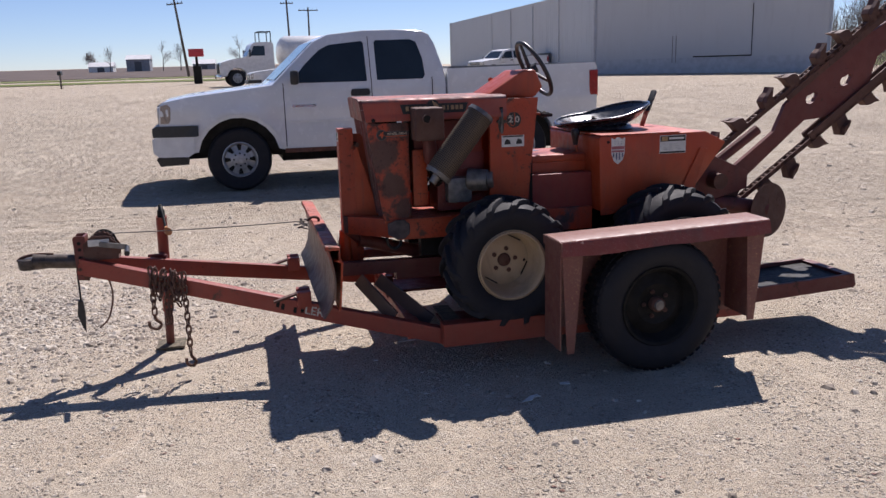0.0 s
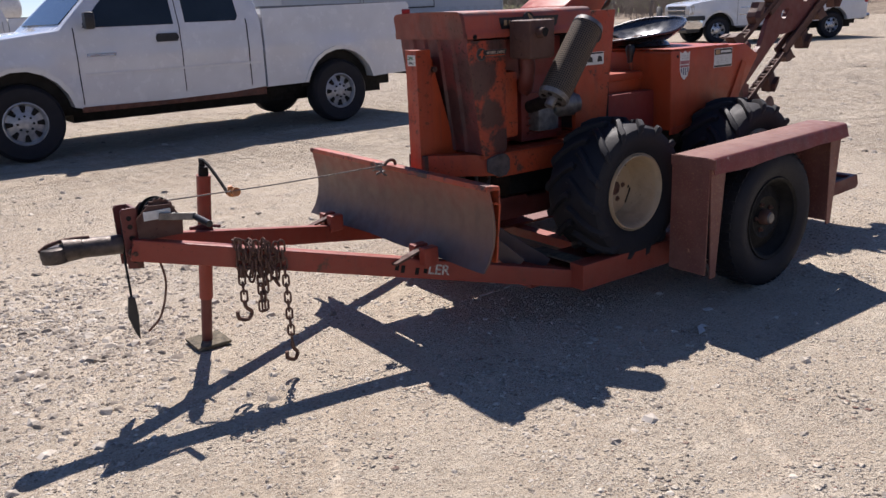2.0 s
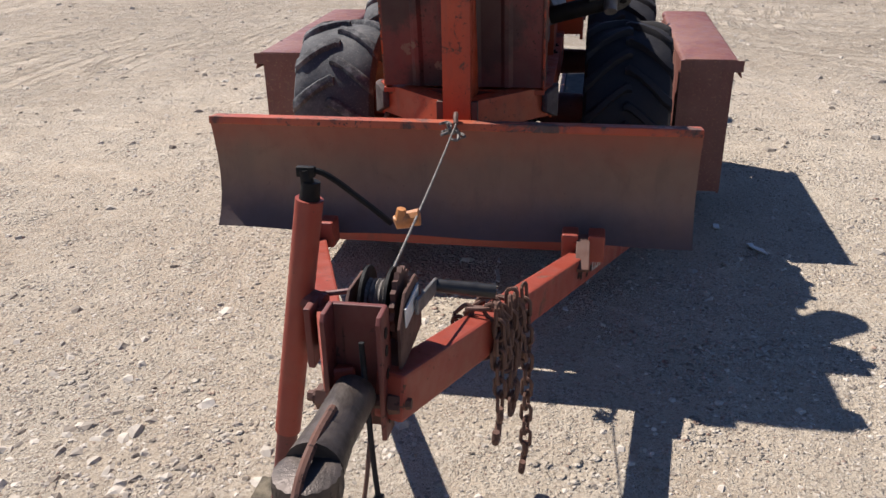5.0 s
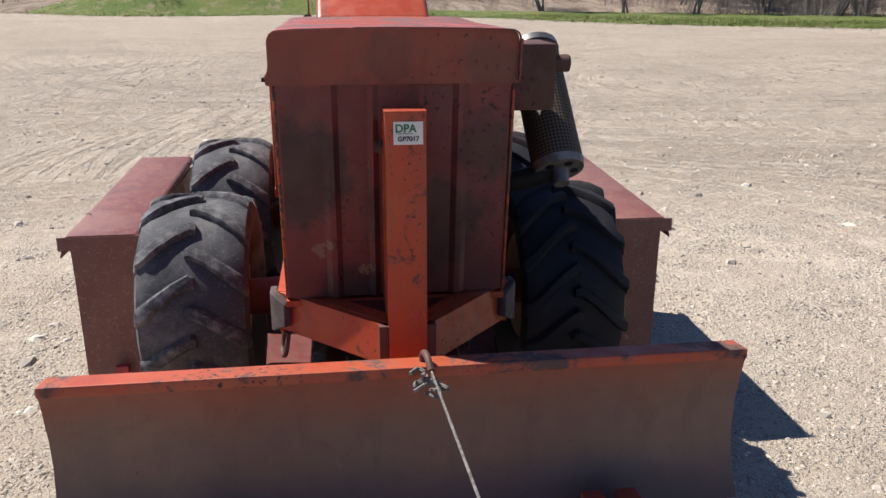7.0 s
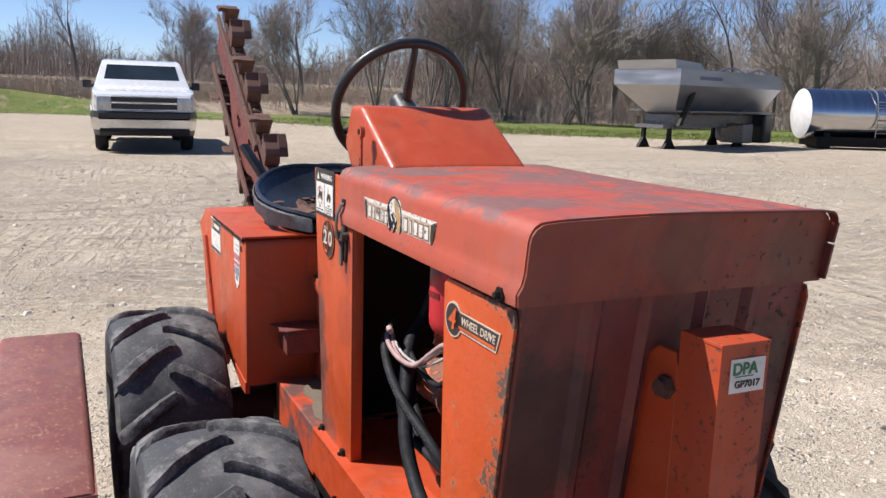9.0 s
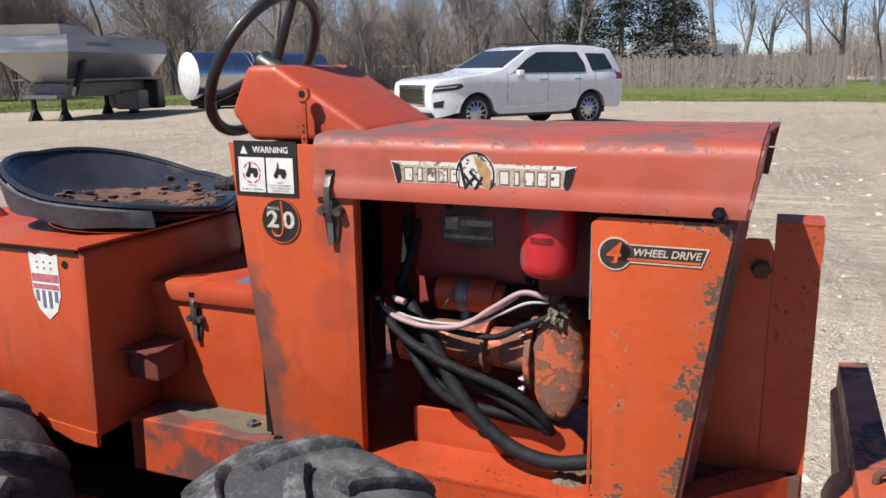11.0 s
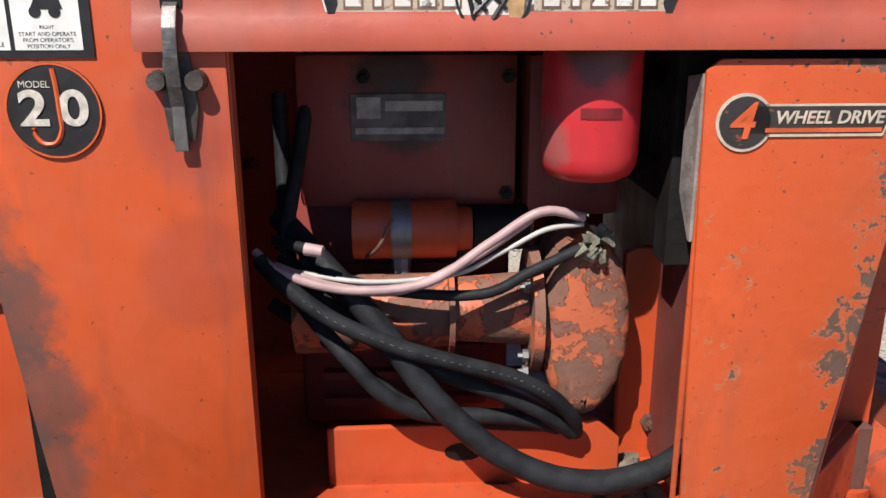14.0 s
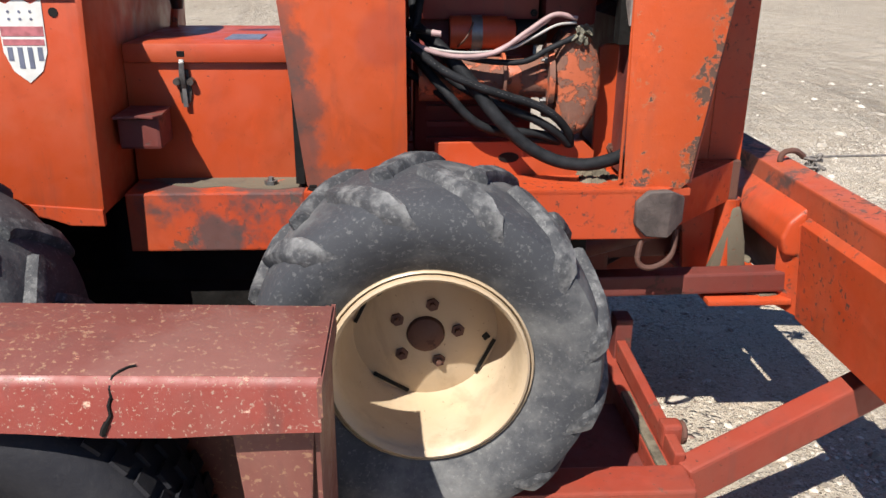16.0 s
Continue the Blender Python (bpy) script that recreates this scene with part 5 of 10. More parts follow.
def build_console():
    bm = bmesh.new()
    poly = [(0.262, 1.262), (0.312, 1.262), (0.357, 1.316), (0.314, 1.403), (0.252, 1.403), (0.060, 1.286), (0.060, 1.262)]
    prism(bm, poly, -0.145, 0.165, "y", 0.014, seg=3)
    con = part("console", bm, HOOD_SIDE, trencher, "orange sloping steering console", True)
    bm = bmesh.new()
    slab(bm, 0.171, 0.1835, 0.186, 0.1905, 1.258, 1.340, edge=0.001)
    rod(bm, (0.176, 0.1845, 1.351), (0.176, 0.1935, 1.351), 0.0135, 0.0135, 18)
    throttle = part("throttle_lever", bm, ORANGE_WORN, con, "flat orange lever with an eye at its top")
    bm = bmesh.new()
    rod(bm, (0.176, 0.1925, 1.351), (0.176, 0.1945, 1.351), 0.0065, 0.0065, 12)
    part("lever_eye", bm, DARK, throttle)
    bm = bmesh.new()
    for z in (1.270, 1.282, 1.294):
        rod(bm, (0.177, 0.190, z), (0.177, 0.1915, z), 0.0022, 0.0022, 8)
    pieces("lever_hole", bm, DARK, throttle)
    # steering wheel
    c = Vector((0.368, 0.022, 1.405))
    m = Matrix.Translation(c) @ pose(0, 0, 0, 0, 60, 0)
    bm = bmesh.new()
    ring = bmesh.new()
    seg, tub = 48, 10
    vs = [[ring.verts.new(((0.158 + 0.0115 * math.cos(b * math.tau / tub)) * math.cos(a * math.tau / seg), (0.158 + 0.0115 * math.cos(b * math.tau / tub)) * math.sin(a * math.tau / seg), 0.0115 * math.sin(b * math.tau / tub))) for b in range(tub)] for a in range(seg)]
    for a in range(seg):
        for b in range(tub):
            ring.faces.new((vs[a][b], vs[(a + 1) % seg][b], vs[(a + 1) % seg][(b + 1) % tub], vs[a][(b + 1) % tub]))
    pour(bm, ring, m)
    wheel = part("steering_wheel", bm, BLACK, trencher, "thin black three-spoke steering wheel", True)
    for a in (180, 60, 300):
        bm = bmesh.new()
        d = Vector((math.cos(radians(a)), math.sin(radians(a)), 0))
        rod(bm, m @ (d * 0.01 + Vector((0, 0, -0.02))), m @ (d * 0.155), 0.012, 0.008, 8)
        part("spoke", bm, BLACK, wheel, "", True)
    bm = bmesh.new()
    rod(bm, m @ Vector((0, 0, -0.07)), m @ Vector((0, 0, 0.012)), 0.030, 0.026, 16)
    rod(bm, m @ Vector((0, 0, -0.20)), m @ Vector((0, 0, -0.06)), 0.020, 0.020, 12)
    part("hub", bm, BLACK, wheel, "", True)


build_console()


def build_engine():
    bm = bmesh.new()
    slab(bm, -0.230, 0.015, -0.17, 0.068, 0.994, 1.165, edge=0.010)
    cowl = part("engine_cowl", bm, ENGINE_RED, trencher, "sooty dark red engine cowling", True)
    bm = bmesh.new()
    slab(bm, -0.150, -0.045, 0.0685, 0.0705, 1.070, 1.122, edge=0.0008)
    plate = part("name_plate", bm, SMOKED, cowl, "smoke-stained metal name plate")
    bm = bmesh.new()
    slab(bm, -0.078, -0.052, 0.0703, 0.0716, 1.095, 1.118)
    slab(bm, -0.146, -0.083, 0.0703, 0.0716, 1.103, 1.114)
    slab(bm, -0.148, -0.050, 0.0703, 0.0716, 1.078, 1.085)
    part("plate_mark", bm, PLATE_MARK, plate, "pale worn bars on the plate")
    bm = bmesh.new()
    for x, z in ((-0.218, 1.140), (-0.218, 1.010), (-0.06, 1.140)):
        nut(bm, (x, 0.067, z), (0, 1, 0), 0.008, 0.005)
    pieces("cowl_screw", bm, DARK, cowl)
    bm = bmesh.new()
    slab(bm, -0.345, -0.238, -0.17, 0.085, 0.985, 1.165, edge=0.012)
    slab(bm, -0.23, 0.03, -0.17, 0.03, 0.70, 1.01, edge=0.02)
    block = part("engine_block", bm, ENGINE_RED, trencher, "dark red oily engine block", True)
    bm = bmesh.new()
    for i in range(6):
        slab(bm, -0.20, 0.0, -0.185, 0.045, 0.735 + i * 0.035, 0.745 + i * 0.035)
    pieces("cooling_fin", bm, ENGINE_RED, block)
    # spin-on canister hanging under its head
    bm = bmesh.new()
    turned(bm, [(0.0, -0.004), (0.030, -0.004), (0.041, 0.001), (0.046, 0.010), (0.0475, 0.022), (0.0475, 0.128), (0.046, 0.132), (0.0, 0.132)], 36, pose(-0.285, 0.182, 1.054, 90, 0, 0))
    filt = part("oil_filter", bm, RED_PLASTIC, block, "bright red spin-on oil filter canister", True)
    bm = bmesh.new()
    for k in range(5):
        a = -0.30 + 0.15 * k
        slab(bm, -0.0052, 0.0052, -0.0002, 0.0006, -0.005, 0.005, pose(-0.285 + 0.0476 * math.sin(a), 0.182 + 0.0476 * math.cos(a), 1.118, 0, 0, -math.degrees(a)))
    pieces("filter_print", bm, DEEP_RED, filt, "dark letter bars round the can")
    # starter with a band
    bm = bmesh.new()
    rod(bm, (-0.045, 0.080, 0.972), (-0.160, 0.080, 0.972), 0.033, 0.033, 20)
    rod(bm, (-0.160, 0.080, 0.972), (-0.178, 0.080, 0.972), 0.026, 0.024, 16)
    starter = part("starter", bm, ORANGE_WORN, trencher, "dark orange starter can", True)
    bm = bmesh.new()
    rod(bm, (-0.088, 0.080, 0.972), (-0.110, 0.080, 0.972), 0.0345, 0.0345, 20)
    rod(bm, (-0.098, 0.08, 0.940), (-0.098, 0.09, 0.920), 0.012, 0.010, 8)
    part("band", bm, GREY_STEEL, starter, "", True)
    bm = bmesh.new()
    rod(bm, (-0.178, 0.080, 0.972), (-0.24, 0.075, 0.972), 0.026, 0.026, 14)
    part("starter_nose", bm, DARK, starter, "", True)
    # drive housing: tube, flange and end bell
    bm = bmesh.new()
    rod(bm, (0.02, 0.105, 0.880), (-0.150, 0.105, 0.884), 0.044, 0.042, 24)
    tubeh = part("drive_tube", bm, PEEL, trencher, "peeling orange drive housing", True)
    for name, x0, x1, r0, r1 in (("tube_collar", -0.150, -0.156, 0.050, 0.050), ("tube_neck", -0.156, -0.239, 0.036, 0.042), ("tube_flange", -0.239, -0.250, 0.070, 0.072)):
        bm = bmesh.new()
        rod(bm, (x0, 0.105, 0.884), (x1, 0.105, 0.884), r0, r1, 24)
        part(name, bm, PEEL, tubeh, "", True)
    bm = bmesh.new()
    poly = [(0.05 * math.cos(t) - 0.297, 0.878 + 0.105 * math.sin(t)) for t in [i * math.tau / 20 for i in range(20)]]
    prism(bm, poly, 0.02, 0.165, "y", 0.022, seg=3)
    part("end_bell", bm, PEEL, tubeh, "large housing with blistered orange paint", True)
    bm = bmesh.new()
    for z in (0.826, 0.845, 0.925, 0.940):
        nut(bm, (-0.236, 0.150, z), (1, 0, 0), 0.007, 0.006)
    pieces("flange_bolt", bm, GREY_STEEL, tubeh)
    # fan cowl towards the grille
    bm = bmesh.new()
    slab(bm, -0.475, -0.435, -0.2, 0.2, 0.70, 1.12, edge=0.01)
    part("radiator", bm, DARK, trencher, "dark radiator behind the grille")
    bm = bmesh.new()
    prism(bm, [(-0.392, 0.70), (-0.392, 1.0), (-0.43, 1.02), (-0.43, 0.70)], -0.18, 0.19, "y")
    part("air_duct", bm, OXIDE, trencher)
    # hoses
    runs = [
        (0.0132, [(0.035, 0.09, 0.99), (-0.017, 0.150, 0.9536), (-0.073, 0.180, 0.8975), (-0.1175, 0.200, 0.8387), (-0.151, 0.210, 0.803), (-0.196, 0.215, 0.764), (-0.253, 0.220, 0.737), (-0.311, 0.220, 0.729), (-0.357, 0.215, 0.736), (-0.389, 0.205, 0.745), (-0.43, 0.18, 0.76)]),
        (0.0088, [(0.045, 0.17, 0.965), (0.0177, 0.190, 0.9438), (-0.031, 0.200, 0.909), (-0.096, 0.205, 0.881), (-0.156, 0.205, 0.862), (-0.213, 0.200, 0.843), (-0.255, 0.190, 0.8155), (-0.283, 0.175, 0.781), (-0.29, 0.16, 0.755)]),
        (0.0088, [(0.030, 0.13, 0.935), (-0.0094, 0.160, 0.8905), (-0.044, 0.180, 0.855), (-0.0775, 0.185, 0.819), (-0.1176, 0.180, 0.794), (-0.171, 0.175, 0.787), (-0.2245, 0.170, 0.780), (-0.27, 0.165, 0.765)]),
        (0.0088, [(0.03, 0.12, 0.955), (-0.05, 0.16, 0.885), (-0.13, 0.18, 0.845), (-0.20, 0.185, 0.818), (-0.250, 0.18, 0.790), (-0.285, 0.165, 0.758)]),
        (0.0085, [(0.035, 0.05, 1.12), (0.030, 0.08, 1.03), (0.025, 0.11, 0.95)]),
        (0.0085, [(0.00, 0.05, 1.13), (0.015, 0.09, 1.04), (0.03, 0.12, 0.96)]),
        (0.0085, [(0.045, 0.12, 0.90), (-0.02, 0.14, 0.86), (-0.10, 0.17, 0.80), (-0.18, 0.165, 0.775), (-0.27, 0.15, 0.76)]),
    ]
    for r, pts in runs:
        bm = bmesh.new()
        tube(bm, pts, r, 12)
        part("hydraulic_hose", bm, HOSE, trencher, "black rubber hydraulic hose", True)
    # faint printed line along the upper hose
    line = smooth_line(runs[1][1], 14)[20:84]
    bm = bmesh.new()
    for k in range(0, len(line) - 1, 2):
        if k % 14 == 12:
            continue
        p, q = line[k], line[k].lerp(line[k + 1], 0.8)
        nrm = Vector((0, 0.93, 0.36))
        beam(bm, p + nrm * 0.0089, q + nrm * 0.0089, 0.0016, 0.0005, 0)
    part("hose_print", bm, GREY_STEEL, trencher, "pale printed line of tiny bars on a hose")["kind"] = "stuff"
    for r, pts, mat, name in (
        (0.0050, [(0.050, 0.165, 0.972), (0.02, 0.185, 0.955), (-0.045, 0.190, 0.938), (-0.125, 0.188, 0.944), (-0.190, 0.185, 0.985), (-0.240, 0.182, 1.015), (-0.285, 0.178, 1.008)], PINK_WIRE, "battery_lead"),
        (0.0050, [(0.030, 0.17, 0.958), (-0.03, 0.185, 0.940), (-0.10, 0.188, 0.937), (-0.170, 0.185, 0.968), (-0.23, 0.180, 1.008)], PINK_WIRE, "battery_lead"),
        (0.0028, [(0.030, 0.17, 0.956), (-0.06, 0.182, 0.944), (-0.15, 0.182, 0.950), (-0.200, 0.18, 0.972), (-0.245, 0.178, 0.995), (-0.285, 0.175, 1.000)], WHITE_WIRE, "thin_wire"),
        (0.0058, [(0.005, 0.15, 0.955), (-0.08, 0.165, 0.930), (-0.18, 0.170, 0.924), (-0.235, 0.172, 0.950), (-0.285, 0.168, 0.972)], HOSE, "battery_lead"),
        (0.0022, [(-0.06, 0.10, 0.945), (-0.075, 0.125, 0.965), (-0.09, 0.12, 0.995)], CHAIN_RUST, "thin_wire"),
        (0.0055, [(0.03, 0.165, 0.985), (-0.005, 0.19, 0.982)], HOSE, "battery_lead"),
    ):
        bm = bmesh.new()
        tube(bm, pts, r, 10)
        part(name, bm, mat, trencher, "", True)
    bm = bmesh.new()
    rod(bm, (-0.004, 0.19, 0.982), (-0.022, 0.194, 0.980), 0.0065, 0.006, 10)
    part("wire_end", bm, PINK_WIRE, trencher, "pink insulated wire end", True)
    bm = bmesh.new()
    rng = random.Random(3)
    for i in range(22):
        p = Vector((-0.300, 0.168, 0.975)) + Vector((rng.uniform(-0.016, 0.014), rng.uniform(-0.008, 0.008), rng.uniform(-0.016, 0.016)))
        q = p + Vector((rng.uniform(-0.012, 0.012), rng.uniform(-0.004, 0.006), rng.uniform(-0.012, 0.012)))
        rod(bm, p, q, rng.uniform(0.003, 0.008), rng.uniform(0.001, 0.004), 5)
    part("frayed_tape", bm, FRAY, trencher, "tangle of grey frayed tape on the terminal")["kind"] = "stuff"


build_engine()


def build_exhaust():
    """Left side of the bay: muffler box, leaning mesh canister and its pipe."""
    a, b = Vector((-0.062, -0.412, 1.204)), Vector((-0.285, -0.434, 0.930))
    d = (b - a).normalized()
    q = d.to_track_quat("Z", "Y")
    k = Nodes("perforated_guard")
    u = k.tree.nodes.new("ShaderNodeTexCoord").outputs["UV"]
    v = k.cells(1.0, k.scaled((112, 100, 1), u))
    v.inputs["Randomness"].default_value = 0.0
    hole = k.steps(v.outputs["Distance"], 0.30, 0.36, 1, 0)
    guard = k.done(k.mix(hole, k.mix(k.noise(30), (0.15, 0.110, 0.072), (0.095, 0.066, 0.042)), (0.014, 0.011, 0.009)), 0.7, 0.3)
    bm = bmesh.new()
    seg, n, r = 36, 14, 0.066
    layer = bm.loops.layers.uv.new("map")
    ring = [[bm.verts.new(a + (b - a) * (j / n) + q @ Vector((r * math.cos(i * math.tau / seg), r * math.sin(i * math.tau / seg), 0))) for i in range(seg)] for j in range(n + 1)]
    for j in range(n):
        for i in range(seg):
            f = bm.faces.new((ring[j][i], ring[j][(i + 1) % seg], ring[j + 1][(i + 1) % seg], ring[j + 1][i]))
            for loop, (s, t) in zip(f.loops, ((i, j), (i + 1, j), (i + 1, j + 1), (i, j + 1))):
                loop[layer].uv = (s / seg * 0.39, t / n * 0.36)
    can = part("air_filter_guard", bm, guard, trencher, "leaning cylinder of rusty perforated mesh", True)
    bm = bmesh.new()
    for p, t in ((a, -1), (b, 1)):
        rod(bm, p - d * 0.008 * t, p + d * 0.012 * t, 0.0685, 0.064, 30)
    rod(bm, b, b + d * 0.05, 0.024, 0.02, 12)
    pieces("end_cap", bm, GREY_STEEL, can, "pale worn end cap", True)
    bm = bmesh.new()
    for i in range(5):
        t = i * math.tau / 5
        c = b + d * 0.0125 + q @ Vector((0.04 * math.cos(t), 0.04 * math.sin(t), 0))
        rod(bm, c, c + d * 0.002, 0.011, 0.011, 10)
    pieces("cap_hole", bm, DARK, can)
    bm = bmesh.new()
    slab(bm, -0.378, -0.236, -0.395, -0.262, 1.085, 1.242, edge=0.014)
    muf = part("muffler", bm, RUST, trencher, "boxy brown muffler", True)
    bm = bmesh.new()
    rod(bm, (-0.325, -0.39, 1.190), (-0.330, -0.435, 1.192), 0.021, 0.021, 18)
    pipe = part("tail_pipe", bm, RUST, muf, "", True)
    bm = bmesh.new()
    rod(bm, (-0.330, -0.4352, 1.192), (-0.330, -0.4365, 1.192), 0.018, 0.018, 18)
    part("pipe_bore", bm, DARK, pipe)
    bm = bmesh.new()
    tube(bm, [(-0.29, -0.27, 1.09), (-0.285, -0.275, 1.05), (-0.28, -0.26, 0.99), (-0.25, -0.22, 0.95)], 0.034, 14)
    part("manifold", bm, OXIDE, trencher, "rusty red exhaust manifold", True)
    bm = bmesh.new()
    rod(bm, (-0.07, -0.20, 0.86), (0.02, -0.245, 0.86), 0.06, 0.055, 20)
    rod(bm, (0.02, -0.245, 0.86), (0.045, -0.255, 0.862), 0.045, 0.04, 20)
    slab(bm, -0.19, -0.06, -0.24, -0.16, 0.75, 0.88, edge=0.02)
    part("alternator", bm, GREY_STEEL, trencher, "grey alternator body", True)
    bm = bmesh.new()
    slab(bm, -0.365, -0.285, -0.215, -0.17, 0.74, 1.03, edge=0.02)
    part("cylinder_head", bm, ORANGE_WORN, trencher, "grimy dark red cylinder head", True)
    bm = bmesh.new()
    tube(bm, [b + Vector((0.01, 0, -0.01)), (-0.27, -0.36, 0.90), (-0.25, -0.25, 0.87)], 0.028, 12)
    part("intake_elbow", bm, DARK, trencher, "", True)


build_exhaust()


def build_decals():
    """Decals on the right and left walls of the engine bay."""
    for s in (1, -1):
        dx = 0.004 if s > 0 else -0.011
        mm = lambda x, z, lift=0.0017: side_face(x + dx, z + (0.004 if s > 0 else 0.0), s, lift)  # noqa: E731
        # warning label
        x0, z0 = (0.2185, 1.2165) if s > 0 else (0.165, 1.052)
        w, h = (0.133, 0.099) if s > 0 else (0.12, 0.058)
        bm = bmesh.new()
        prism(bm, [(-w / 2, -h / 2), (w / 2, -h / 2), (w / 2, h / 2), (-w / 2, h / 2)], 0, 0.0008, "z", 0.0, mm(x0, z0, 0.001))
        warn = part("warning_label", bm, DECAL_BLACK if s > 0 else WHITE, trencher, "black and white warning label with two pictures")
        if s > 0:
            bm = bmesh.new()
            for c in (-0.030, 0.030):
                slab(bm, c - 0.028, c + 0.028, -0.043, 0.020, 0.0007, 0.0014, mm(x0, z0, 0.001))
            pieces("label_field", bm, WHITE, warn)
            letters("label_text", "WARNING", 0.0155, mm(x0, z0, 0.001) @ pose(0.012, 0.0335, 0.0010), WHITE, warn, 0.0003, bold=0.0003)
            bm = bmesh.new()
            prism(bm, [(-0.053, 0.026), (-0.037, 0.026), (-0.045, 0.041)], 0.0008, 0.0013, "z", 0, mm(x0, z0, 0.001))
            part("warning_triangle", bm, WHITE, warn)
            bm = bmesh.new()
            for c in (-0.030, 0.030):
                # small pictogram of a machine: body, two wheels, boom
                prism(bm, [(c - 0.012, -0.010), (c + 0.015, -0.010), (c + 0.012, 0.000), (c - 0.006, 0.002)], 0.0012, 0.0018, "z", 0, mm(x0, z0, 0.001))
                for o in (-0.008, 0.008):
                    rod(bm, mm(x0, z0, 0.001) @ Vector((c + o, -0.012, 0.0012)), mm(x0, z0, 0.001) @ Vector((c + o, -0.012, 0.0019)), 0.005, 0.005, 12)
                prism(bm, [(c - 0.006, 0.002), (c - 0.004, 0.012), (c - 0.002, 0.012), (c - 0.001, 0.002)], 0.0012, 0.0018, "z", 0, mm(x0, z0, 0.001))
            pieces("pictogram", bm, DECAL_BLACK, warn)
            bm = bmesh.new()
            for a in (20, 60, 100, 140, 200, 250, 300, 340):
                c = Vector((-0.030 + 0.018 * math.cos(radians(a)), -0.008 + 0.018 * math.sin(radians(a)), 0.0013))
                slab(bm, -0.005, 0.005, -0.0012, 0.0012, 0, 0.0006, mm(x0, z0, 0.001) @ Matrix.Translation(c) @ pose(0, 0, 0, 0, 0, a + 90))
            part("red_circle", bm, DECAL_RED, warn)
            for text, px, pz, size in (("WRONG", -0.030, -0.0315, 0.0042), ("RUNAWAY POSSIBLE", -0.030, -0.0385, 0.0050), ("RIGHT", 0.030, -0.0245, 0.0042), ("START AND OPERATE", 0.030, -0.0300, 0.0048), ("FROM OPERATOR'S", 0.030, -0.0350, 0.0048), ("POSITION ONLY", 0.030, -0.0400, 0.0048)):
                letters("label_text", text, size, mm(x0, z0, 0.001) @ pose(px, pz, 0.0014), DECAL_BLACK, warn, 0.0002)
        else:
            bm = bmesh.new()
            for c in (-0.03, 0.032):
                prism(bm, [(c - 0.016, -0.016), (c + 0.018, -0.016), (c + 0.014, 0.004), (c - 0.004, 0.012), (c - 0.012, 0.0)], 0.0008, 0.0014, "z", 0, mm(x0, z0, 0.001))
            slab(bm, -0.055, 0.055, 0.020, 0.027, 0.0008, 0.0014, mm(x0, z0, 0.001))
            pieces("pictogram", bm, DECAL_BLACK, warn)
        # round model badge
        bx, bz = (0.192, 1.1225) if s > 0 else (0.170, 1.158)
        bm = bmesh.new()
        rod(bm, mm(bx, bz, 0.0002) @ Vector((0, 0, 0)), mm(bx, bz) @ Vector((0, 0, 0.0006)), 0.0410, 0.0410, 32)
        badge = part("model_badge", bm, DECAL_BLACK, trencher, "round black badge with a pale number")
        for digit, px in (("2", -0.0165), ("0", 0.0175)):
            letters("badge_number", digit, 0.042, mm(bx, bz) @ pose(px, 0.001, 0.0014), BADGE_PALE, badge, 0.0004, bold=0.0010, wide=1.22)
        letters("badge_text", "MODEL", 0.0080, mm(bx, bz) @ pose(-0.014, 0.0225, 0.0010), BADGE_PALE, badge, 0.0003)
        bm = bmesh.new()
        turned(bm, [(0.0392, -0.0002), (0.0392, 0.0006), (0.0408, 0.0006), (0.0408, -0.0002)], 36, mm(bx, bz) @ pose(0, 0, 0.0006, 90, 0, 0), True)
        part("badge_ring", bm, DECAL_ORANGE, badge)
        bm = bmesh.new()
        hook = [(0.003, 0.036), (0.0045, 0.02), (0.005, 0.0), (0.005, -0.016), (-0.001, -0.027), (-0.011, -0.028), (-0.017, -0.022), (-0.0185, -0.014)]
        tube(bm, [mm(bx, bz) @ Vector((a, b, 0.0008)) for a, b in hook], 0.0022, 6)
        part("badge_hook", bm, DECAL_ORANGE, badge)
        # four-wheel-drive badge
        fx, fz = (-0.413, 1.108) if s > 0 else (-0.508, 1.112)
        bm = bmesh.new()
        rod(bm, mm(fx, fz, 0.0002) @ Vector((0, 0, 0)), mm(fx, fz) @ Vector((0, 0, 0.0004)), 0.0235, 0.0235, 28)
        prism(bm, [(0.0, -0.010), (0.127, -0.010), (0.135, 0.0145), (0.0, 0.0145)], 0, 0.0004, "z", 0, mm(fx, fz))
        rim = bmesh.new()
        rod(rim, mm(fx, fz, 0.0001) @ Vector((0, 0, 0)), mm(fx, fz) @ Vector((0, 0, 0.0001)), 0.0262, 0.0262, 28)
        prism(rim, [(0.0, -0.0128), (0.128, -0.0128), (0.139, 0.0165), (0.0, 0.0165)], -0.001, 0.0001, "z", 0, mm(fx, fz))
        drive = part("drive_badge", bm, BADGE, trencher, "black badge with an orange numeral and pale lettering")
        bm = bmesh.new()
        slab(bm, 0.019, 0.126, -0.0088, -0.005, 0.0004, 0.001, mm(fx, fz))
        part("badge_line", bm, DECAL_ORANGE, drive)
        part("badge_border", rim, WORN_STEEL if s < 0 else PALE, drive, "pale worn badge border")
        letters("badge_number", "4", 0.046, mm(fx, fz) @ pose(-0.001, 0.0, 0.0008), DECAL_ORANGE, drive, 0.0005, bold=0.0006, slant=0.22)
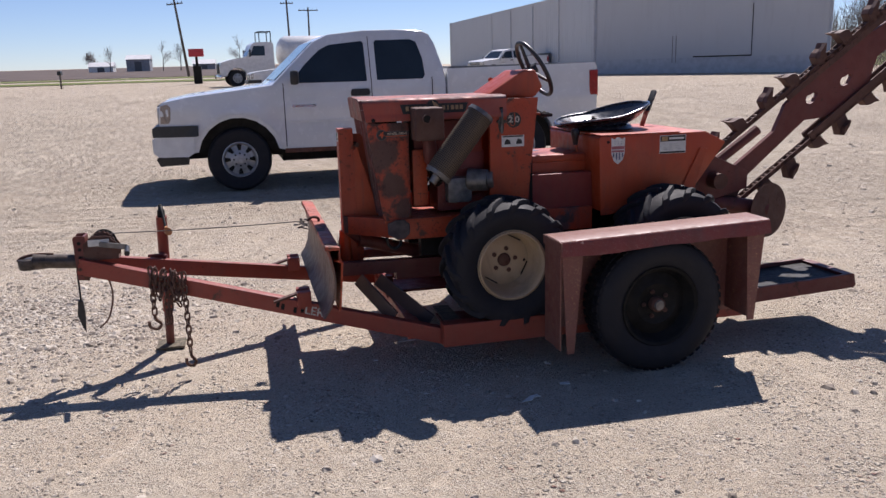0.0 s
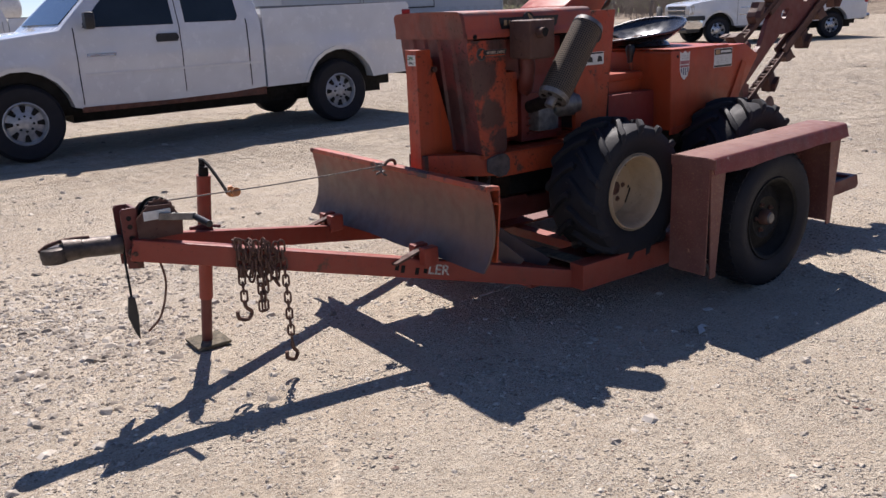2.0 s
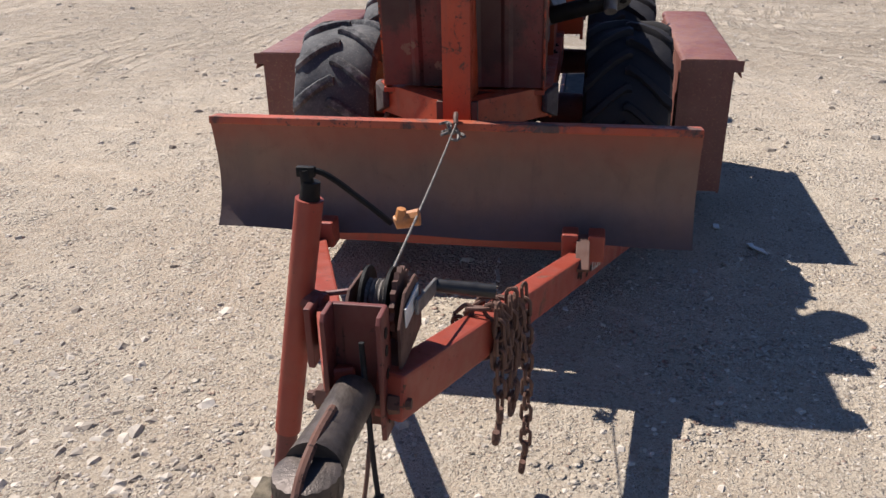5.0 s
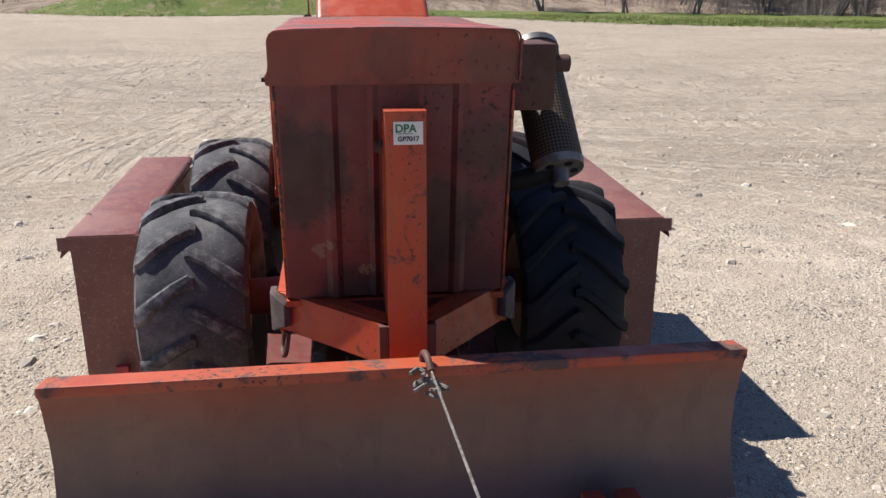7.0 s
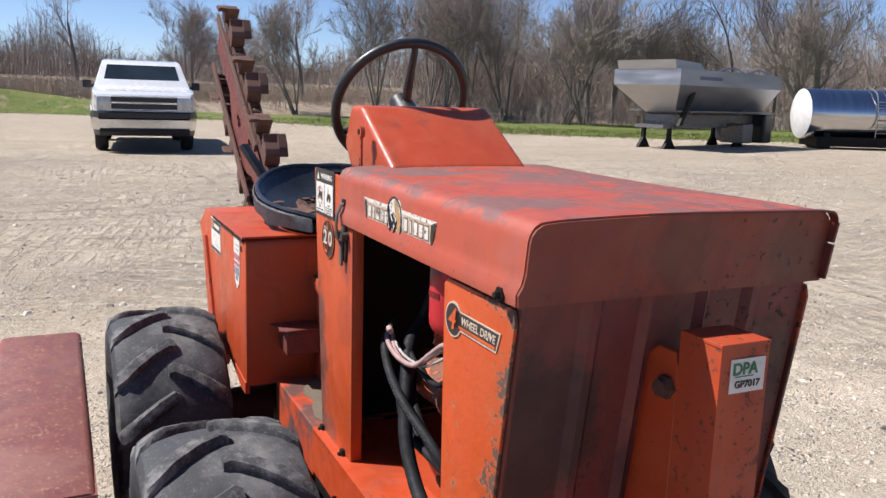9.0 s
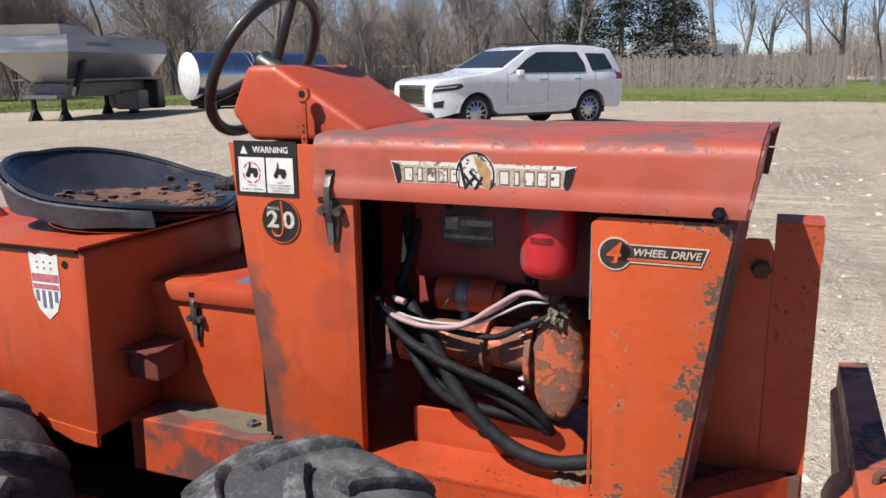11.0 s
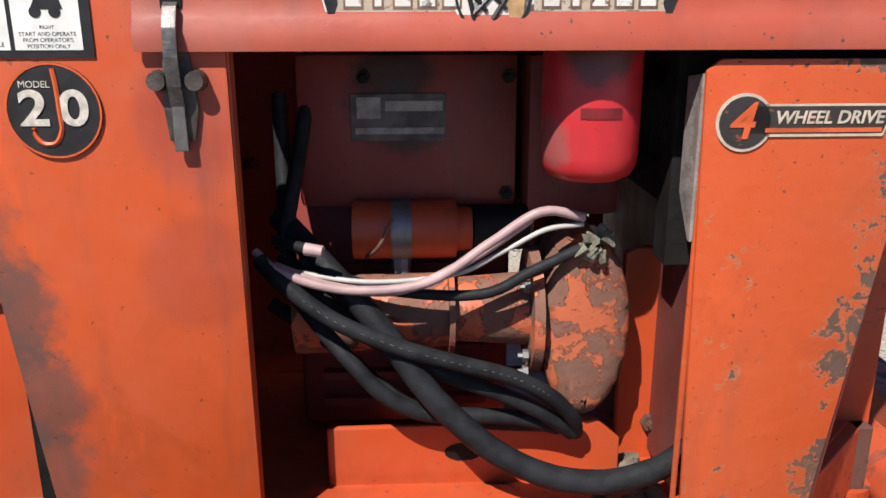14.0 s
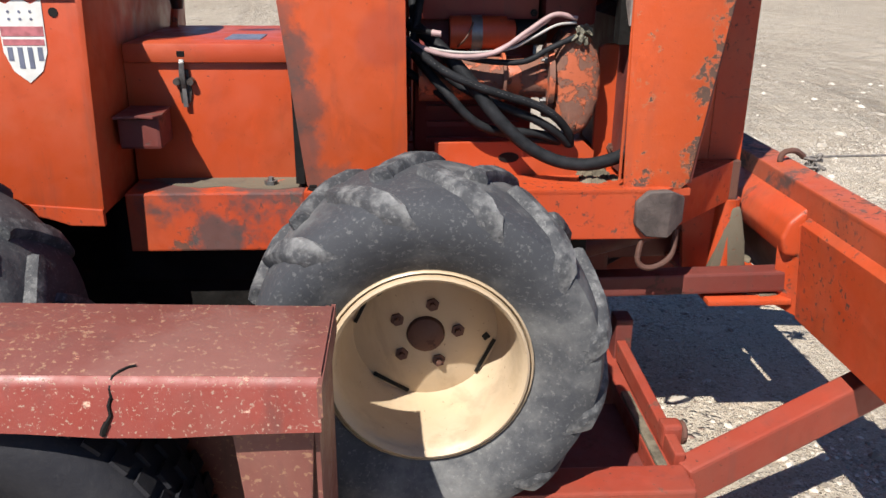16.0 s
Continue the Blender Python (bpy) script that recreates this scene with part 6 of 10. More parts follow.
        letters("badge_text", "WHEEL DRIVE", 0.0160, mm(fx, fz) @ pose(0.0775, 0.004, 0.0008), PALE, drive, 0.0004, bold=0.0003, slant=0.2)
        # trade-name plate: a wide notched panel with a round centre, drawn as plain shapes
        lx, lz = (-0.1885, 1.2205) if s > 0 else (-0.24 - 0.011, 1.232)
        pm = pose(lx, s * (W + 0.0040), lz, 90, 0, 180 if s > 0 else 0) @ Matrix.Diagonal((0.92 if s > 0 else 1.0, 1.04, 1.0, 1.0))
        bm = bmesh.new()
        prism(bm, [(-0.172, 0.022), (-0.158, -0.024), (0.150, -0.024), (0.172, 0.022)], -0.004, 0.0004, "z", 0, pm)
        rod(bm, pm @ Vector((-0.008, 0.004, -0.004)), pm @ Vector((-0.008, 0.004, 0.0008)), 0.036, 0.036, 32)
        plate = part("trade_plate", bm, PLATE if s > 0 else DECAL_BLACK, trencher, "worn white and black trade plate with pale letter blocks")
        bm = bmesh.new()
        for e in (-1, 1):
            prism(bm, [(e * 0.170, 0.021), (e * 0.157, -0.022), (e * 0.150, -0.006), (e * 0.153, 0.016)], 0.0002, 0.0007, "z", 0, pm)
        pieces("plate_end", bm, DECAL_BLACK, plate)
        if s > 0:
            bm = bmesh.new()
            for a, b in ((-0.152, -0.046), (0.030, 0.152)):
                slab(bm, a, b, -0.0112, 0.0165, 0.0003, 0.0006, pm)
            pieces("plate_field", bm, PLATE_TAN, plate, "scuffed tan band behind the blocks")
            bm = bmesh.new()
            prism(bm, [(-0.155, -0.0250), (-0.150, -0.0325), (0.148, -0.0325), (0.152, -0.0250)], -0.004, 0.0003, "z", 0, pm)
            part("plate_strip", bm, DECAL_GOLD, plate, "tan strip along the foot of the plate")
        bm = bmesh.new()
        for i, gx in enumerate([-0.136 + 0.0225 * k for k in range(5)] + [0.046 + 0.0225 * k for k in range(5)]):
            wide = 0.0092 if i not in (1, 6) else 0.0052
            slab(bm, gx - wide, gx + wide, -0.0100, 0.013, 0.0006, 0.0010, pm)
        pieces("letter_block", bm, DECAL_BROWN, plate, "brown-edged block")
        bm = bmesh.new()
        for i, gx in enumerate([-0.136 + 0.0225 * k for k in range(5)] + [0.046 + 0.0225 * k for k in range(5)]):
            wide = 0.0092 if i not in (1, 6) else 0.0052
            slab(bm, gx - wide + 0.0021, gx + wide - 0.0021, -0.0078, 0.0108, 0.0010, 0.0014, pm)
        pieces("block_face", bm, PLATE if s > 0 else DECAL_GOLD, plate, "cream inner block")
        bm = bmesh.new()
        turned(bm, [(0.0335, -0.0002), (0.0335, 0.0006), (0.036, 0.0006), (0.036, -0.0002)], 36, pm @ pose(-0.008, 0.004, 0.0012, 90, 0, 0), True)
        part("plate_ring", bm, DECAL_BLACK, plate)
        bm = bmesh.new()
        prism(bm, [(-0.012, 0.036), (0.010, 0.024), (0.022, 0.010), (0.020, -0.016), (0.012, -0.030), (0.004, -0.006)], 0.0008, 0.0014, "z", 0, pm)
        part("plate_crescent", bm, DECAL_GOLD, plate)
        bm = bmesh.new()
        for a, b in (((-0.030, 0.006), (-0.014, -0.012)), ((-0.018, 0.010), (0.004, -0.010)), ((-0.026, -0.014), (-0.006, 0.004)), ((-0.008, -0.018), (0.006, 0.002)), ((-0.036, 0.022), (-0.024, -0.024))):
            rod(bm, pm @ Vector((*a, 0.001)), pm @ Vector((*b, 0.001)), 0.0028, 0.002, 6)
        part("plate_figure", bm, DECAL_BLACK, plate, "worn abstract black strokes")
        bm = bmesh.new()
        for a, b in ((-0.146, -0.118), (-0.114, -0.086), (-0.080, -0.040), (0.036, 0.070), (0.076, 0.098), (0.104, 0.138)):
            slab(bm, a, b, -0.0305, -0.0272, -0.001, 0.0008, pm)
        pieces("plate_print", bm, DECAL_BROWN, plate)


build_decals()


def build_blade():
    """The backfill blade: a curved sheet with a rolled top edge, ribs behind and push arms."""
    m = pose(0, 0, 0)
    bm = bmesh.new()
    n, rows = 24, []
    half = 0.682
    prof = [(-0.862, 0.662), (-0.855, 0.645), (-0.845, 0.60), (-0.836, 0.545), (-0.834, 0.49), (-0.842, 0.435), (-0.862, 0.385), (-0.890, 0.345)]
    for i in range(n + 1):
        y = -half + 2 * half * i / n
        wob = 0.003 * math.sin(y * 13)
        rows.append([bm.verts.new((x + wob * (z > 0.6), y * (1 - 0.02 * abs(z - 0.5) / 0.17 * 0), z + wob)) for x, z in prof])
    for a, b in zip(rows, rows[1:]):
        for i in range(len(prof) - 1):
            bm.faces.new((a[i], a[i + 1], b[i + 1], b[i]))
    g = bmesh.ops.extrude_face_region(bm, geom=bm.faces[:])
    bmesh.ops.translate(bm, vec=(0.010, 0, 0), verts=[v for v in g["geom"] if isinstance(v, bmesh.types.BMVert)])
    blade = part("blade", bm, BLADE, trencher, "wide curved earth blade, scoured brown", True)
    bm = bmesh.new()
    prism(bm, [(-0.866, 0.650), (-0.864, 0.672), (-0.800, 0.664), (-0.800, 0.650)], -half, half, "y", 0.004)
    slab(bm, -0.806, -0.800, -half, half, 0.60, 0.655)
    part("blade_rim", bm, RIM_PAINT, blade, "orange rolled top edge")
    bm = bmesh.new()
    prism(bm, [(-0.822, 0.505), (-0.822, 0.615), (-0.800, 0.622), (-0.765, 0.590), (-0.752, 0.555), (-0.765, 0.515)], -0.19, 0.19, "y", 0.010, seg=3)
    part("pivot_tube", bm, ORANGE_WORN, blade, "bent orange stiffener across the middle", True)
    for s in (-1, 1):
        bm = bmesh.new()
        # sheet behind the wing, with a folded end towards the middle
        prism(bm, [(-0.826, 0.600), (-0.800, 0.606), (-0.786, 0.590), (-0.806, 0.372), (-0.816, 0.366), (-0.812, 0.40), (-0.796, 0.588)], *sorted((s * 0.20, s * (half - 0.012))), "y", 0.002)
        part("back_sheet", bm, ORANGE_WORN, blade, "flat orange sheet on the back of the blade")
        bm = bmesh.new()
        vs = [bm.verts.new(p) for p in ((-0.797, s * 0.199, 0.590), (-0.815, s * 0.199, 0.372), (-0.775, s * 0.150, 0.385), (-0.757, s * 0.165, 0.560))]
        bm.faces.new(vs)
        g = bmesh.ops.extrude_face_region(bm, geom=bm.faces[:])
        bmesh.ops.translate(bm, vec=(-0.002, -s * 0.006, 0), verts=[v for v in g["geom"] if isinstance(v, bmesh.types.BMVert)])
        part("wing_gusset", bm, ORANGE_WORN, blade)
    for s in (-1, 1):
        bm = bmesh.new()
        tall = 0.0 if s < 0 else 0.022
        prism(bm, [(-0.80, 0.40 + tall), (-0.80, 0.47), (-0.20, 0.46), (-0.20, 0.39 + tall)], *sorted((s * 0.12, s * 0.17)), "y", 0.006)
        part("push_arm", bm, OXIDE, blade, "dark red push arm")
    bm = bmesh.new()
    rod(bm, (-0.62, 0.0, 0.55), (-0.70, 0, 0.62), 0.022, 0.022, 14)
    rod(bm, (-0.62, 0.0, 0.55), (-0.30, 0, 0.46), 0.036, 0.036, 16)
    part("lift_ram", bm, OXIDE, blade, "", True)
    bm = bmesh.new()
    prism(bm, [(-0.71, 0.43), (-0.71, 0.60), (-0.66, 0.64), (-0.58, 0.62), (-0.60, 0.43)], 0.02, 0.04, "y", 0.003)
    rod(bm, (-0.69, 0.03, 0.43), (-0.69, 0.03, 0.60), 0.034, 0.030, 16)
    slab(bm, -0.800, -0.612, -0.14, 0.190, 0.398, 0.411, edge=0.004)
    rod(bm, (-0.705, 0.045, 0.410), (-0.705, 0.045, 0.424), 0.088, 0.084, 28)
    part("blade_mount", bm, ORANGE_WORN, blade, "dusty orange pivot plate", True)
    bm = bmesh.new()
    prism(bm, [(-0.745, 0.424), (-0.735, 0.50), (-0.715, 0.585), (-0.690, 0.585), (-0.655, 0.424)], 0.020, 0.062, "y", 0.010)
    part("pivot_horn", bm, STEP_DIRT, blade, "dirt-caked pivot horn", True)
    bm = bmesh.new()
    rng = random.Random(6)
    for x, y, z, r in ((-0.725, 0.115, 0.4112, 0.052), (-0.755, 0.14, 0.4112, 0.040), (-0.77, -0.06, 0.4112, 0.05)):
        prism(bm, [(x + r * rng.uniform(0.6, 1.05) * math.cos(t), y + r * rng.uniform(0.6, 1.05) * math.sin(t)) for t in [i * math.tau / 11 for i in range(11)]], z, z + 0.004, "z")
    pieces("mount_dirt", bm, GREASE, blade, "caked tan dirt")


build_blade()


def build_boom():
    """The digging boom: a long plate with guide bars, and a chain of links with cutting teeth round it."""
    base, tip = Vector((1.485, 0.0, 0.718)), Vector((2.778, -0.01, 1.660))
    d = (tip - base).normalized()
    up = Vector((-d.z, 0, d.x))
    L = (tip - base).length

    def at(u, v, y=0.0):
        return base + d * u + up * v + Vector((0, y, 0))

    bm = bmesh.new()
    outline = [(0.02, -0.075), (0.172, -0.078), (0.65, -0.045), (0.74, -0.10), (0.82, -0.130), (1.02, -0.155), (1.10, -0.14), (1.24, -0.035), (1.45, -0.04), (L, -0.05), (L, 0.06), (1.24, 0.115), (0.974, 0.128), (0.70, 0.119), (0.60, 0.110), (0.455, 0.025), (0.30, 0.022), (0.02, 0.02)]
    loops = [[at(u, v) for u, v in outline]]
    for u, v in ((0.76, 0.035), (1.00, -0.02)):
        c = at(u, v)
        loops.append([c + d * (0.045 * math.cos(t)) + up * ((0.030 if math.cos(t) < 0 else 0.020) * math.sin(t)) for t in [i * math.tau / 16 for i in range(16)]])
    faces = mathutils.geometry.tessellate_polygon([[Vector((p.x, p.z, 0)) for p in loop] for loop in loops])
    sides = [[[bm.verts.new((p.x, y, p.z)) for p in loop] for loop in loops] for y in (-0.015, 0.015)]
    for side in sides:
        flat = [v for loop in side for v in loop]
        for tri in faces:
            bm.faces.new([flat[k] for k in tri])
    for near, far in zip(*sides):
        for k in range(len(near)):
            e = (k + 1) % len(near)
            bm.faces.new((near[k], near[e], far[e], far[k]))
    bmesh.ops.recalc_face_normals(bm, faces=bm.faces[:])
    boom = part("boom", bm, OXIDE, trencher, "raised rusty digging boom with slotted plates")
    for side, v in ((1, 0.168), (-1, -0.168)):
        bm = bmesh.new()
        a, b = at(0.62, v * 0.84), at(L, v * 0.80)
        for y0, y1 in ((-0.035, -0.022), (0.022, 0.035)):
            prism(bm, [(p.x, p.z) for p in (a - up * 0.018, b - up * 0.018, b + up * 0.018, a + up * 0.018)], y0, y1, "y", 0.003)
        part("guide_bar", bm, RUST, boom, "rusty chain guide bar")
    # chain links and teeth
    bm = bmesh.new()
    prism(bm, [(-0.033, -0.013), (0.033, -0.013), (0.038, 0.0), (0.033, 0.013), (-0.033, 0.013), (-0.038, 0.0)], -0.026, -0.018, "y")
    prism(bm, [(-0.033, -0.013), (0.033, -0.013), (0.038, 0.0), (0.033, 0.013), (-0.033, 0.013), (-0.038, 0.0)], 0.018, 0.026, "y")
    rod(bm, (-0.022, -0.026, 0), (-0.022, 0.026, 0), 0.011, 0.011, 8)
    rod(bm, (0.022, -0.026, 0), (0.022, 0.026, 0), 0.011, 0.011, 8)
    link = part("chain_link", bm, RUST, boom)
    link_me = link.data
    bm = bmesh.new()
    prism(bm, [(-0.035, 0.010), (0.040, 0.010), (0.046, 0.055), (0.060, 0.098), (0.030, 0.078), (-0.005, 0.072), (-0.030, 0.058)], -0.030, 0.030, "y", 0.004)
    prism(bm, [(-0.03, 0.05), (0.03, 0.06), (0.058, 0.098), (0.0, 0.075)], -0.062, -0.026, "y", 0.003)
    tooth = part("cutting_tooth", bm, RUST, boom, "worn cutting tooth")
    tooth_me = tooth.data
    ang = math.degrees(math.atan2(d.z, d.x))
    first = [True, True]
    step = 0.068
    n = int(L / step)
    for side, v in ((1, 0.168), (-1, -0.168)):
        for i in range(n):
            m = Matrix.Translation(at(0.03 + i * step, v, 0.0)) @ pose(0, 0, 0, 0, -ang + (0 if side > 0 else 180), 0)
            if first[0]:
                link.matrix_basis, first[0] = m, False
            else:
                shared("chain_link", link_me, boom, m)
            if i % 3 == (1 if side > 0 else 0):
                flip = pose(0, 0, 0, 0, 0, 180) if (i // 3) % 2 else Matrix()
                if first[1]:
                    tooth.matrix_basis, first[1] = m @ flip, False
                else:
                    shared("cutting_tooth", tooth_me, boom, m @ flip)
    # drive end: sprocket, auger disc and arms
    bm = bmesh.new()
    rod(bm, (1.485, -0.05, 0.718), (1.485, 0.05, 0.718), 0.13, 0.13, 20)
    rod(bm, (1.40, -0.18, 0.76), (1.40, 0.26, 0.76), 0.045, 0.045, 16)
    part("drive_sprocket", bm, RUST, boom, "", True)
    bm = bmesh.new()
    prism(bm, [(1.10, 0.70), (1.22, 0.92), (1.30, 0.94), (1.62, 0.80), (1.62, 0.70), (1.30, 0.62)], -0.10, -0.06, "y", 0.004)
    prism(bm, [(1.10, 0.70), (1.22, 0.92), (1.30, 0.94), (1.62, 0.80), (1.62, 0.70), (1.30, 0.62)], 0.14, 0.18, "y", 0.004)
    rod(bm, (1.28, 0.02, 0.70), (1.75, 0.02, 1.02), 0.03, 0.03, 14)
    part("boom_bracket", bm, OXIDE, boom, "dark red pivot bracket")
    bm = bmesh.new()
    m = pose(1.72, -0.17, 0.575, 0, 0, 18)
    turned(bm, [(0.0, 0.012), (0.06, 0.010), (0.155, 0.002), (0.157, -0.002), (0.06, -0.004), (0.0, -0.006)], 36, m)
    disc = part("crumber_disc", bm, RUST, trencher, "round rusty spoil disc", True)
    bm = bmesh.new()
    rod(bm, (1.42, -0.05, 0.62), (1.72, -0.15, 0.578), 0.05, 0.045, 14)
    part("disc_shaft", bm, OXIDE, disc, "", True)
    bm = bmesh.new()
    prism(bm, [(1.15, 0.62), (1.28, 0.80), (1.36, 0.62), (1.30, 0.50)], 0.26, 0.30, "y", 0.004)
    rod(bm, (1.22, 0.30, 0.70), (1.22, 0.325, 0.70), 0.05, 0.05, 18)
    part("rear_gearcase", bm, ORANGE_WORN, trencher, "orange rear gear case with a round boss")


build_boom()


# ---- trailer ----
trailer = thing("trailer", pose(0, 0.030, 0, 0, 0, 2.2), "dark red single-axle trailer with a drawbar resting on its jack", "trailer")


def rail_at(x, side):
    f = (x + 0.47) / (-1.98 + 0.47)
    far, near_y = (0.552, -0.014) if side > 0 else (-0.508, -0.090)
    return Vector((x, far + (near_y - far) * f, 0.205 + (0.548 - 0.205) * f))


YC = -0.042  # the drawbar's point lies a little off the middle


def build_drawbar():
    for s in (-1, 1):
        bm = bmesh.new()
        beam(bm, rail_at(-0.46 if s > 0 else -0.30, s), rail_at(-1.98, s), 0.050, 0.078, 0.006)
        rail = part("drawbar_rail", bm, TONGUE, trailer, "scratched red square-tube drawbar rail")
        if s < 0:
            m = Matrix.Translation(rail_at(-0.905, s) + Vector((0, -0.0272, 0.0))) @ (rail_at(-0.46, s) - rail_at(-1.98, s)).to_track_quat("X", "Z").to_matrix().to_4x4()
            letters("stencil_text", "LER", 0.058, m @ pose(-0.006, 0, 0, 90), STENCIL, rail, 0.0004, bold=0.001)
            bm = bmesh.new()
            for a, b, c in ((-0.19, -0.012, 0.016), (-0.165, -0.020, 0.010), (-0.105, -0.024, 0.004), (-0.07, -0.016, 0.002)):
                slab(bm, a, a + 0.016, -0.0004, 0.0008, b, c, m)
            pieces("stencil_mark", bm, DARK, rail, "rubbed dark stencil mark")
    # angled blocks that hold the blade
    for s in (-1, 1):
        bm = bmesh.new()
        c = rail_at(-0.955, s)
        for o in (-0.035, 0.035):
            slab(bm, c.x - 0.03, c.x + 0.035, c.y + o - 0.022, c.y + o + 0.022, c.z + 0.02, c.z + 0.095, edge=0.006)
        block = part("blade_stop", bm, TONGUE, trailer, "pair of red steel stop blocks")
        bm = bmesh.new()
        beam(bm, c + Vector((-0.14, 0, 0.045)), c + Vector((0.0, 0, 0.085)), 0.035, 0.010, 0.002)
        part("stop_strap", bm, RUST, block)
    # hitch mount, coupler
    bm = bmesh.new()
    for s in (-1, 1):
        prism(bm, [(-1.998, 0.478), (-1.945, 0.470), (-1.945, 0.682), (-1.952, 0.690), (-1.992, 0.690), (-2.000, 0.680)], *sorted((YC + s * 0.038, YC + s * 0.046)), "y", 0.002)
    slab(bm, -1.955, -1.945, YC - 0.042, YC + 0.042, 0.475, 0.688, edge=0.002)
    mount = part("hitch_mount", bm, OXIDE, trailer, "dark red hitch channel with bolt holes")
    bm = bmesh.new()
    for z in (0.505, 0.545, 0.585, 0.625, 0.655):
        for s in (-1, 1):
            rod(bm, (-1.974, YC + s * 0.0465, z), (-1.974, YC + s * 0.0475, z), 0.009, 0.009, 10)
    pieces("mount_hole", bm, DARK, mount)
    bm = bmesh.new()
    rod(bm, (-1.976, YC - 0.072, 0.535), (-1.976, YC + 0.072, 0.535), 0.012, 0.012, 10)
    nut(bm, (-1.976, YC + 0.048, 0.535), (0, 1, 0), 0.02, 0.018)
    nut(bm, (-1.976, YC - 0.048, 0.535), (0, -1, 0), 0.02, 0.018)
    part("mount_bolt", bm, RUST, mount)
    bm = bmesh.new()
    rod(bm, (-2.00, YC, 0.560), (-2.13, YC, 0.572), 0.034, 0.034, 18)
    rod(bm, (-2.13, YC, 0.572), (-2.19, YC, 0.574), 0.035, 0.040, 18)
    prism(bm, [(0.046 * math.cos(t) - 2.215, YC + 0.046 * math.sin(t)) for t in [i * math.tau / 20 for i in range(20)]], 0.550, 0.592, "z", 0.012)
    rod(bm, (-2.215, YC, 0.541), (-2.215, YC, 0.560), 0.042, 0.044, 20)
    coupler = part("ball_coupler", bm, GREASY, trailer, "greasy grey ball coupler", True)
    bm = bmesh.new()
    tube(bm, [(-2.10, YC, 0.604), (-2.17, YC, 0.609), (-2.23, YC, 0.601), (-2.262, YC, 0.582)], 0.007, 8)
    part("latch_handle", bm, RUST, coupler, "", True)
    # plug lead hanging from the coupler
    bm = bmesh.new()
    tube(bm, [(-1.99, -0.055, 0.645), (-2.0, -0.062, 0.52), (-2.0, -0.066, 0.42), (-2.0, -0.07, 0.36)], 0.0045, 8)
    lead = part("light_lead", bm, HOSE, trailer, "hanging light cable with a black plug", True)
    bm = bmesh.new()
    prism(bm, [(-2.012, 0.375), (-1.990, 0.37), (-1.985, 0.31), (-1.992, 0.21), (-2.004, 0.235), (-2.022, 0.30)], -0.078, -0.062, "y", 0.004)
    part("plug", bm, BLACK, lead)
    bm = bmesh.new()
    tube(bm, [(-1.88, -0.03, 0.50), (-1.86, -0.02, 0.38), (-1.89, -0.01, 0.26), (-1.94, 0.0, 0.205)], 0.0042, 8)
    part("loose_wire", bm, CHAIN_RUST, trailer, "thin bent wire hanging from the drawbar", True)


build_drawbar()


def build_jack():
    # the jack leans outward, standing on a small scrap of board
    foot, top = Vector((-1.642, 0.262, 0.004)), Vector((-1.612, 0.143, 0.722))
    d = (top - foot).normalized()
    bm = bmesh.new()
    rod(bm, foot + d * 0.20, top, 0.027, 0.027, 20)
    jack = part("tongue_jack", bm, TONGUE, trailer, "red tube jack with a crank handle", True)
    bm = bmesh.new()
    rod(bm, foot, foot + d * 0.22, 0.022, 0.022, 16)
    part("jack_leg", bm, OXIDE, jack, "rusted inner leg", True)
    bm = bmesh.new()
    slab(bm, -1.71, -1.565, 0.185, 0.335, -0.004, 0.007, Matrix.Translation((0, 0, 0)))
    part("foot_board", bm, GREASE, jack, "flat piece of weathered board")
    bm = bmesh.new()
    rod(bm, top, top + d * 0.035, 0.020, 0.018, 14)
    rod(bm, top + Vector((0, 0, 0.02)), top + Vector((0.0, 0.004, 0.058)), 0.014, 0.011, 10)
    slab(bm, -0.007, 0.007, -0.016, 0.020, 0.044, 0.064, Matrix.Translation(top), 0.003)
    tube(bm, [top + Vector((0.0, 0.02, 0.055)), top + Vector((0.005, -0.03, 0.05)), top + Vector((0.022, -0.10, -0.01)), top + Vector((0.030, -0.150, -0.055))], 0.0062, 8)
    crank = part("crank_handle", bm, DARK, jack, "dark crank handle", True)
    bm = bmesh.new()
    c = top + Vector((0.034, -0.155, -0.055))
    rod(bm, c, c + Vector((0.010, -0.022, 0.006)), 0.013, 0.019, 10)
    rod(bm, c + Vector((0.010, -0.022, 0.006)), c + Vector((0.012, -0.046, 0.010)), 0.015, 0.017, 9)
    rod(bm, c + Vector((0.002, -0.010, 0.004)), c + Vector((0.0, -0.014, 0.030)), 0.012, 0.009, 8)
    part("knob", bm, KNOB, crank, "chipped amber plastic knob", True)
    bm = bmesh.new()
    p = foot + d * 0.52
    rail = rail_at(-1.66, 1)
    rod(bm, (rail.x + 0.03, rail.y + 0.02, rail.z + 0.03), (p.x, p.y, p.z), 0.024, 0.024, 12)
    prism(bm, [(rail.x - 0.035, 0.40), (rail.x + 0.045, 0.40), (rail.x + 0.045, 0.53), (rail.x - 0.035, 0.53)], rail.y + 0.026, rail.y + 0.040, "y", 0.003)
    rod(bm, p, p + Vector((0.02, -0.11, 0.012)), 0.006, 0.006, 8)
    part("swivel_bracket", bm, OXIDE, jack)


build_jack()


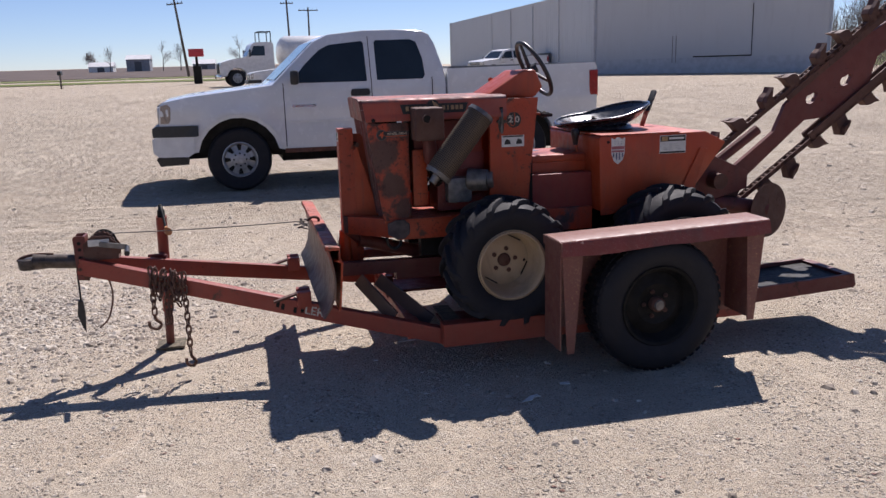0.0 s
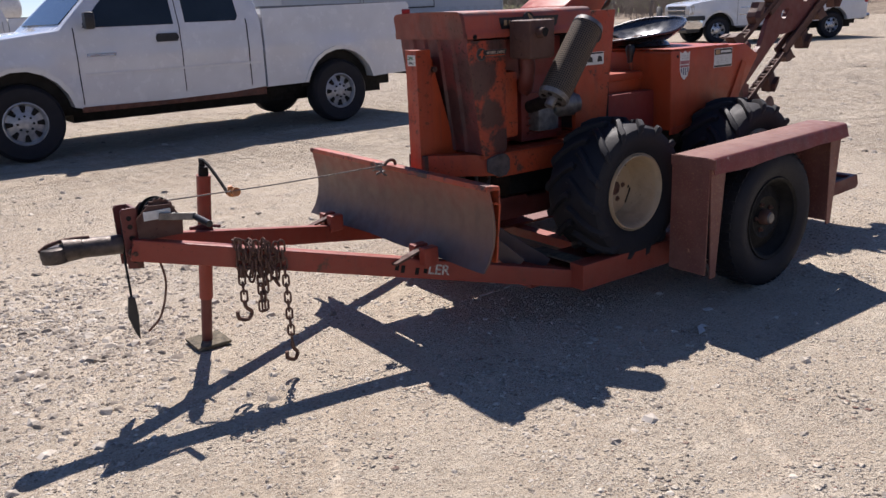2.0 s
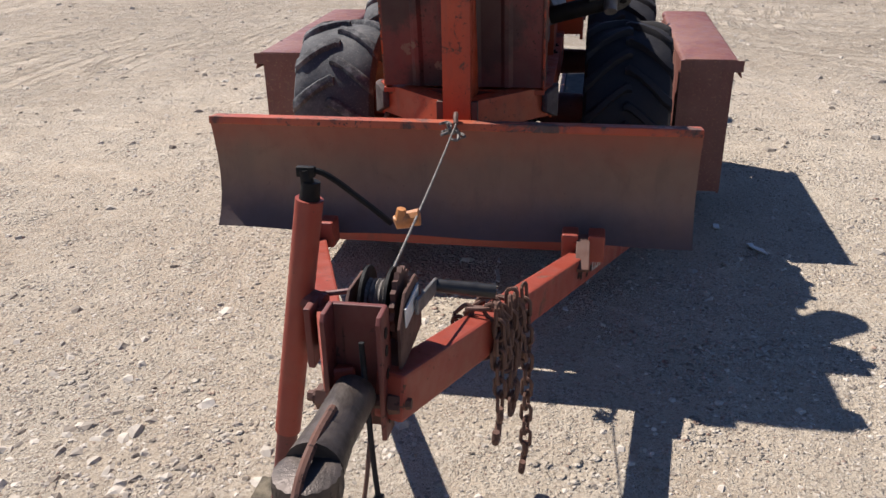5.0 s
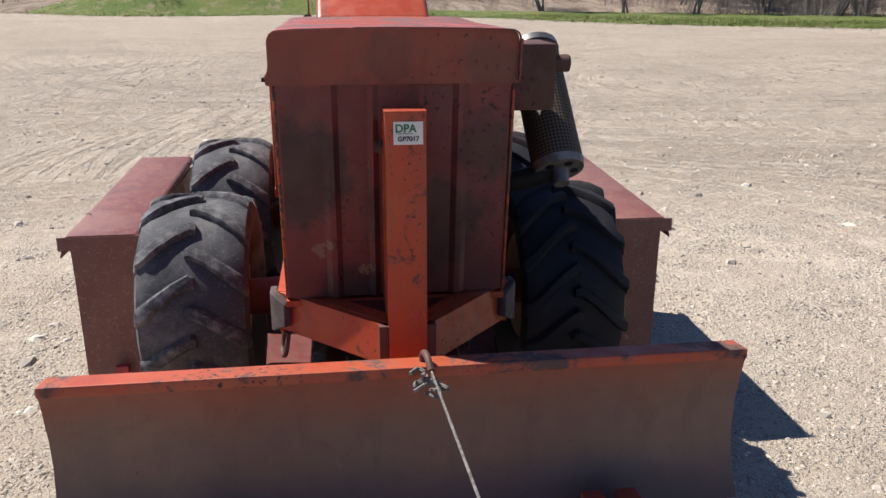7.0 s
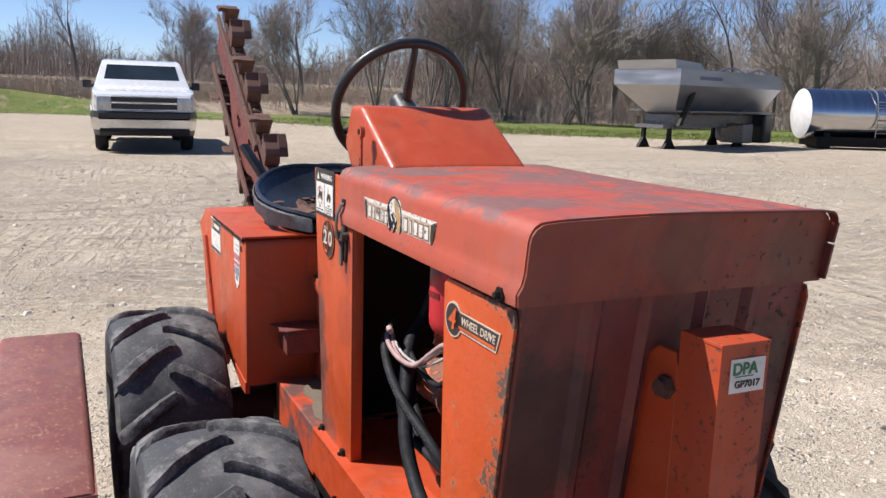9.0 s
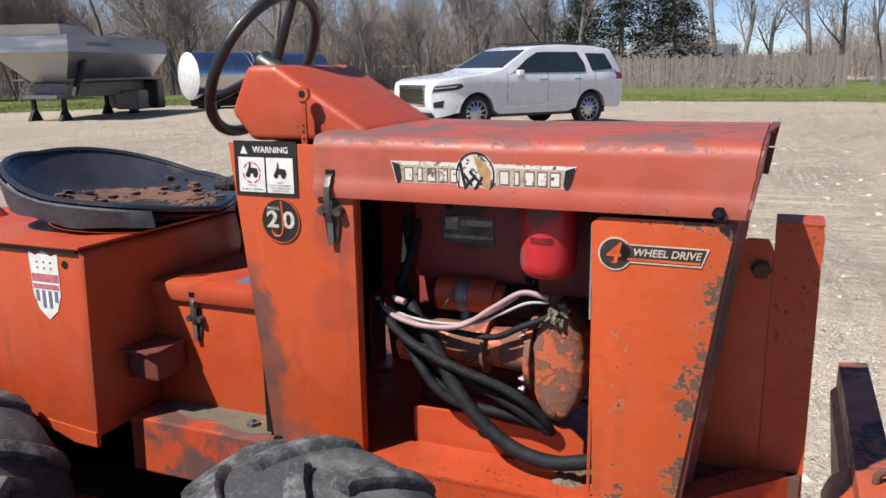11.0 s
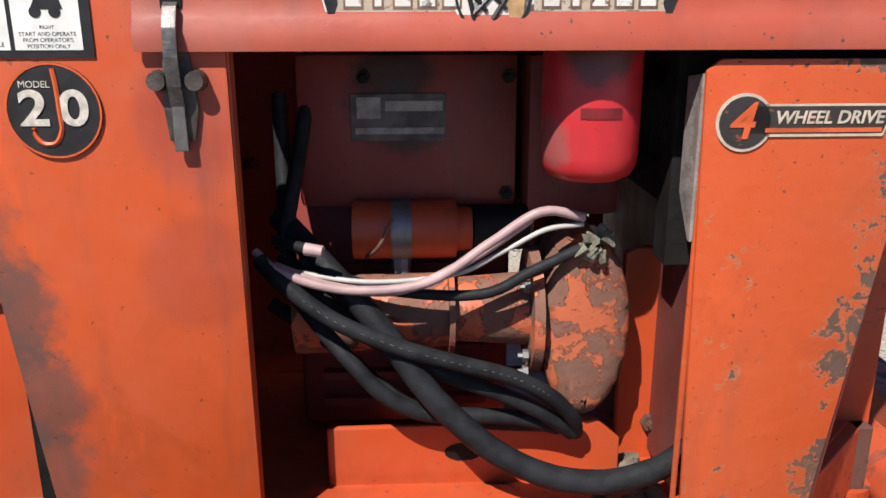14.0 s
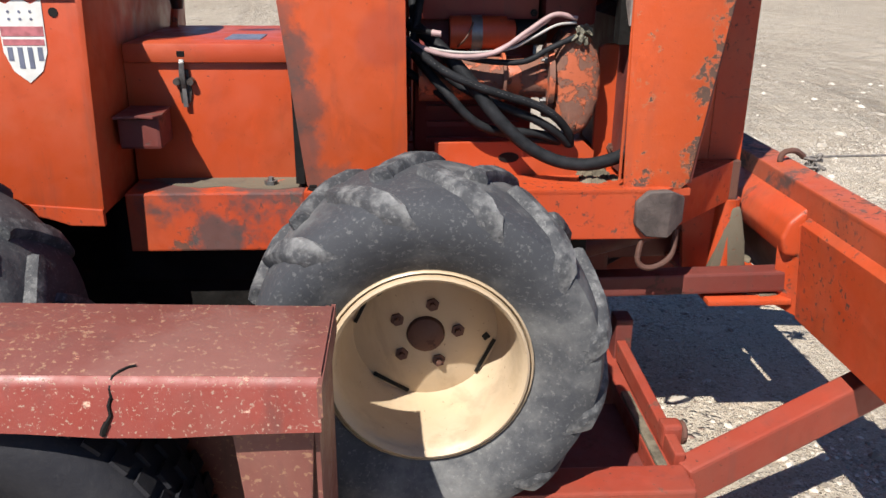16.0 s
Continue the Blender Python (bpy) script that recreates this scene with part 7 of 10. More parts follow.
def build_winch():
    bm = bmesh.new()
    c = Vector((-1.868, 0.02, 0.640))
    for s in (-1, 1):
        prism(bm, [(-1.955, 0.575), (-1.955, 0.650), (-1.91, 0.690), (-1.83, 0.685), (-1.795, 0.625), (-1.80, 0.575)], *sorted((YC - 0.018 + s * 0.046, YC - 0.018 + s * 0.041)), "y", 0.001)
    slab(bm, -1.95, -1.80, YC - 0.062, YC + 0.028, 0.572, 0.580)
    winch = part("hand_winch", bm, RUST, trailer, "rusty hand winch with wire rope")
    bm = bmesh.new()
    rod(bm, (-1.868, -0.036, 0.650), (-1.868, -0.031, 0.650), 0.058, 0.058, 24)
    rod(bm, (-1.868, -0.076, 0.650), (-1.868, -0.071, 0.650), 0.058, 0.058, 24)
    rod(bm, (-1.868, -0.105, 0.650), (-1.868, -0.010, 0.650), 0.015, 0.015, 12)
    part("drum", bm, DARK, winch, "", True)
    bm = bmesh.new()
    for i in range(5):
        turned(bm, [(0.034, -0.004), (0.038, 0.0), (0.034, 0.004)], 20, pose(-1.868, -0.068 + i * 0.0078, 0.650))
    part("rope_coil", bm, ROPE, winch, "", True)
    bm = bmesh.new()
    teeth = []
    for i in range(36):
        r = 0.052 if i % 2 else 0.060
        teeth.append((-1.868 + r * math.cos(i * math.tau / 36), 0.650 + r * math.sin(i * math.tau / 36)))
    prism(bm, teeth, -0.090, -0.082, "y")
    part("gear", bm, RUST, winch, "toothed steel gear")
    bm = bmesh.new()
    prism(bm, [(-1.93, 0.640), (-1.93, 0.672), (-1.835, 0.672), (-1.835, 0.640)], -0.1105, -0.1075, "y", 0.001)
    part("winch_label", bm, WHITE, winch, "pale worn label strip")
    bm = bmesh.new()
    beam(bm, (-1.88, -0.116, 0.650), (-1.755, -0.124, 0.630), 0.006, 0.026, 0.002)
    handle = part("winch_handle", bm, GREY_STEEL, winch)
    bm = bmesh.new()
    rod(bm, (-1.755, -0.124, 0.628), (-1.744, -0.226, 0.618), 0.012, 0.0125, 12)
    part("grip", bm, BLACK, handle, "black tubular grip", True)
    # rope to the middle of the blade rim
    a, b = Vector((-1.868, -0.070, 0.692)), Vector((-0.885, -0.022, 0.676))
    bm = bmesh.new()
    tube(bm, [a, a.lerp(b, 0.5) + Vector((0, 0, -0.006)), b], 0.0027, 6)
    part("winch_rope", bm, ROPE, winch, "taut wire rope", True)
    bm = bmesh.new()
    rng = random.Random(2)
    for i in range(9):
        p = b + Vector((-0.02 + rng.uniform(-0.02, 0.02), rng.uniform(-0.02, 0.02), -0.006 + rng.uniform(-0.015, 0.012)))
        tube(bm, [p, p + Vector((rng.uniform(-0.03, 0.01), rng.uniform(-0.025, 0.025), rng.uniform(-0.02, 0.01))), p + Vector((rng.uniform(-0.03, 0.02), rng.uniform(-0.03, 0.03), rng.uniform(-0.03, 0.005)))], 0.004, 6, 4)
    part("rope_knot", bm, ROPE, winch, "frayed knot", True)
    bm = bmesh.new()
    tube(bm, [b + Vector((-0.005, 0, 0)), b + Vector((0.02, 0.004, 0.016)), b + Vector((0.05, 0.008, 0.012)), b + Vector((0.055, 0.01, -0.012)), b + Vector((0.03, 0.006, -0.02))], 0.007, 8)
    part("rope_hook", bm, RUST, winch, "rusty hook", True)


build_winch()


def link_mesh():
    bm = bmesh.new()
    path = []
    for i in range(12):
        t = i * math.tau / 12
        path.append(Vector((0.0115 * math.cos(t), 0, 0.0115 * math.sin(t) + (0.0105 if math.sin(t) > 0 else -0.0105))))
    rings = []
    for i, p in enumerate(path):
        dd = (path[(i + 1) % 12] - path[i - 1]).normalized()
        sd = Vector((0, 1, 0))
        tp = sd.cross(dd)
        rings.append([bm.verts.new(p + 0.0043 * (math.cos(a) * sd + math.sin(a) * tp)) for a in (0, 1.05, 2.09, 3.14, 4.19, 5.24)])
    for i in range(12):
        for j in range(6):
            bm.faces.new((rings[i][j], rings[i][(j + 1) % 6], rings[(i + 1) % 12][(j + 1) % 6], rings[(i + 1) % 12][j]))
    return bm


def build_chains():
    hooks = [(rail_at(-1.650, -1) + Vector((0, -0.045, -0.19)), 1.0), (rail_at(-1.500, -1) + Vector((0, -0.046, -0.345)), 0.8)]
    chain = None
    for p, f in hooks:
        bm = bmesh.new()
        tube(bm, [p + Vector((0, 0, 0.03)), p + Vector((0.002, 0, 0.005)), p + Vector((0.024 * f, 0.004, -0.022)), p + Vector((0.006, 0.006, -0.046)), p + Vector((-0.026 * f, 0.006, -0.034)), p + Vector((-0.030 * f, 0.004, -0.006))], 0.0075, 8)
        if chain is None:
            chain = part("safety_chain", bm, CHAIN_RUST, trailer, "rusty safety chain wound round the drawbar", True)
        else:
            part("hook", bm, CHAIN_RUST, chain, "", True)
    proto = None

    def run(points):
        nonlocal proto
        line = smooth_line(points, 12)
        step = 0.0325
        marks, need, acc = [], 0.0, 0.0
        for a, b in zip(line, line[1:]):
            seg = (b - a).length
            while acc + seg >= need:
                marks.append((a.lerp(b, (need - acc) / max(seg, 1e-6)), (b - a).normalized()))
                need += step
            acc += seg
        for i, (p, dd) in enumerate(marks):
            q = dd.to_track_quat("Z", "Y").to_matrix().to_4x4()
            m = Matrix.Translation(p) @ q @ pose(0, 0, 0, 0, 0, 90 * (i % 2) + 20)
            if proto is None:
                first = part("link", link_mesh(), CHAIN_RUST, chain, "", True, m)
                proto = first.data
            else:
                shared("link", proto, chain, m)

    def wrap(x, slack):
        c = rail_at(x, -1)
        return [c + Vector((0, -0.038, slack)), c + Vector((0.004, -0.036, 0.035)), c + Vector((0.008, 0.0, 0.054)), c + Vector((0.012, 0.036, 0.03)), c + Vector((0.016, 0.034, -0.03)), c + Vector((0.02, 0.0, -0.056)), c + Vector((0.022, -0.036, -0.03)), c + Vector((0.024, -0.038, 0.03))]

    for x, slack in ((-1.648, -0.05), (-1.604, -0.02), (-1.555, -0.06)):
        run(wrap(x, slack))
    for x, wide, deep in ((-1.632, 0.030, -0.075), (-1.548, 0.032, -0.085)):
        c = rail_at(x, -1)
        run([c + Vector((0, -0.036, 0.045)), c + Vector((0.004, -0.045, -0.03)), c + Vector((wide * 0.5, -0.048, deep)), c + Vector((wide - 0.004, -0.045, -0.03)), c + Vector((wide, -0.034, 0.048))])
    c = rail_at(-1.650, -1)
    run([c + Vector((0, -0.040, 0.05)), c + Vector((0, -0.043, -0.05)), c + Vector((0, -0.045, -0.155))])
    c = rail_at(-1.590, -1)
    run([c + Vector((0, -0.04, 0.05)), c + Vector((0.002, -0.045, -0.08)), c + Vector((-0.004, -0.046, -0.20))])
    run([c + Vector((0.03, -0.04, 0.05)), c + Vector((0.02, -0.046, -0.08)), c + Vector((0.006, -0.047, -0.205))])
    c = rail_at(-1.500, -1)
    run([c + Vector((0, -0.035, 0.055)), c + Vector((0, -0.044, -0.06)), c + Vector((0, -0.046, -0.31))])


build_chains()


def build_deck():
    bm = bmesh.new()
    for s in (-1, 1):
        slab(bm, -0.455 if s > 0 else -0.33, 1.26, *sorted((s * 0.560, s * 0.640)), 0.135, 0.245, edge=0.005)
    slab(bm, -0.470, -0.410, -0.47, 0.60, 0.135, 0.225, edge=0.005)
    slab(bm, 1.20, 1.27, -0.60, 0.60, 0.135, 0.235, edge=0.005)
    for x in (0.1, 0.62):
        slab(bm, x, x + 0.07, -0.58, 0.58, 0.115, 0.160)
    part("bed_frame", bm, TONGUE, trailer, "red steel bed frame")
    for s in (-1, 1):
        bm = bmesh.new()
        slab(bm, -0.41 if s > 0 else -0.28, 1.20, *sorted((s * 0.25, s * 0.556)), 0.172, 0.187, edge=0.003)
        track = part("wheel_track", bm, OXIDE, trailer, "rusty steel wheel track")
        bm = bmesh.new()
        slab(bm, -0.432 if s > 0 else -0.30, -0.412 if s > 0 else -0.22, *sorted((s * 0.28, s * 0.553)), 0.2255, 0.236, edge=0.004)
        part("dried_mud", bm, GREASE, track)
        if s < 0:
            continue
        # tie ring at the front corner
        bm = bmesh.new()
        slab(bm, -0.476, -0.436, *sorted((s * 0.455, s * 0.492)), 0.228, 0.280, edge=0.008)
        ring = part("tie_ring", bm, TONGUE, trailer)
        bm = bmesh.new()
        tube(bm, [(-0.480, s * 0.474 + 0.018 * math.cos(t), 0.256 + 0.018 * math.sin(t)) for t in [i * math.tau / 12 for i in range(13)]], 0.006, 6, 1)
        part("ring", bm, RUST, ring, "", True)
        bm = bmesh.new()
        beam(bm, (-0.444, s * 0.14, 0.265), (-0.452, s * 0.55, 0.238), 0.022, 0.045, 0.004)
        part("front_lip", bm, TONGUE, trailer, "raised red lip across the front of the bed")
        bm = bmesh.new()
        slab(bm, -0.478, -0.438, *sorted((s * 0.06, s * 0.115)), 0.20, 0.325, edge=0.004)
        part("lip_lug", bm, OXIDE, trailer)
    # sloping flat bars behind the blade
    for a, b in (((-0.68, -0.33, 0.425), (-0.535, -0.47, 0.255)), ((-0.575, -0.27, 0.40), (-0.345, -0.43, 0.205))):
        bm = bmesh.new()
        beam(bm, a, b, 0.014, 0.070, 0.003)
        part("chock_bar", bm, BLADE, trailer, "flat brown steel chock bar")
    bm = bmesh.new()
    for y0, y1 in ((-0.62, -0.22), (0.22, 0.62)):
        bm = bmesh.new()
        prism(bm, [(1.26, 0.232), (1.90, 0.262), (1.90, 0.270), (1.26, 0.240)], y0 + 0.02, y1 - 0.02, "y")
        ramp = part("tail_ramp", bm, DARK, trailer, "dark folded tail ramp plate")
        for y in (y0, y1 - 0.02):
            bm = bmesh.new()
            prism(bm, [(1.26, 0.185), (1.92, 0.215), (1.94, 0.235), (1.92, 0.292), (1.26, 0.262)], y, y + 0.02, "y", 0.003)
            part("ramp_rail", bm, OXIDE, ramp, "dull red edge rail")
        bm = bmesh.new()
        prism(bm, [(1.90, 0.225), (1.955, 0.205), (1.97, 0.225), (1.955, 0.285), (1.90, 0.285)], y0 + 0.02, y1 - 0.02, "y", 0.004)
        part("ramp_lip", bm, OXIDE, ramp)


build_deck()


def build_fender(s, y0, y1, label):
    """A fender: flat top with a folded lip, front and rear skirts and outer legs. y0 is the inner, y1 the outer edge."""
    bm = bmesh.new()
    x0, x1, z0, z1 = (0.157 if s > 0 else 0.145), 1.195, 0.662, 0.692
    for i in range(12):
        a, b = i / 12, (i + 1) / 12
        za, zb = z0 + (z1 - z0) * a, z0 + (z1 - z0) * b
        xa, xb = x0 + (x1 - x0) * a, x0 + (x1 - x0) * b
        section = [(s * y0, -0.022), (s * (y0 + 0.002), -0.012), (s * (y0 + 0.007), -0.004), (s * (y0 + 0.016), 0), (s * (y1 - 0.030), 0.0), (s * (y1 - 0.020), -0.003), (s * (y1 - 0.024), -0.008), (s * (y1 - 0.032), -0.006), (s * (y0 + 0.016), -0.006), (s * (y0 + 0.009), -0.010), (s * (y0 + 0.005), -0.022)]
        ra = [bm.verts.new((xa, y, za + z)) for y, z in section]
        rb = [bm.verts.new((xb, y, zb + z)) for y, z in section]
        n = len(section)
        for k in range(n):
            bm.faces.new((ra[k], ra[(k + 1) % n], rb[(k + 1) % n], rb[k]))
        if i == 0:
            bm.faces.new(ra)
        if i == 11:
            bm.faces.new(rb[::-1])
    slab(bm, x0 - 0.003, x0 + 0.003, *sorted((s * y0, s * (y1 + 0.004))), z0 - 0.045, z0 - 0.004)
    bmesh.ops.remove_doubles(bm, verts=bm.verts, dist=0.0005)
    fender = part("fender", bm, FENDER, trailer, label, True)
    bm = bmesh.new()
    section = [(s * (y1 - 0.0205), -0.0032), (s * (y1 - 0.014), -0.008), (s * (y1 - 0.011), -0.016), (s * (y1 + 0.002), -0.066), (s * (y1 - 0.003), -0.066), (s * (y1 - 0.016), -0.018), (s * (y1 - 0.0235), -0.0075)]
    rings = []
    for i in range(13):
        f = i / 12
        droop = 0.003 * math.sin(i * 1.9) + (0.010 if i in (2, 3) else 0)
        rings.append([bm.verts.new((x0 + (x1 - x0) * f, y, z0 + (z1 - z0) * f + z - (droop if z < -0.05 else 0))) for y, z in section])
    for a, b in zip(rings, rings[1:]):
        for k in range(len(section)):
            j = (k + 1) % len(section)
            bm.faces.new((a[k], a[j], b[j], b[k]))
    bm.faces.new(rings[0])
    bm.faces.new(rings[-1][::-1])
    part("lip", bm, LIP_PAINT, fender, "folded red lip with flecked paint", True)
    bm = bmesh.new()
    slab(bm, x0 + 0.006, x0 + 0.012, *sorted((s * y0, s * (y1 - 0.030))), 0.15, z0 - 0.006)
    slab(bm, x0 + 0.012, x1 - 0.02, *sorted((s * y0, s * (y0 + 0.006))), 0.20, z0 - 0.008)
    part("skirt", bm, FENDER, fender)
    bm = bmesh.new()
    prism(bm, [(x0 + 0.008, z0 - 0.01), (x0 + 0.17, z0 - 0.004), (x0 + 0.115, z0 - 0.05), (x0 + 0.075, 0.13), (x0 + 0.04, 0.13)], *sorted((s * (y1 - 0.034), s * (y1 - 0.026))), "y", 0.002)
    part("front_leg", bm, FENDER, fender)
    bm = bmesh.new()
    prism(bm, [(x1 - 0.17, z1 - 0.006), (x1 - 0.01, z1 - 0.004), (x1 - 0.05, 0.20), (x1 - 0.085, 0.20), (x1 - 0.11, z1 - 0.05)], *sorted((s * (y1 - 0.034), s * (y1 - 0.026))), "y", 0.002)
    slab(bm, x1 - 0.09, x1 - 0.083, *sorted((s * y0, s * (y1 - 0.034))), 0.22, z1 - 0.006)
    part("rear_leg", bm, FENDER, fender)
    return fender


build_fender(-1, 0.700, 0.920, "faded dark red steel trailer fender")
fr = build_fender(1, 0.735, 0.965, "faded dark red steel trailer fender with a split lip")
bmx = bmesh.new()
tube(bmx, [(0.376, 0.9285, 0.6698), (0.384, 0.9325, 0.6700), (0.392, 0.9400, 0.6690), (0.399, 0.9460, 0.6655), (0.402, 0.9535, 0.6530), (0.400, 0.9565, 0.6430)], 0.0017, 5, 1)
tube(bmx, [(0.400, 0.9565, 0.6430), (0.4035, 0.9590, 0.6340), (0.4015, 0.9620, 0.6230), (0.4060, 0.9642, 0.6140), (0.4090, 0.9665, 0.6030)], 0.0026, 5, 1)
tube(bmx, [(0.4060, 0.9642, 0.6140), (0.4105, 0.9662, 0.6060), (0.4120, 0.9672, 0.5990)], 0.0038, 5, 1)
part("lip_crack", bmx, DARK, fr, "dark torn split")
bmx = bmesh.new()
slab(bmx, 0.118, 0.140, 0.80, 0.84, 0.20, 0.25, edge=0.004)
part("lamp_stub", bmx, DECAL_RED, fr, "broken red lamp stub")


def build_trailer_wheel(s, y):
    m = pose(0.655, s * y, 0.312, 0, 0, 0 if s > 0 else 180)
    bm = bmesh.new()
    R, h = 0.318, 0.100
    prof = [(0.185, -h * 0.75), (0.20, -h * 0.85), (0.24, -h), (0.275, -h), (0.300, -h * 0.86), (0.312, -h * 0.72), (R, -h * 0.45), (R, 0)]
    prof = prof + [(r, -yy) for r, yy in prof[-2::-1]] + [(0.178, h * 0.6), (0.178, -h * 0.6)]
    turned(bm, prof, 64, close=True)
    wheel = part("wheel", bm, RUBBER_DARK, trailer, "dark worn road tyre on a rusty steel wheel", True, m)
    bm = bmesh.new()
    for i in range(48):
        a = i * math.tau / 48
        for k, yy in enumerate((-0.062, -0.022, 0.020, 0.060)):
            aa = a + (k % 2) * 0.06
            q = pose(0, 0, 0, 0, -math.degrees(aa), 0)
            slab(bm, R - 0.004, R + 0.006 - (0.004 if abs(yy) > 0.05 else 0), yy - 0.015, yy + 0.015, -0.013, 0.013, q)
    part("tread", bm, RUBBER_DARK, wheel)["kind"] = "stuff"
    bm = bmesh.new()
    turned(bm, [(0.176, 0.080), (0.190, 0.088), (0.194, 0.084), (0.188, 0.074), (0.170, 0.062), (0.160, 0.036), (0.150, 0.026), (0.120, 0.036), (0.098, 0.044), (0.080, 0.034), (0.060, 0.030), (0.0, 0.030)], 44)
    rim = part("rim", bm, DARK, wheel, "dark grimy steel wheel disc", True)
    bm = bmesh.new()
    for i in range(5):
        a = i * math.tau / 5
        nut(bm, (0.062 * math.cos(a), 0.030, 0.062 * math.sin(a)), (0, 1, 0), 0.011, 0.010)
    pieces("lug_nut", bm, RUST, wheel)
    bm = bmesh.new()
    turned(bm, [(0.036, 0.030), (0.036, 0.060), (0.030, 0.068), (0.026, 0.070)], 24)
    part("hub", bm, RUST, wheel, "", True)
    bm = bmesh.new()
    turned(bm, [(0.026, 0.069), (0.022, 0.076), (0.0, 0.079)], 24)
    part("hub_cap", bm, GREY_STEEL, wheel, "pale grease cap", True)


build_trailer_wheel(-1, 0.800)
build_trailer_wheel(1, 0.850)
bmx = bmesh.new()
rod(bmx, (0.655, -0.80, 0.312), (0.655, 0.85, 0.312), 0.035, 0.035, 14)
part("axle", bmx, DARK, trailer, "", True)


# ---- litter on the ground ----
def litter(name, x, y, pts, mat, label, tilt=0):
    bm = bmesh.new()
    prism(bm, pts, 0, 0.004, "z", 0)
    ob = part(name, bm, mat, None, "", False, pose(x, y, lie(x, y) + 0.006, tilt, tilt * 0.6, 0))
    tagged(ob, label, "litter")


litter("paper_scrap", 0.0, -1.004, [(-0.05, -0.02), (0.0, -0.01), (0.02, 0.02), (0.05, 0.02), (0.04, 0.045), (0.0, 0.03), (-0.03, 0.0)], WHITE, "small torn white plastic scrap on the gravel", 4)
litter("paper_scrap", 0.205, -0.864, [(-0.025, -0.01), (0.02, -0.012), (0.025, 0.01), (-0.02, 0.012)], WHITE, "small torn white plastic scrap on the gravel", 3)
litter("paper_scrap", -0.398, -0.075, [(-0.05, -0.012), (-0.01, -0.006), (0.045, 0.006), (0.05, 0.022), (0.0, 0.008), (-0.045, 0.002)], WHITE, "long torn white paper strip on the gravel", 3)
litter("paper_scrap", -0.27, -0.058, [(-0.02, -0.008), (0.02, 0.0), (0.022, 0.008), (-0.012, 0.004)], WHITE, "tiny torn white paper bit on the gravel", 3)
litter("paper_scrap", -0.602, -0.325, [(-0.012, -0.008), (0.012, -0.004), (0.008, 0.010), (-0.008, 0.008)], WHITE, "tiny torn white paper bit on the gravel", 3)


# ---- vehicles ----
def cut(bm, zs, xs):
    """Slices a mesh along levels so that it can be bent."""
    for no, co in [((0, 0, 1), (0, 0, z)) for z in zs] + [((1, 0, 0), (x, 0, 0)) for x in xs]:
        bmesh.ops.bisect_plane(bm, geom=bm.verts[:] + bm.edges[:] + bm.faces[:], plane_co=co, plane_no=no, dist=1e-4)


def span(lo, hi, n):
    return [lo + (hi - lo) * (i + 1) / (n + 1) for i in range(n)]


def shell(poly, wide, zs, xs, soft=0.0, above=0.75):
    """A body: a side outline with width wide(x, z) to each side, its edges rounded by soft over a height."""
    bm = bmesh.new()
    prism(bm, poly, -1, 1, "y")
    bmesh.ops.remove_doubles(bm, verts=bm.verts, dist=1e-5)
    if soft:
        rim = [e for e in bm.edges if min(v.co.z for v in e.verts) > above and abs(e.verts[0].co.y - e.verts[1].co.y) < 0.1]
        bmesh.ops.bevel(bm, geom=rim, offset=soft, segments=3, profile=0.55, affect="EDGES", clamp_overlap=True)
    cut(bm, zs, xs)
    for v in bm.verts:
        v.co.y *= wide(v.co.x, v.co.z)
    bmesh.ops.triangulate(bm, faces=[f for f in bm.faces if len(f.verts) > 4])
    return bm


def skin(poly, wide, side, lift=0.004, thick=0.012, zs=(), xs=()):
    """A thin piece that follows the body's side."""
    bm = bmesh.new()
    bm.faces.new([bm.verts.new((x, 0, z)) for x, z in poly])
    bmesh.ops.triangulate(bm, faces=bm.faces[:])
    cut(bm, zs, xs)
    for v in bm.verts:
        v.co.y = side * (wide(v.co.x, v.co.z) + lift)
    g = bmesh.ops.extrude_face_region(bm, geom=bm.faces[:])
    bmesh.ops.translate(bm, vec=(0, -side * thick, 0), verts=[v for v in g["geom"] if isinstance(v, bmesh.types.BMVert)])
    return bm


def pane(corners, lift=0.006):
    """A flat pane over four corners."""
    c = [Vector(p) for p in corners]
    n = (c[1] - c[0]).cross(c[3] - c[0]).normalized()
    bm = bmesh.new()
    a = [bm.verts.new(p + n * lift) for p in c]
    b = [bm.verts.new(p - n * 0.01) for p in c]
    bm.faces.new(a)
    bm.faces.new(b[::-1])
    for i in range(4):
        bm.faces.new((a[i], a[(i + 1) % 4], b[(i + 1) % 4], b[i]))
    return bm


def arch(cx, cz, r, z0, n=9):
    """Points of a wheel arch from front to back, ending at height z0."""
    a0 = math.asin((z0 - cz) / r)
    return [(cx - r * math.cos(a0 + (math.pi - 2 * a0) * i / n), cz + r * math.sin(a0 + (math.pi - 2 * a0) * i / n)) for i in range(n + 1)]


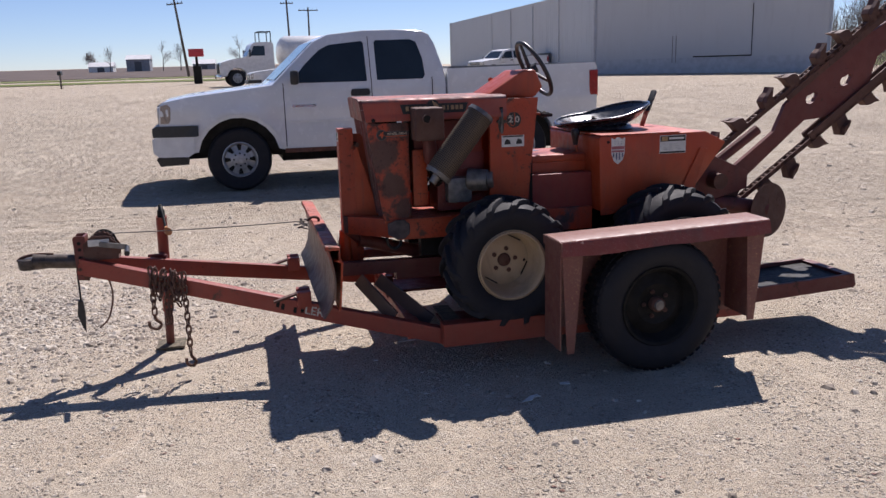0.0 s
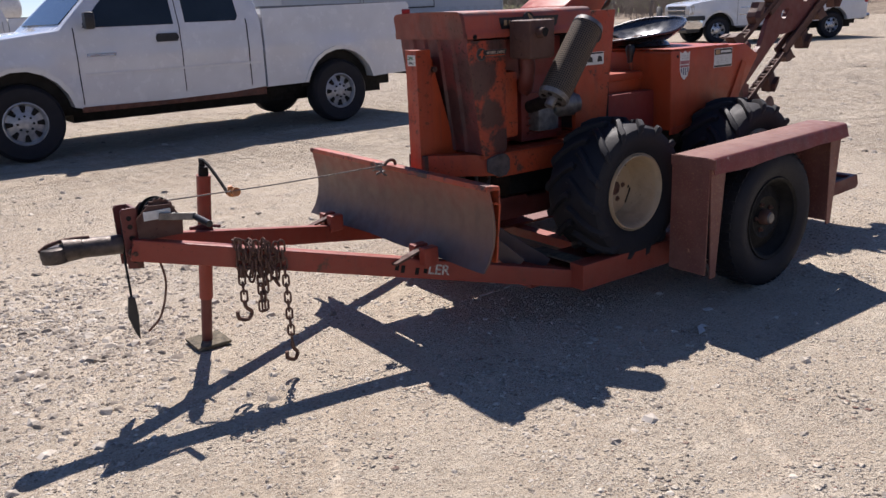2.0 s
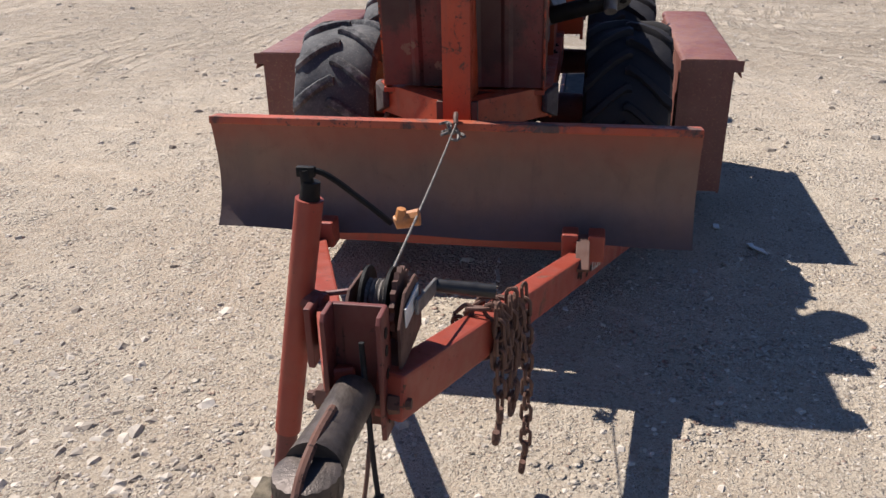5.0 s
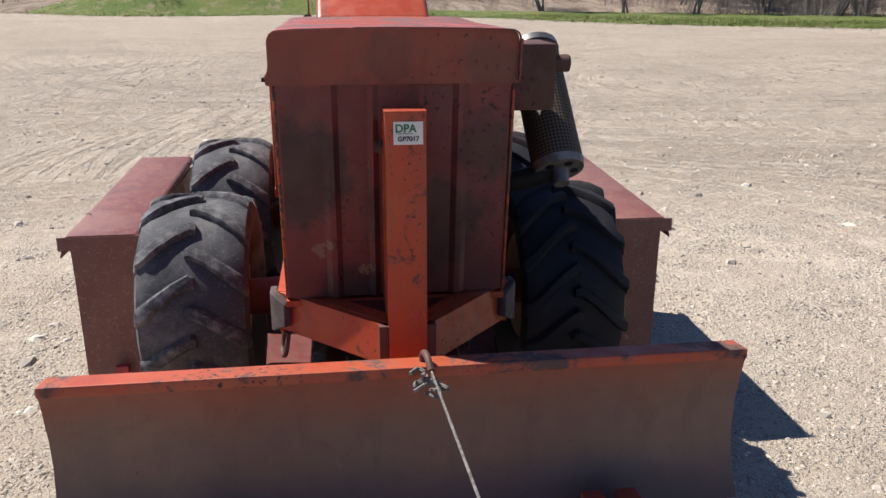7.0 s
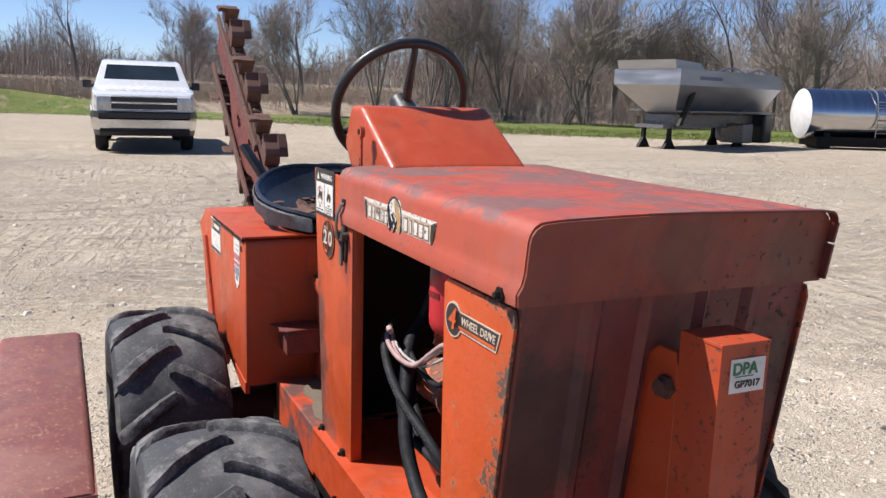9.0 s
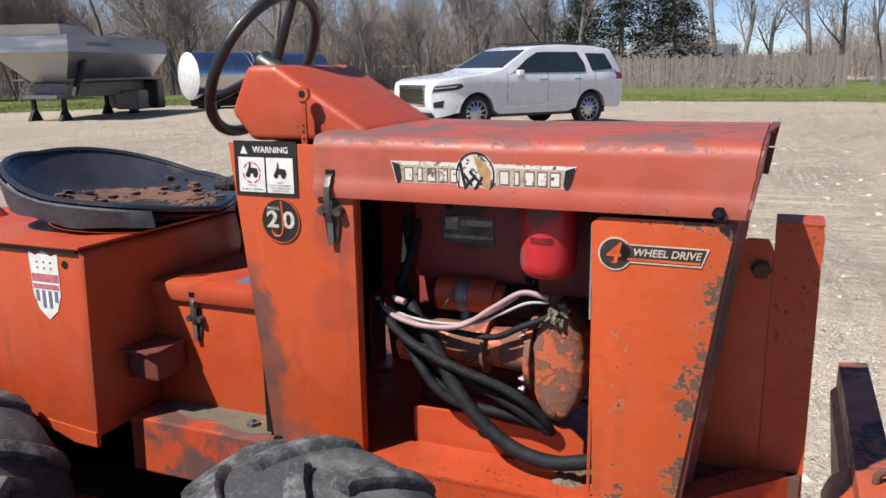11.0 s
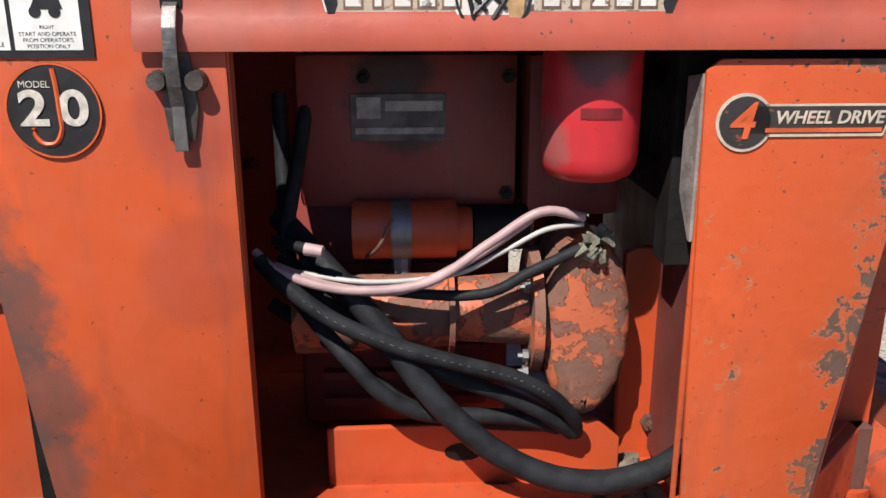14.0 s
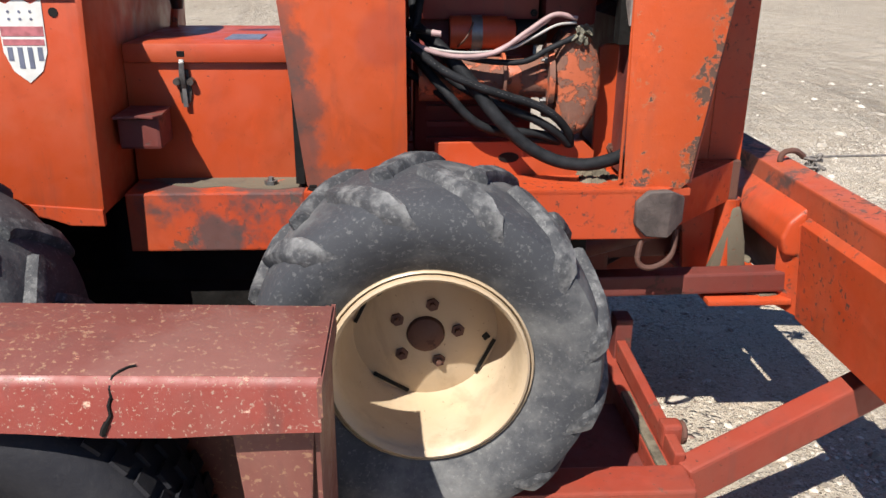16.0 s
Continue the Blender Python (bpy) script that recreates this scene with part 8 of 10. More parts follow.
def car_wheel(car, x, side, y, R, rim_r, spokes, kind):
    m = pose(x, side * y, R, 0, 0, 0 if side > 0 else 180)
    bm = bmesh.new()
    h = 0.125
    prof = [(rim_r, -h * 0.8), (rim_r + 0.05, -h), (R * 0.90, -h), (R * 0.97, -h * 0.8), (R, -h * 0.5), (R, h * 0.5), (R * 0.97, h * 0.8), (R * 0.90, h), (rim_r + 0.05, h), (rim_r, h * 0.85), (rim_r - 0.01, h * 0.5), (rim_r - 0.01, -h * 0.5)]
    turned(bm, prof, 40, close=True)
    tyre = part("wheel", bm, RUBBER_DARK, car, "black road tyre on a bright rim", True, m)
    bm = bmesh.new()
    turned(bm, [(rim_r, 0.105), (rim_r - 0.012, 0.110), (rim_r - 0.025, 0.085), (rim_r - 0.035, 0.055), (0.11, 0.075), (0.075, 0.095), (0.0, 0.098)], 36)
    part("rim", bm, ALLOY if kind != "old" else WHEEL_GREY, tyre, "", True)
    bm = bmesh.new()
    for i in range(spokes):
        a = i * math.tau / spokes
        r0 = rim_r * 0.72
        w = 0.5 * rim_r * 0.9 * math.pi / spokes
        if kind == "old":
            r0, w = rim_r * 0.68, 0.030
        pts = [(r0 - 0.032 * rim_r / 0.2, -w * 0.5), (r0 + 0.032 * rim_r / 0.2, -w), (r0 + 0.032 * rim_r / 0.2, w), (r0 - 0.032 * rim_r / 0.2, w * 0.5)]
        prism(bm, pts, 0, 0.02, "z", 0.004, pose(0, 0, 0, 0, -math.degrees(a), 0) @ pose(0, 0.061, 0, -90, 0, 0))
    pieces("rim_opening", bm, DARK, tyre)
    bm = bmesh.new()
    for i in range(8 if kind == "old" else 6):
        a = i * math.tau / (8 if kind == "old" else 6)
        rod(bm, (0.075 * math.cos(a), 0.085, 0.075 * math.sin(a)), (0.075 * math.cos(a), 0.108, 0.075 * math.sin(a)), 0.013, 0.011, 6)
    pieces("lug_nut", bm, DARK if kind == "old" else CHROME, tyre)


def build_pickup(m, label, kind, R=0.385, wb=3.645):
    """A full-size pickup, nose towards local -x, front axle at x = 0."""
    car = thing("pickup_truck", m, label, "pickup truck")

    def wide(x, z):
        w = 0.985
        if z > 1.24:
            w -= (z - 1.24) * (0.30 if x < 2.64 else 0.06)
        if z < 0.62:
            w -= (0.62 - z) * 0.10
        if x < -0.35:
            w -= (-0.35 - x) ** 2 * 0.34
        w += 0.012 * math.exp(-((z - 0.98) / 0.10) ** 2)
        for c in (0.0, wb):
            w += 0.022 * math.exp(-((math.hypot(x - c, z - 0.41) - 0.54) / 0.07) ** 2)
        return w

    tall = 0.06 if kind == "new" else 0.0
    front = [(-0.80, 0.47), (-0.885, 0.52), (-0.90, 0.80), (-0.885, 1.04 + tall), (-0.83, 1.10 + tall), (-0.55, 1.155 + tall), (0.0, 1.215 + tall), (0.44, 1.265 + tall * 0.6)]
    cab = [(0.44, 1.265 + tall * 0.6), (0.72, 1.53), (0.97, 1.76), (1.16, 1.850), (1.6, 1.895), (2.05, 1.900), (2.36, 1.880), (2.46, 1.835), (2.52, 1.72), (2.605, 1.42), (2.62, 1.28)]
    base = [(2.62, 0.52)] + [(2.0, 0.47), (0.60, 0.47)] + arch(0, 0.41, 0.49, 0.50)[::-1]
    bm = shell(front + cab[1:] + base, wide, [0.6, 0.68, 0.78, 0.84, 0.9, 0.94, 0.98, 1.02, 1.06, 1.15, 1.24, 1.4, 1.55, 1.7, 1.8], [-0.8, -0.7, -0.6, -0.5, -0.35, -0.2, 0.0, 0.2, 0.35, 0.5, 0.6, 0.7, 0.9, 1.4, 1.9], 0.06, 1.0)
    part("cab_body", bm, WHITE_PAINT if kind != "van" else OLD_WHITE, car, "white painted cab and hood", True)
    bed = [(2.645, 0.52), (2.645, 1.40), (4.70, 1.425), (4.735, 1.38), (4.735, 0.62), (4.66, 0.55)] + arch(wb, 0.41, 0.50, 0.53)[::-1]
    bm = shell(bed, wide, [0.6, 0.68, 0.78, 0.84, 0.9, 0.94, 0.98, 1.02, 1.06, 1.15, 1.24], span(2.645, 4.7, 15))
    part("cargo_bed", bm, WHITE_PAINT, car, "white cargo bed", True)
    bm = bmesh.new()
    slab(bm, 2.72, 4.66, -0.80, 0.80, 1.36, 1.428)
    part("bed_well", bm, TRIM_GREY, car)
    bm = bmesh.new()
    slab(bm, -0.70, 4.55, -0.70, 0.70, 0.40, 0.98)
    slab(bm, 0.55, 4.5, -0.55, 0.55, 0.30, 0.45)
    part("underbody", bm, DARK, car, "dark underbody and frame")
    for s in (-1, 1):
        g1 = [(0.66, 1.275), (0.84, 1.485), (1.04, 1.665), (1.17, 1.725), (1.575, 1.765), (1.60, 1.74), (1.605, 1.275)]
        g2 = [(1.735, 1.285), (1.735, 1.745), (1.76, 1.770), (2.20, 1.775), (2.275, 1.745), (2.34, 1.54), (2.355, 1.33), (2.32, 1.285)]
        for g in (g1, g2):
            part("side_window", skin(g, wide, s, 0.004, 0.012, [1.4, 1.5, 1.6, 1.7, 1.78]), GLASS, car, "dark tinted side window")
        for x, z0, z1 in ((0.565, 0.52, 1.28), (1.655, 0.56, 1.82), (2.44, 0.56, 1.30)):
            part("door_seam", skin([(x, z0), (x, z1), (x + 0.010, z1), (x + 0.010, z0)], wide, s, 0.0015, 0.006, [0.62, 0.8, 0.98, 1.1, 1.24, 1.4, 1.6]), DARK, car)
        part("door_handle", skin([(1.40, 1.10), (1.39, 1.14), (1.41, 1.185), (1.62, 1.185), (1.64, 1.14), (1.62, 1.10)], wide, s, 0.022, 0.03), BLACK if kind == "old" else CHROME, car)
        part("side_moulding", skin([(0.62, 0.80), (0.62, 0.825), (2.58, 0.825), (2.58, 0.80)], wide, s, 0.010, 0.012), OLD_WHITE if kind == "old" else CHROME, car)
        part("fender_badge", skin([(0.66, 0.99), (0.67, 1.02), (0.96, 1.02), (0.95, 0.99)], wide, s, 0.010, 0.008), CHROME, car, "small bright badge strip")
        part("rocker", skin([(0.55, 0.44), (0.55, 0.495), (1.5, 0.485), (2.2, 0.50), (2.62, 0.53), (2.62, 0.44)], wide, s, 0.004, 0.05, span(0.43, 0.56, 1)), CAR_RUST if kind == "old" else TRIM_GREY, car, "rusted rocker panel" if kind == "old" else "")
        for cx, z in ((0, 0.50), (wb, 0.53)):
            outer = arch(cx, 0.41, 0.53, z)
            inner = arch(cx, 0.41, 0.485, z)
            part("arch_lip", skin(outer + inner[::-1], wide, s, 0.014, 0.03), WHITE_PAINT, car, "", True)
            part("wheel_well", skin(arch(cx, 0.41, 0.487, 0.47), wide, s, -0.14, 0.02), DARK, car)
        bm = bmesh.new()
        ym = wide(0.75, 1.32) + 0.15
        slab(bm, -0.05, 0.05, -0.09, 0.09, -0.085, 0.085, pose(0.70, s * ym, 1.345, 0, 0, s * 8), 0.032)
        rod(bm, (0.70, s * (wide(0.7, 1.3) - 0.02), 1.31), (0.70, s * ym, 1.31), 0.03, 0.03, 8)
        part("mirror", bm, BLACK, car, "", True)
        bm = bmesh.new()
        slab(bm, 4.625, 4.750, *sorted((s * 0.84, s * 0.996)), 0.98, 1.33, edge=0.015)
        part("tail_lamp", bm, RED_LENS, car, "red tail lamp")
        bm = bmesh.new()
        slab(bm, -0.915, -0.76, *sorted((s * 0.62, s * 0.875)), 0.84, 1.05 + tall, edge=0.03)
        lamp = part("headlamp", bm, LENS, car, "clear headlamp", True)
        part("side_lens", skin([(-0.885, 0.85), (-0.87, 1.06 + tall), (-0.79, 1.075 + tall), (-0.755, 1.04 + tall), (-0.765, 0.90), (-0.79, 0.85)], wide, s, 0.006, 0.02, (), [-0.82, -0.78]), AMBER if kind == "old" else LENS, lamp, "amber side lens")
    bm = pane([(0.50, -0.80, 1.31), (0.50, 0.80, 1.31), (0.985, 0.70, 1.755), (0.985, -0.70, 1.755)], -0.02)
    part("windshield", bm, GLASS, car, "dark reflecting windshield")
    bm = pane([(2.455, -0.66, 1.73), (2.455, 0.66, 1.73), (2.60, 0.74, 1.36), (2.60, -0.74, 1.36)])
    part("rear_window", bm, GLASS, car)
    # grille and bumpers
    bm = bmesh.new()
    slab(bm, -0.918, -0.86, -0.62, 0.62, 0.84, 1.06 + tall, edge=0.015)
    grille = part("grille", bm, BLACK, car, "black grille with bright bars")
    bm = bmesh.new()
    for z in ((0.94,) if kind == "old" else (0.86, 0.96 + tall / 2, 1.05 + tall)):
        thin = 0.020 if kind == "old" or 0.9 < z < 1.03 else 0.010
        slab(bm, -0.932, -0.90, -0.62, 0.62, z - thin, z + thin, edge=0.006)
    part("grille_bar", bm, CHROME if kind != "old" else OLD_WHITE, grille)
    bwide = lambda x, z: wide(max(x, -0.86), z) + 0.022 - max(0, -0.86 - x) * 0.5  # noqa: E731
    bm = shell([(-0.52, 0.50), (-0.52, 0.69), (-0.95, 0.69), (-1.0, 0.66), (-1.0, 0.50), (-0.94, 0.45), (-0.60, 0.45)], bwide, [0.55, 0.62], [-0.95, -0.88, -0.8, -0.7, -0.6])
    part("front_bumper", bm, OLD_WHITE if kind == "old" else CHROME, car, "front bumper", True)
    bm = bmesh.new()
    pour(bm, shell([(-0.46, 0.70), (-0.46, 0.82), (-0.93, 0.82), (-0.99, 0.79), (-0.99, 0.69), (-0.5, 0.69)], lambda x, z: bwide(x, z) + 0.008, [0.75], [-0.95, -0.88, -0.8, -0.7, -0.6]))
    pour(bm, shell([(-0.60, 0.36), (-0.60, 0.452), (-0.95, 0.452), (-0.97, 0.42), (-0.93, 0.34)], bwide, [], [-0.9, -0.8, -0.7]))
    part("bumper_trim", bm, BLACK, car, "black bumper trim")
    bm = bmesh.new()
    slab(bm, 4.74, 4.90, -0.90, 0.90, 0.50, 0.68, edge=0.03)
    rod(bm, (4.6, 0.3, 0.46), (4.93, 0.3, 0.44), 0.03, 0.03, 10)
    part("rear_bumper", bm, BLACK if kind == "old" else CHROME, car, "", True)
    for x in (0, wb):
        for s in (-1, 1):
            car_wheel(car, x, s, 0.84, R, 0.215, 8 if kind == "old" else 6, kind)
    return car


near = build_pickup(pose(-1.510, 7.00, 0, 0, 0, 4.0), "older white extended-cab pickup with rusted rocker panels", "old")
build_pickup(pose(18.4 + 0.35, 13.2 + 0.75, 0, 0, 0, -26), "newer white pickup with a bright grille", "new")
build_pickup(pose(18.9, -0.33, 0, 0, 0, -2) @ Matrix.Scale(1.10, 4), "white pickup parked nose-on with a chrome grille", "new", 0.40)
build_pickup(pose(-1.0, 31.5, 0.26, 0, 0, 6), "plain white service pickup behind the others", "van")
build_pickup(pose(13.7, 52.0, 0.56, 0, 0, 20), "white pickup parked far off beside the building", "van")


def build_suv(m):
    car = thing("suv", m, "clean white sport utility vehicle with dark glass and chrome grille", "car")

    def wide(x, z):
        w = 0.955
        if z > 1.08:
            w -= (z - 1.08) * 0.30
        if z < 0.55:
            w -= (0.55 - z) * 0.12
        if x < -0.3:
            w -= (-0.3 - x) ** 2 * 0.52
        if x > 3.2:
            w -= (x - 3.2) ** 2 * 0.22
        return w + 0.02 * math.exp(-((z - 0.95) / 0.12) ** 2)

    poly = [(-0.84, 0.30), (-0.91, 0.42), (-0.94, 0.60), (-0.935, 0.80), (-0.90, 0.92), (-0.83, 0.99), (-0.70, 1.035), (-0.2, 1.09), (0.35, 1.15), (0.62, 1.22), (1.25, 1.57), (1.42, 1.635), (1.65, 1.68), (2.2, 1.705), (3.1, 1.68), (3.62, 1.60), (3.86, 1.20), (3.93, 1.02), (3.95, 0.62), (3.86, 0.36)]
    poly += arch(2.94, 0.37, 0.42, 0.40)[::-1] + [(2.2, 0.30), (0.6, 0.30)] + arch(0, 0.37, 0.42, 0.40)[::-1]
    bm = shell(poly, wide, [0.5, 0.7, 0.85, 0.95, 1.05, 1.15, 1.3, 1.45, 1.58], [-0.8, -0.7, -0.6, -0.5, -0.4, -0.3, 0.3, 1.0, 1.6, 2.2, 3.2, 3.5], 0.07)
    part("body", bm, WHITE_PAINT, car, "white painted body", True)
    bm = bmesh.new()
    slab(bm, -0.6, 3.6, -0.66, 0.66, 0.26, 0.84)
    part("underbody", bm, DARK, car)
    for s in (-1, 1):
        for g in ([(0.86, 1.14), (1.28, 1.42), (1.55, 1.545), (1.745, 1.555), (1.745, 1.14)], [(1.785, 1.14), (1.785, 1.555), (2.62, 1.555), (2.78, 1.30), (2.78, 1.14)], [(2.98, 1.16), (2.84, 1.53), (3.40, 1.52), (3.60, 1.20)]):
            part("side_window", skin(g, wide, s, 0.014, 0.03, [1.25, 1.35, 1.45], [3.1, 3.2, 3.3, 3.4, 3.5]), GLASS, car, "dark tinted side window")
        for x in (0.72, 1.755, 2.60):
            part("door_seam", skin([(x, 0.42), (x, 1.14), (x + 0.008, 1.14), (x + 0.008, 0.42)], wide, s, 0.0015, 0.006, [0.6, 0.8, 0.95, 1.05]), DARK, car)
        for x in (1.52, 2.45):
            part("door_handle", skin([(x, 0.985), (x, 1.015), (x + 0.2, 1.02), (x + 0.2, 0.99)], wide, s, 0.02, 0.02), CHROME, car)
        part("door_pillar", skin([(1.74, 1.14), (1.74, 1.555), (1.79, 1.555), (1.79, 1.14)], wide, s, 0.012, 0.02, [1.25, 1.35, 1.45]), BLACK, car)
        part("sill_cladding", skin([(0.45, 0.29), (0.45, 0.335), (2.42, 0.335), (2.42, 0.29)], wide, s, 0.006, 0.02), BLACK, car)
        part("chrome_strip", skin([(0.55, 0.455), (0.55, 0.475), (2.40, 0.540), (2.40, 0.515)], wide, s, 0.010, 0.015), CHROME, car)
        part("window_trim", skin([(0.80, 1.115), (0.80, 1.135), (3.70, 1.185), (3.70, 1.165)], wide, s, 0.006, 0.01), CHROME, car)
        for cx in (0, 2.94):
            part("wheel_well", skin(arch(cx, 0.37, 0.416, 0.36), wide, s, -0.10, 0.02), DARK, car)
            part("arch_lip", skin(arch(cx, 0.37, 0.455, 0.40) + arch(cx, 0.37, 0.415, 0.40)[::-1], wide, s, 0.008, 0.02), WHITE_PAINT, car)
        bm = bmesh.new()
        slab(bm, -0.06, 0.06, -0.10, 0.10, -0.06, 0.06, pose(0.98, s * 1.02, 1.14, 0, 0, s * 12), 0.025)
        part("mirror", bm, WHITE_PAINT, car, "", True)
        lamp = part("headlamp", skin([(-0.925, 0.80), (-0.895, 0.905), (-0.40, 0.955), (-0.33, 0.90), (-0.45, 0.835)], wide, s, 0.008, 0.03, (), [-0.85, -0.75, -0.65, -0.55, -0.45]), GLASS, car, "slim dark headlamp")
        part("light_strip", skin([(-0.90, 0.852), (-0.89, 0.878), (-0.48, 0.915), (-0.50, 0.885)], wide, s, 0.014, 0.02, (), [-0.85, -0.75, -0.65, -0.55]), LENS, lamp, "pale light strip")
        part("fog_recess", skin([(-0.90, 0.50), (-0.905, 0.60), (-0.72, 0.64), (-0.74, 0.50)], wide, s, 0.006, 0.02, (), [-0.85, -0.78]), BLACK, car)
        part("tail_lamp", skin([(3.70, 0.98), (3.66, 1.15), (3.90, 1.10), (3.92, 0.98)], wide, s, 0.006, 0.03), RED_LENS, car)
        bm = bmesh.new()
        tube(bm, [(1.55, s * 0.62, 1.69), (1.75, s * 0.62, 1.745), (2.9, s * 0.62, 1.735), (3.2, s * 0.62, 1.69)], 0.018, 8)
        part("roof_rail", bm, BLACK, car, "", True)
    part("windshield", pane([(0.66, -0.86, 1.235), (0.66, 0.86, 1.235), (1.30, 0.76, 1.590), (1.30, -0.76, 1.590)], 0.016), GLASS, car)
    bm = bmesh.new()
    slab(bm, -0.965, -0.88, -0.50, 0.50, 0.54, 0.93, edge=0.03)
    grille = part("grille", bm, CHROME, car, "chrome mesh grille")
    bm = bmesh.new()
    for i in range(8):
        for c in range(7):
            y = -0.405 + c * 0.135 + (0.03 if i % 2 else -0.03)
            slab(bm, -0.972, -0.94, y - 0.060, min(0.455, y + 0.060), 0.565 + i * 0.037, 0.588 + i * 0.037, edge=0.003)
    part("grille_slot", bm, DARK, grille)["kind"] = "stuff"
    bm = bmesh.new()
    slab(bm, -0.972, -0.90, -0.16, 0.16, 0.40, 0.50, edge=0.01)
    part("plate", bm, WHITE, car)
    bm = bmesh.new()
    slab(bm, -0.955, -0.80, -0.70, 0.70, 0.28, 0.40, edge=0.03)
    part("lower_grille", bm, BLACK, car)
    for x in (0, 2.94):
        for s in (-1, 1):
            car_wheel(car, x, s, 0.82, 0.37, 0.255, 12, "new")


build_suv(pose(7.19, -15.97, 0, 0, 0, 236.6) @ Matrix.Scale(1.12, 4))


def build_bulk_truck(m):
    """A white bulk delivery truck with a short bonnet and a round tank."""
    car = thing("tank_truck", m, "white bulk delivery truck with a rounded white tank", "truck")
    wide = lambda x, z: 1.0 if z < 1.5 else 1.0 - (z - 1.5) * 0.06  # noqa: E731
    poly = [(-0.95, 0.62), (-1.0, 1.05), (-0.9, 1.45), (-0.2, 1.65), (0.65, 1.75), (0.95, 2.45), (1.2, 2.62), (2.2, 2.62), (2.3, 2.5), (2.3, 0.65)] + arch(0, 0.52, 0.62, 0.65)[::-1]
    part("cab", shell(poly, wide, [0.9, 1.2, 1.5, 1.9, 2.3], [-0.5, 0.4, 1.2]), OLD_WHITE, car, "white bonneted cab", True)
    for s in (-1, 1):
        part("side_window", skin([(0.85, 1.82), (1.08, 2.40), (1.75, 2.40), (1.75, 1.82)], wide, s), GLASS, car)
        bm = bmesh.new()
        slab(bm, 0.75, 0.85, *sorted((s * 1.12, s * 1.36)), 1.75, 2.2, edge=0.03)
        rod(bm, (0.85, s * 0.98, 2.0), (0.8, s * 1.2, 2.0), 0.02, 0.02, 6)
        part("mirror", bm, BLACK, car)
        bm = bmesh.new()
        slab(bm, -1.02, -0.85, *sorted((s * 0.62, s * 0.95)), 1.0, 1.25, edge=0.03)
        part("headlamp", bm, LENS, car)
    part("windshield", pane([(0.68, -0.86, 1.80), (0.68, 0.86, 1.80), (0.95, 0.82, 2.42), (0.95, -0.82, 2.42)], 0.012), GLASS, car)
    bm = bmesh.new()
    slab(bm, -1.12, -0.95, -1.05, 1.05, 0.45, 0.72, edge=0.04)
    part("bumper", bm, CHROME, car, "", True)
    bm = bmesh.new()
    slab(bm, -1.03, -0.98, -0.5, 0.5, 0.8, 1.4, edge=0.02)
    part("grille", bm, DARK, car)
    bm = bmesh.new()
    slab(bm, -0.7, 8.3, -0.45, 0.45, 0.60, 0.85)
    part("chassis", bm, DARK, car)
    bm = bmesh.new()
    prof = [(0, -2.75), (0.55, -2.70), (0.90, -2.5), (1.05, -2.2), (1.05, 2.2), (0.90, 2.5), (0.55, 2.70), (0, 2.75)]
    turned(bm, prof, 36, pose(5.4, 0, 1.95, 0, 0, 90))
    tank = part("tank", bm, OLD_WHITE, car, "white cylindrical pressure tank", True)
    bm = bmesh.new()
    slab(bm, 3.9, 4.5, -1.075, -1.03, 1.85, 2.15, edge=0.01)
    part("tank_mark", bm, DECAL_RED, tank, "red square mark")
    bm = bmesh.new()
    for i in range(5):
        slab(bm, 4.7 + i * 0.34, 4.92 + i * 0.34, -1.075, -1.03, 1.88, 2.10, edge=0.005)
    part("tank_print", bm, DARK, tank, "dark letter bars")
    bm = bmesh.new()
    for x in (1.5, 2.2):
        for y in (-0.7, 0.7):
            rod(bm, (x, y, 2.6), (x, y, 3.25), 0.03, 0.03, 6)
    for y in (-0.7, 0.7):
        rod(bm, (1.5, y, 3.25), (2.2, y, 3.25), 0.03, 0.03, 6)
    for x in (1.5, 2.2):
        rod(bm, (x, -0.7, 3.25), (x, 0.7, 3.25), 0.03, 0.03, 6)
    part("cab_rack", bm, DARK, car)
    for x in (0, 5.6, 6.9):
        for s in (-1, 1):
            car_wheel(car, x, s, 0.92, 0.51, 0.29, 6, "old")


build_bulk_truck(pose(-3.1, 49.0, 0.53, 0, 0, 10))


